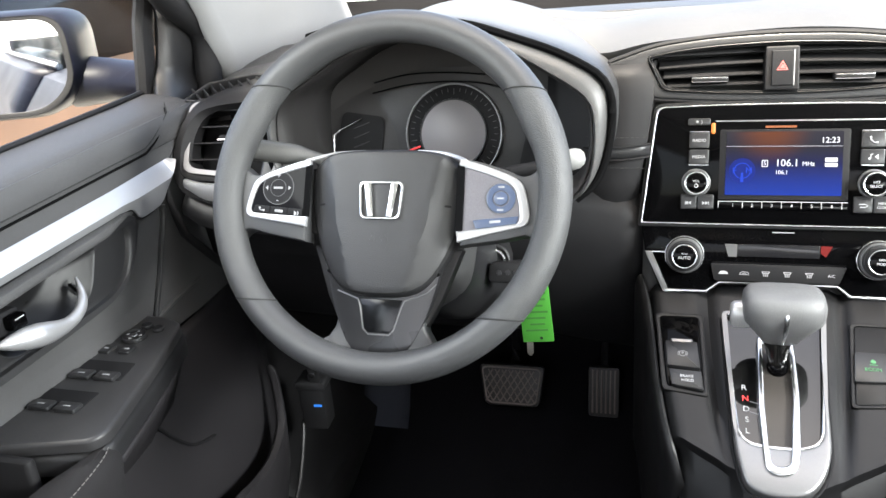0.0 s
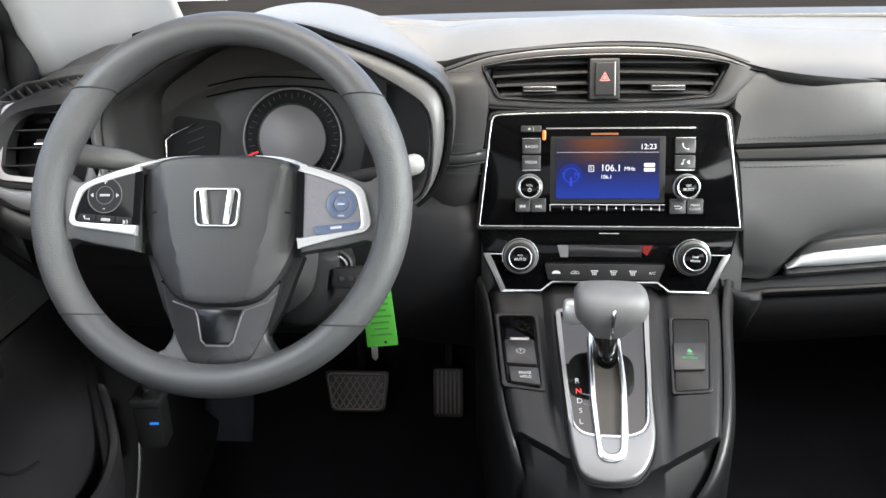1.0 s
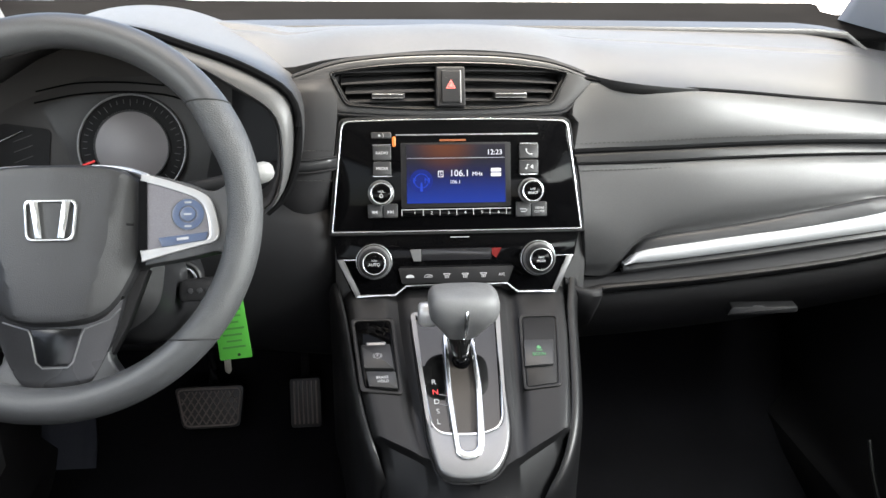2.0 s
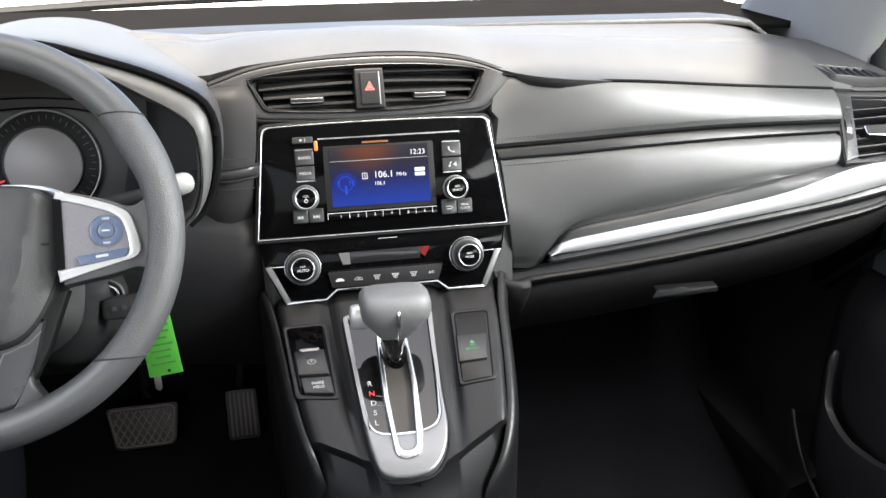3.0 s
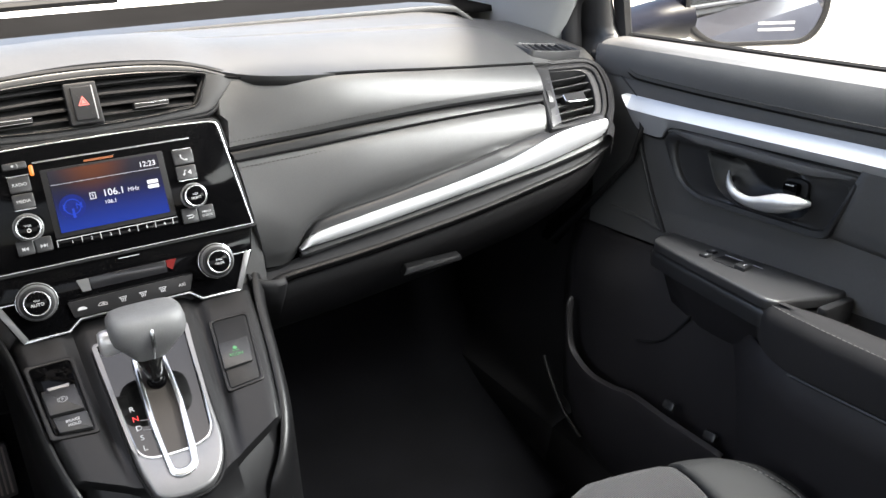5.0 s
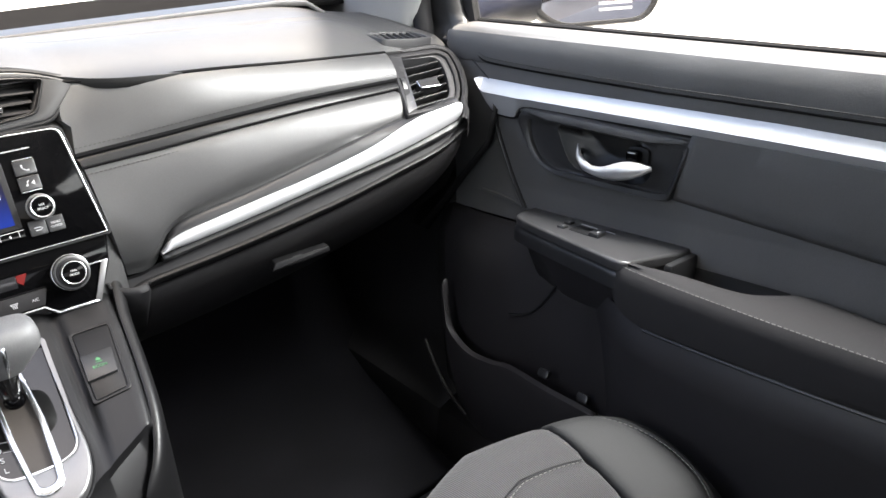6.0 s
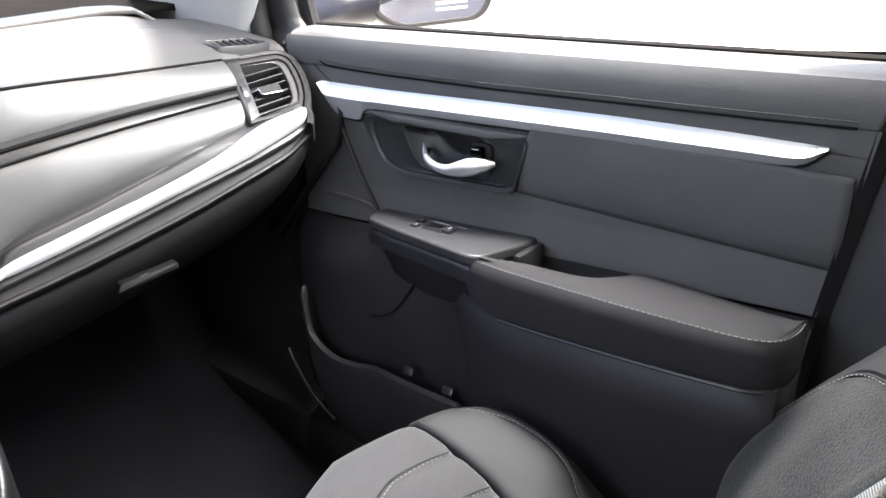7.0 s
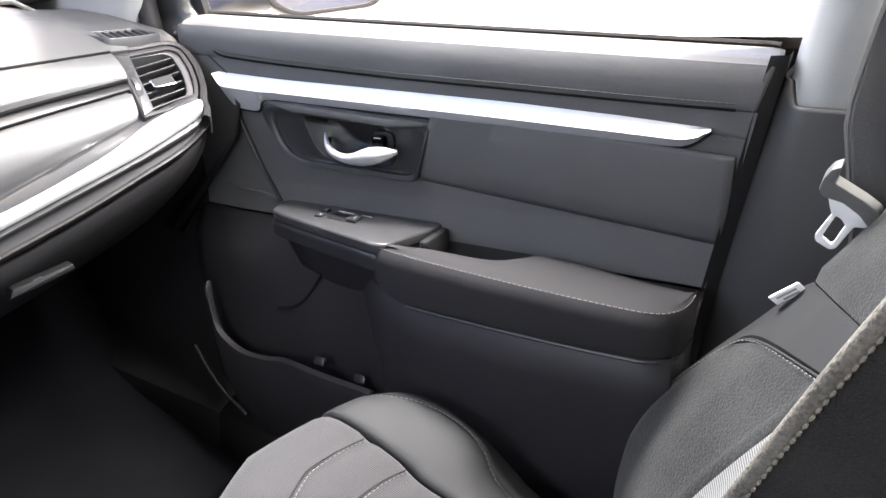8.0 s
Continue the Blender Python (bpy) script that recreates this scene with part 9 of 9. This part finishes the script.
def parked_car(x, y, turn, paint, label):
    c = thing("parked_car", (x, y, -0.42), label, "car", "parked cars")
    M = pose(x, y, -0.42, 0, 0, turn)
    prof = [(-2.2, 0.35), (-2.25, 0.75), (-1.9, 0.95), (-1.2, 1.02), (-0.55, 1.42), (0.75, 1.46), (1.6, 1.08), (2.15, 0.98), (2.25, 0.6), (2.2, 0.32)]
    rows = []
    for w, k in ((-0.80, 0.93), (-0.90, 0.985), (-0.86, 1.0), (0, 1.01), (0.86, 1.0), (0.90, 0.985), (0.80, 0.93)):
        tuck = 0.12 if abs(w) > 0.5 else 0
        rows.append([M @ V(px * (0.97 if abs(w) > 0.85 else 1), w * (1 - (0.16 if pz > 1.2 else 0)), pz * k) for px, pz in prof])
    bb = loft(rows)
    bb.verts.ensure_lookup_table()
    for k in (0, len(rows) - 1):
        bb.faces.new([bb.verts[k * len(prof) + q] for q in range(len(prof))])
    part("body", bb, paint, c)
    for s in (-1, 1):
        g = [M @ V(px, s * 0.775 * 1.0 + s * 0.06 * (1.3 - pz), pz) for px, pz in ((-1.0, 1.04), (-0.5, 1.36), (0.7, 1.40), (1.35, 1.06))]
        bm2 = bmesh.new()
        bm2.faces.new([bm2.verts.new(p) for p in g])
        part("side_window", bm2, M_GLOSS, c, thick=0.01)
        for wx in (-1.35, 1.4):
            W = M @ pose(wx, s * 0.86, 0.32, 90, 0, 0)
            wl = part("wheel", disc(at(W, 0, 0, 0.0), 0.32, 0.2, 0.03, 28), M_RUBBER, c)
            part("rim", disc(at(W, 0, 0, 0.004 if s < 0 else -0.196), 0.21, 0.008, 0.004, 24), M_SILVER, wl)


parked_car(-2.75, 1.15, -90, mat("brown car paint", (0.085, 0.050, 0.034), 0.5, spec=0.2), "dark brown parked car beside the driver door")
parked_car(-5.6, 5.2, -90, mat("dark red car paint", (0.16, 0.02, 0.018), 0.25, coat=1.0), "dark red parked car on the car park")
parked_car(-2.9, -5.0, -90, mat("grey car paint", (0.12, 0.12, 0.14), 0.25, 0.3, coat=1.0), "dark grey parked car on the car park")
parked_car(5.5, -3.2, 95, mat("white car paint", (0.75, 0.75, 0.75), 0.25, coat=1.0), "white parked car on the car park")
parked_car(8.2, -5.4, 95, mat("silver car paint", (0.35, 0.36, 0.38), 0.25, 0.6, coat=1.0), "silver parked car on the car park")


def wiper():
    w = thing("windscreen_wiper", (0.0, 0.83, 0.80), "black windscreen wiper resting at the foot of the glass", "wiper")
    path = spline([(-0.62, 0.77, 0.822), (-0.30, 0.815, 0.832), (0.0, 0.83, 0.836), (0.14, 0.83, 0.836)], 20)
    part("blade", tube(path, 0.008, 8), M_LOWER, w)
    part("arm", tube([p + V(0, 0.018, 0.004) for p in path[5:]], 0.006, 8), M_PLASTIC, w)


wiper()
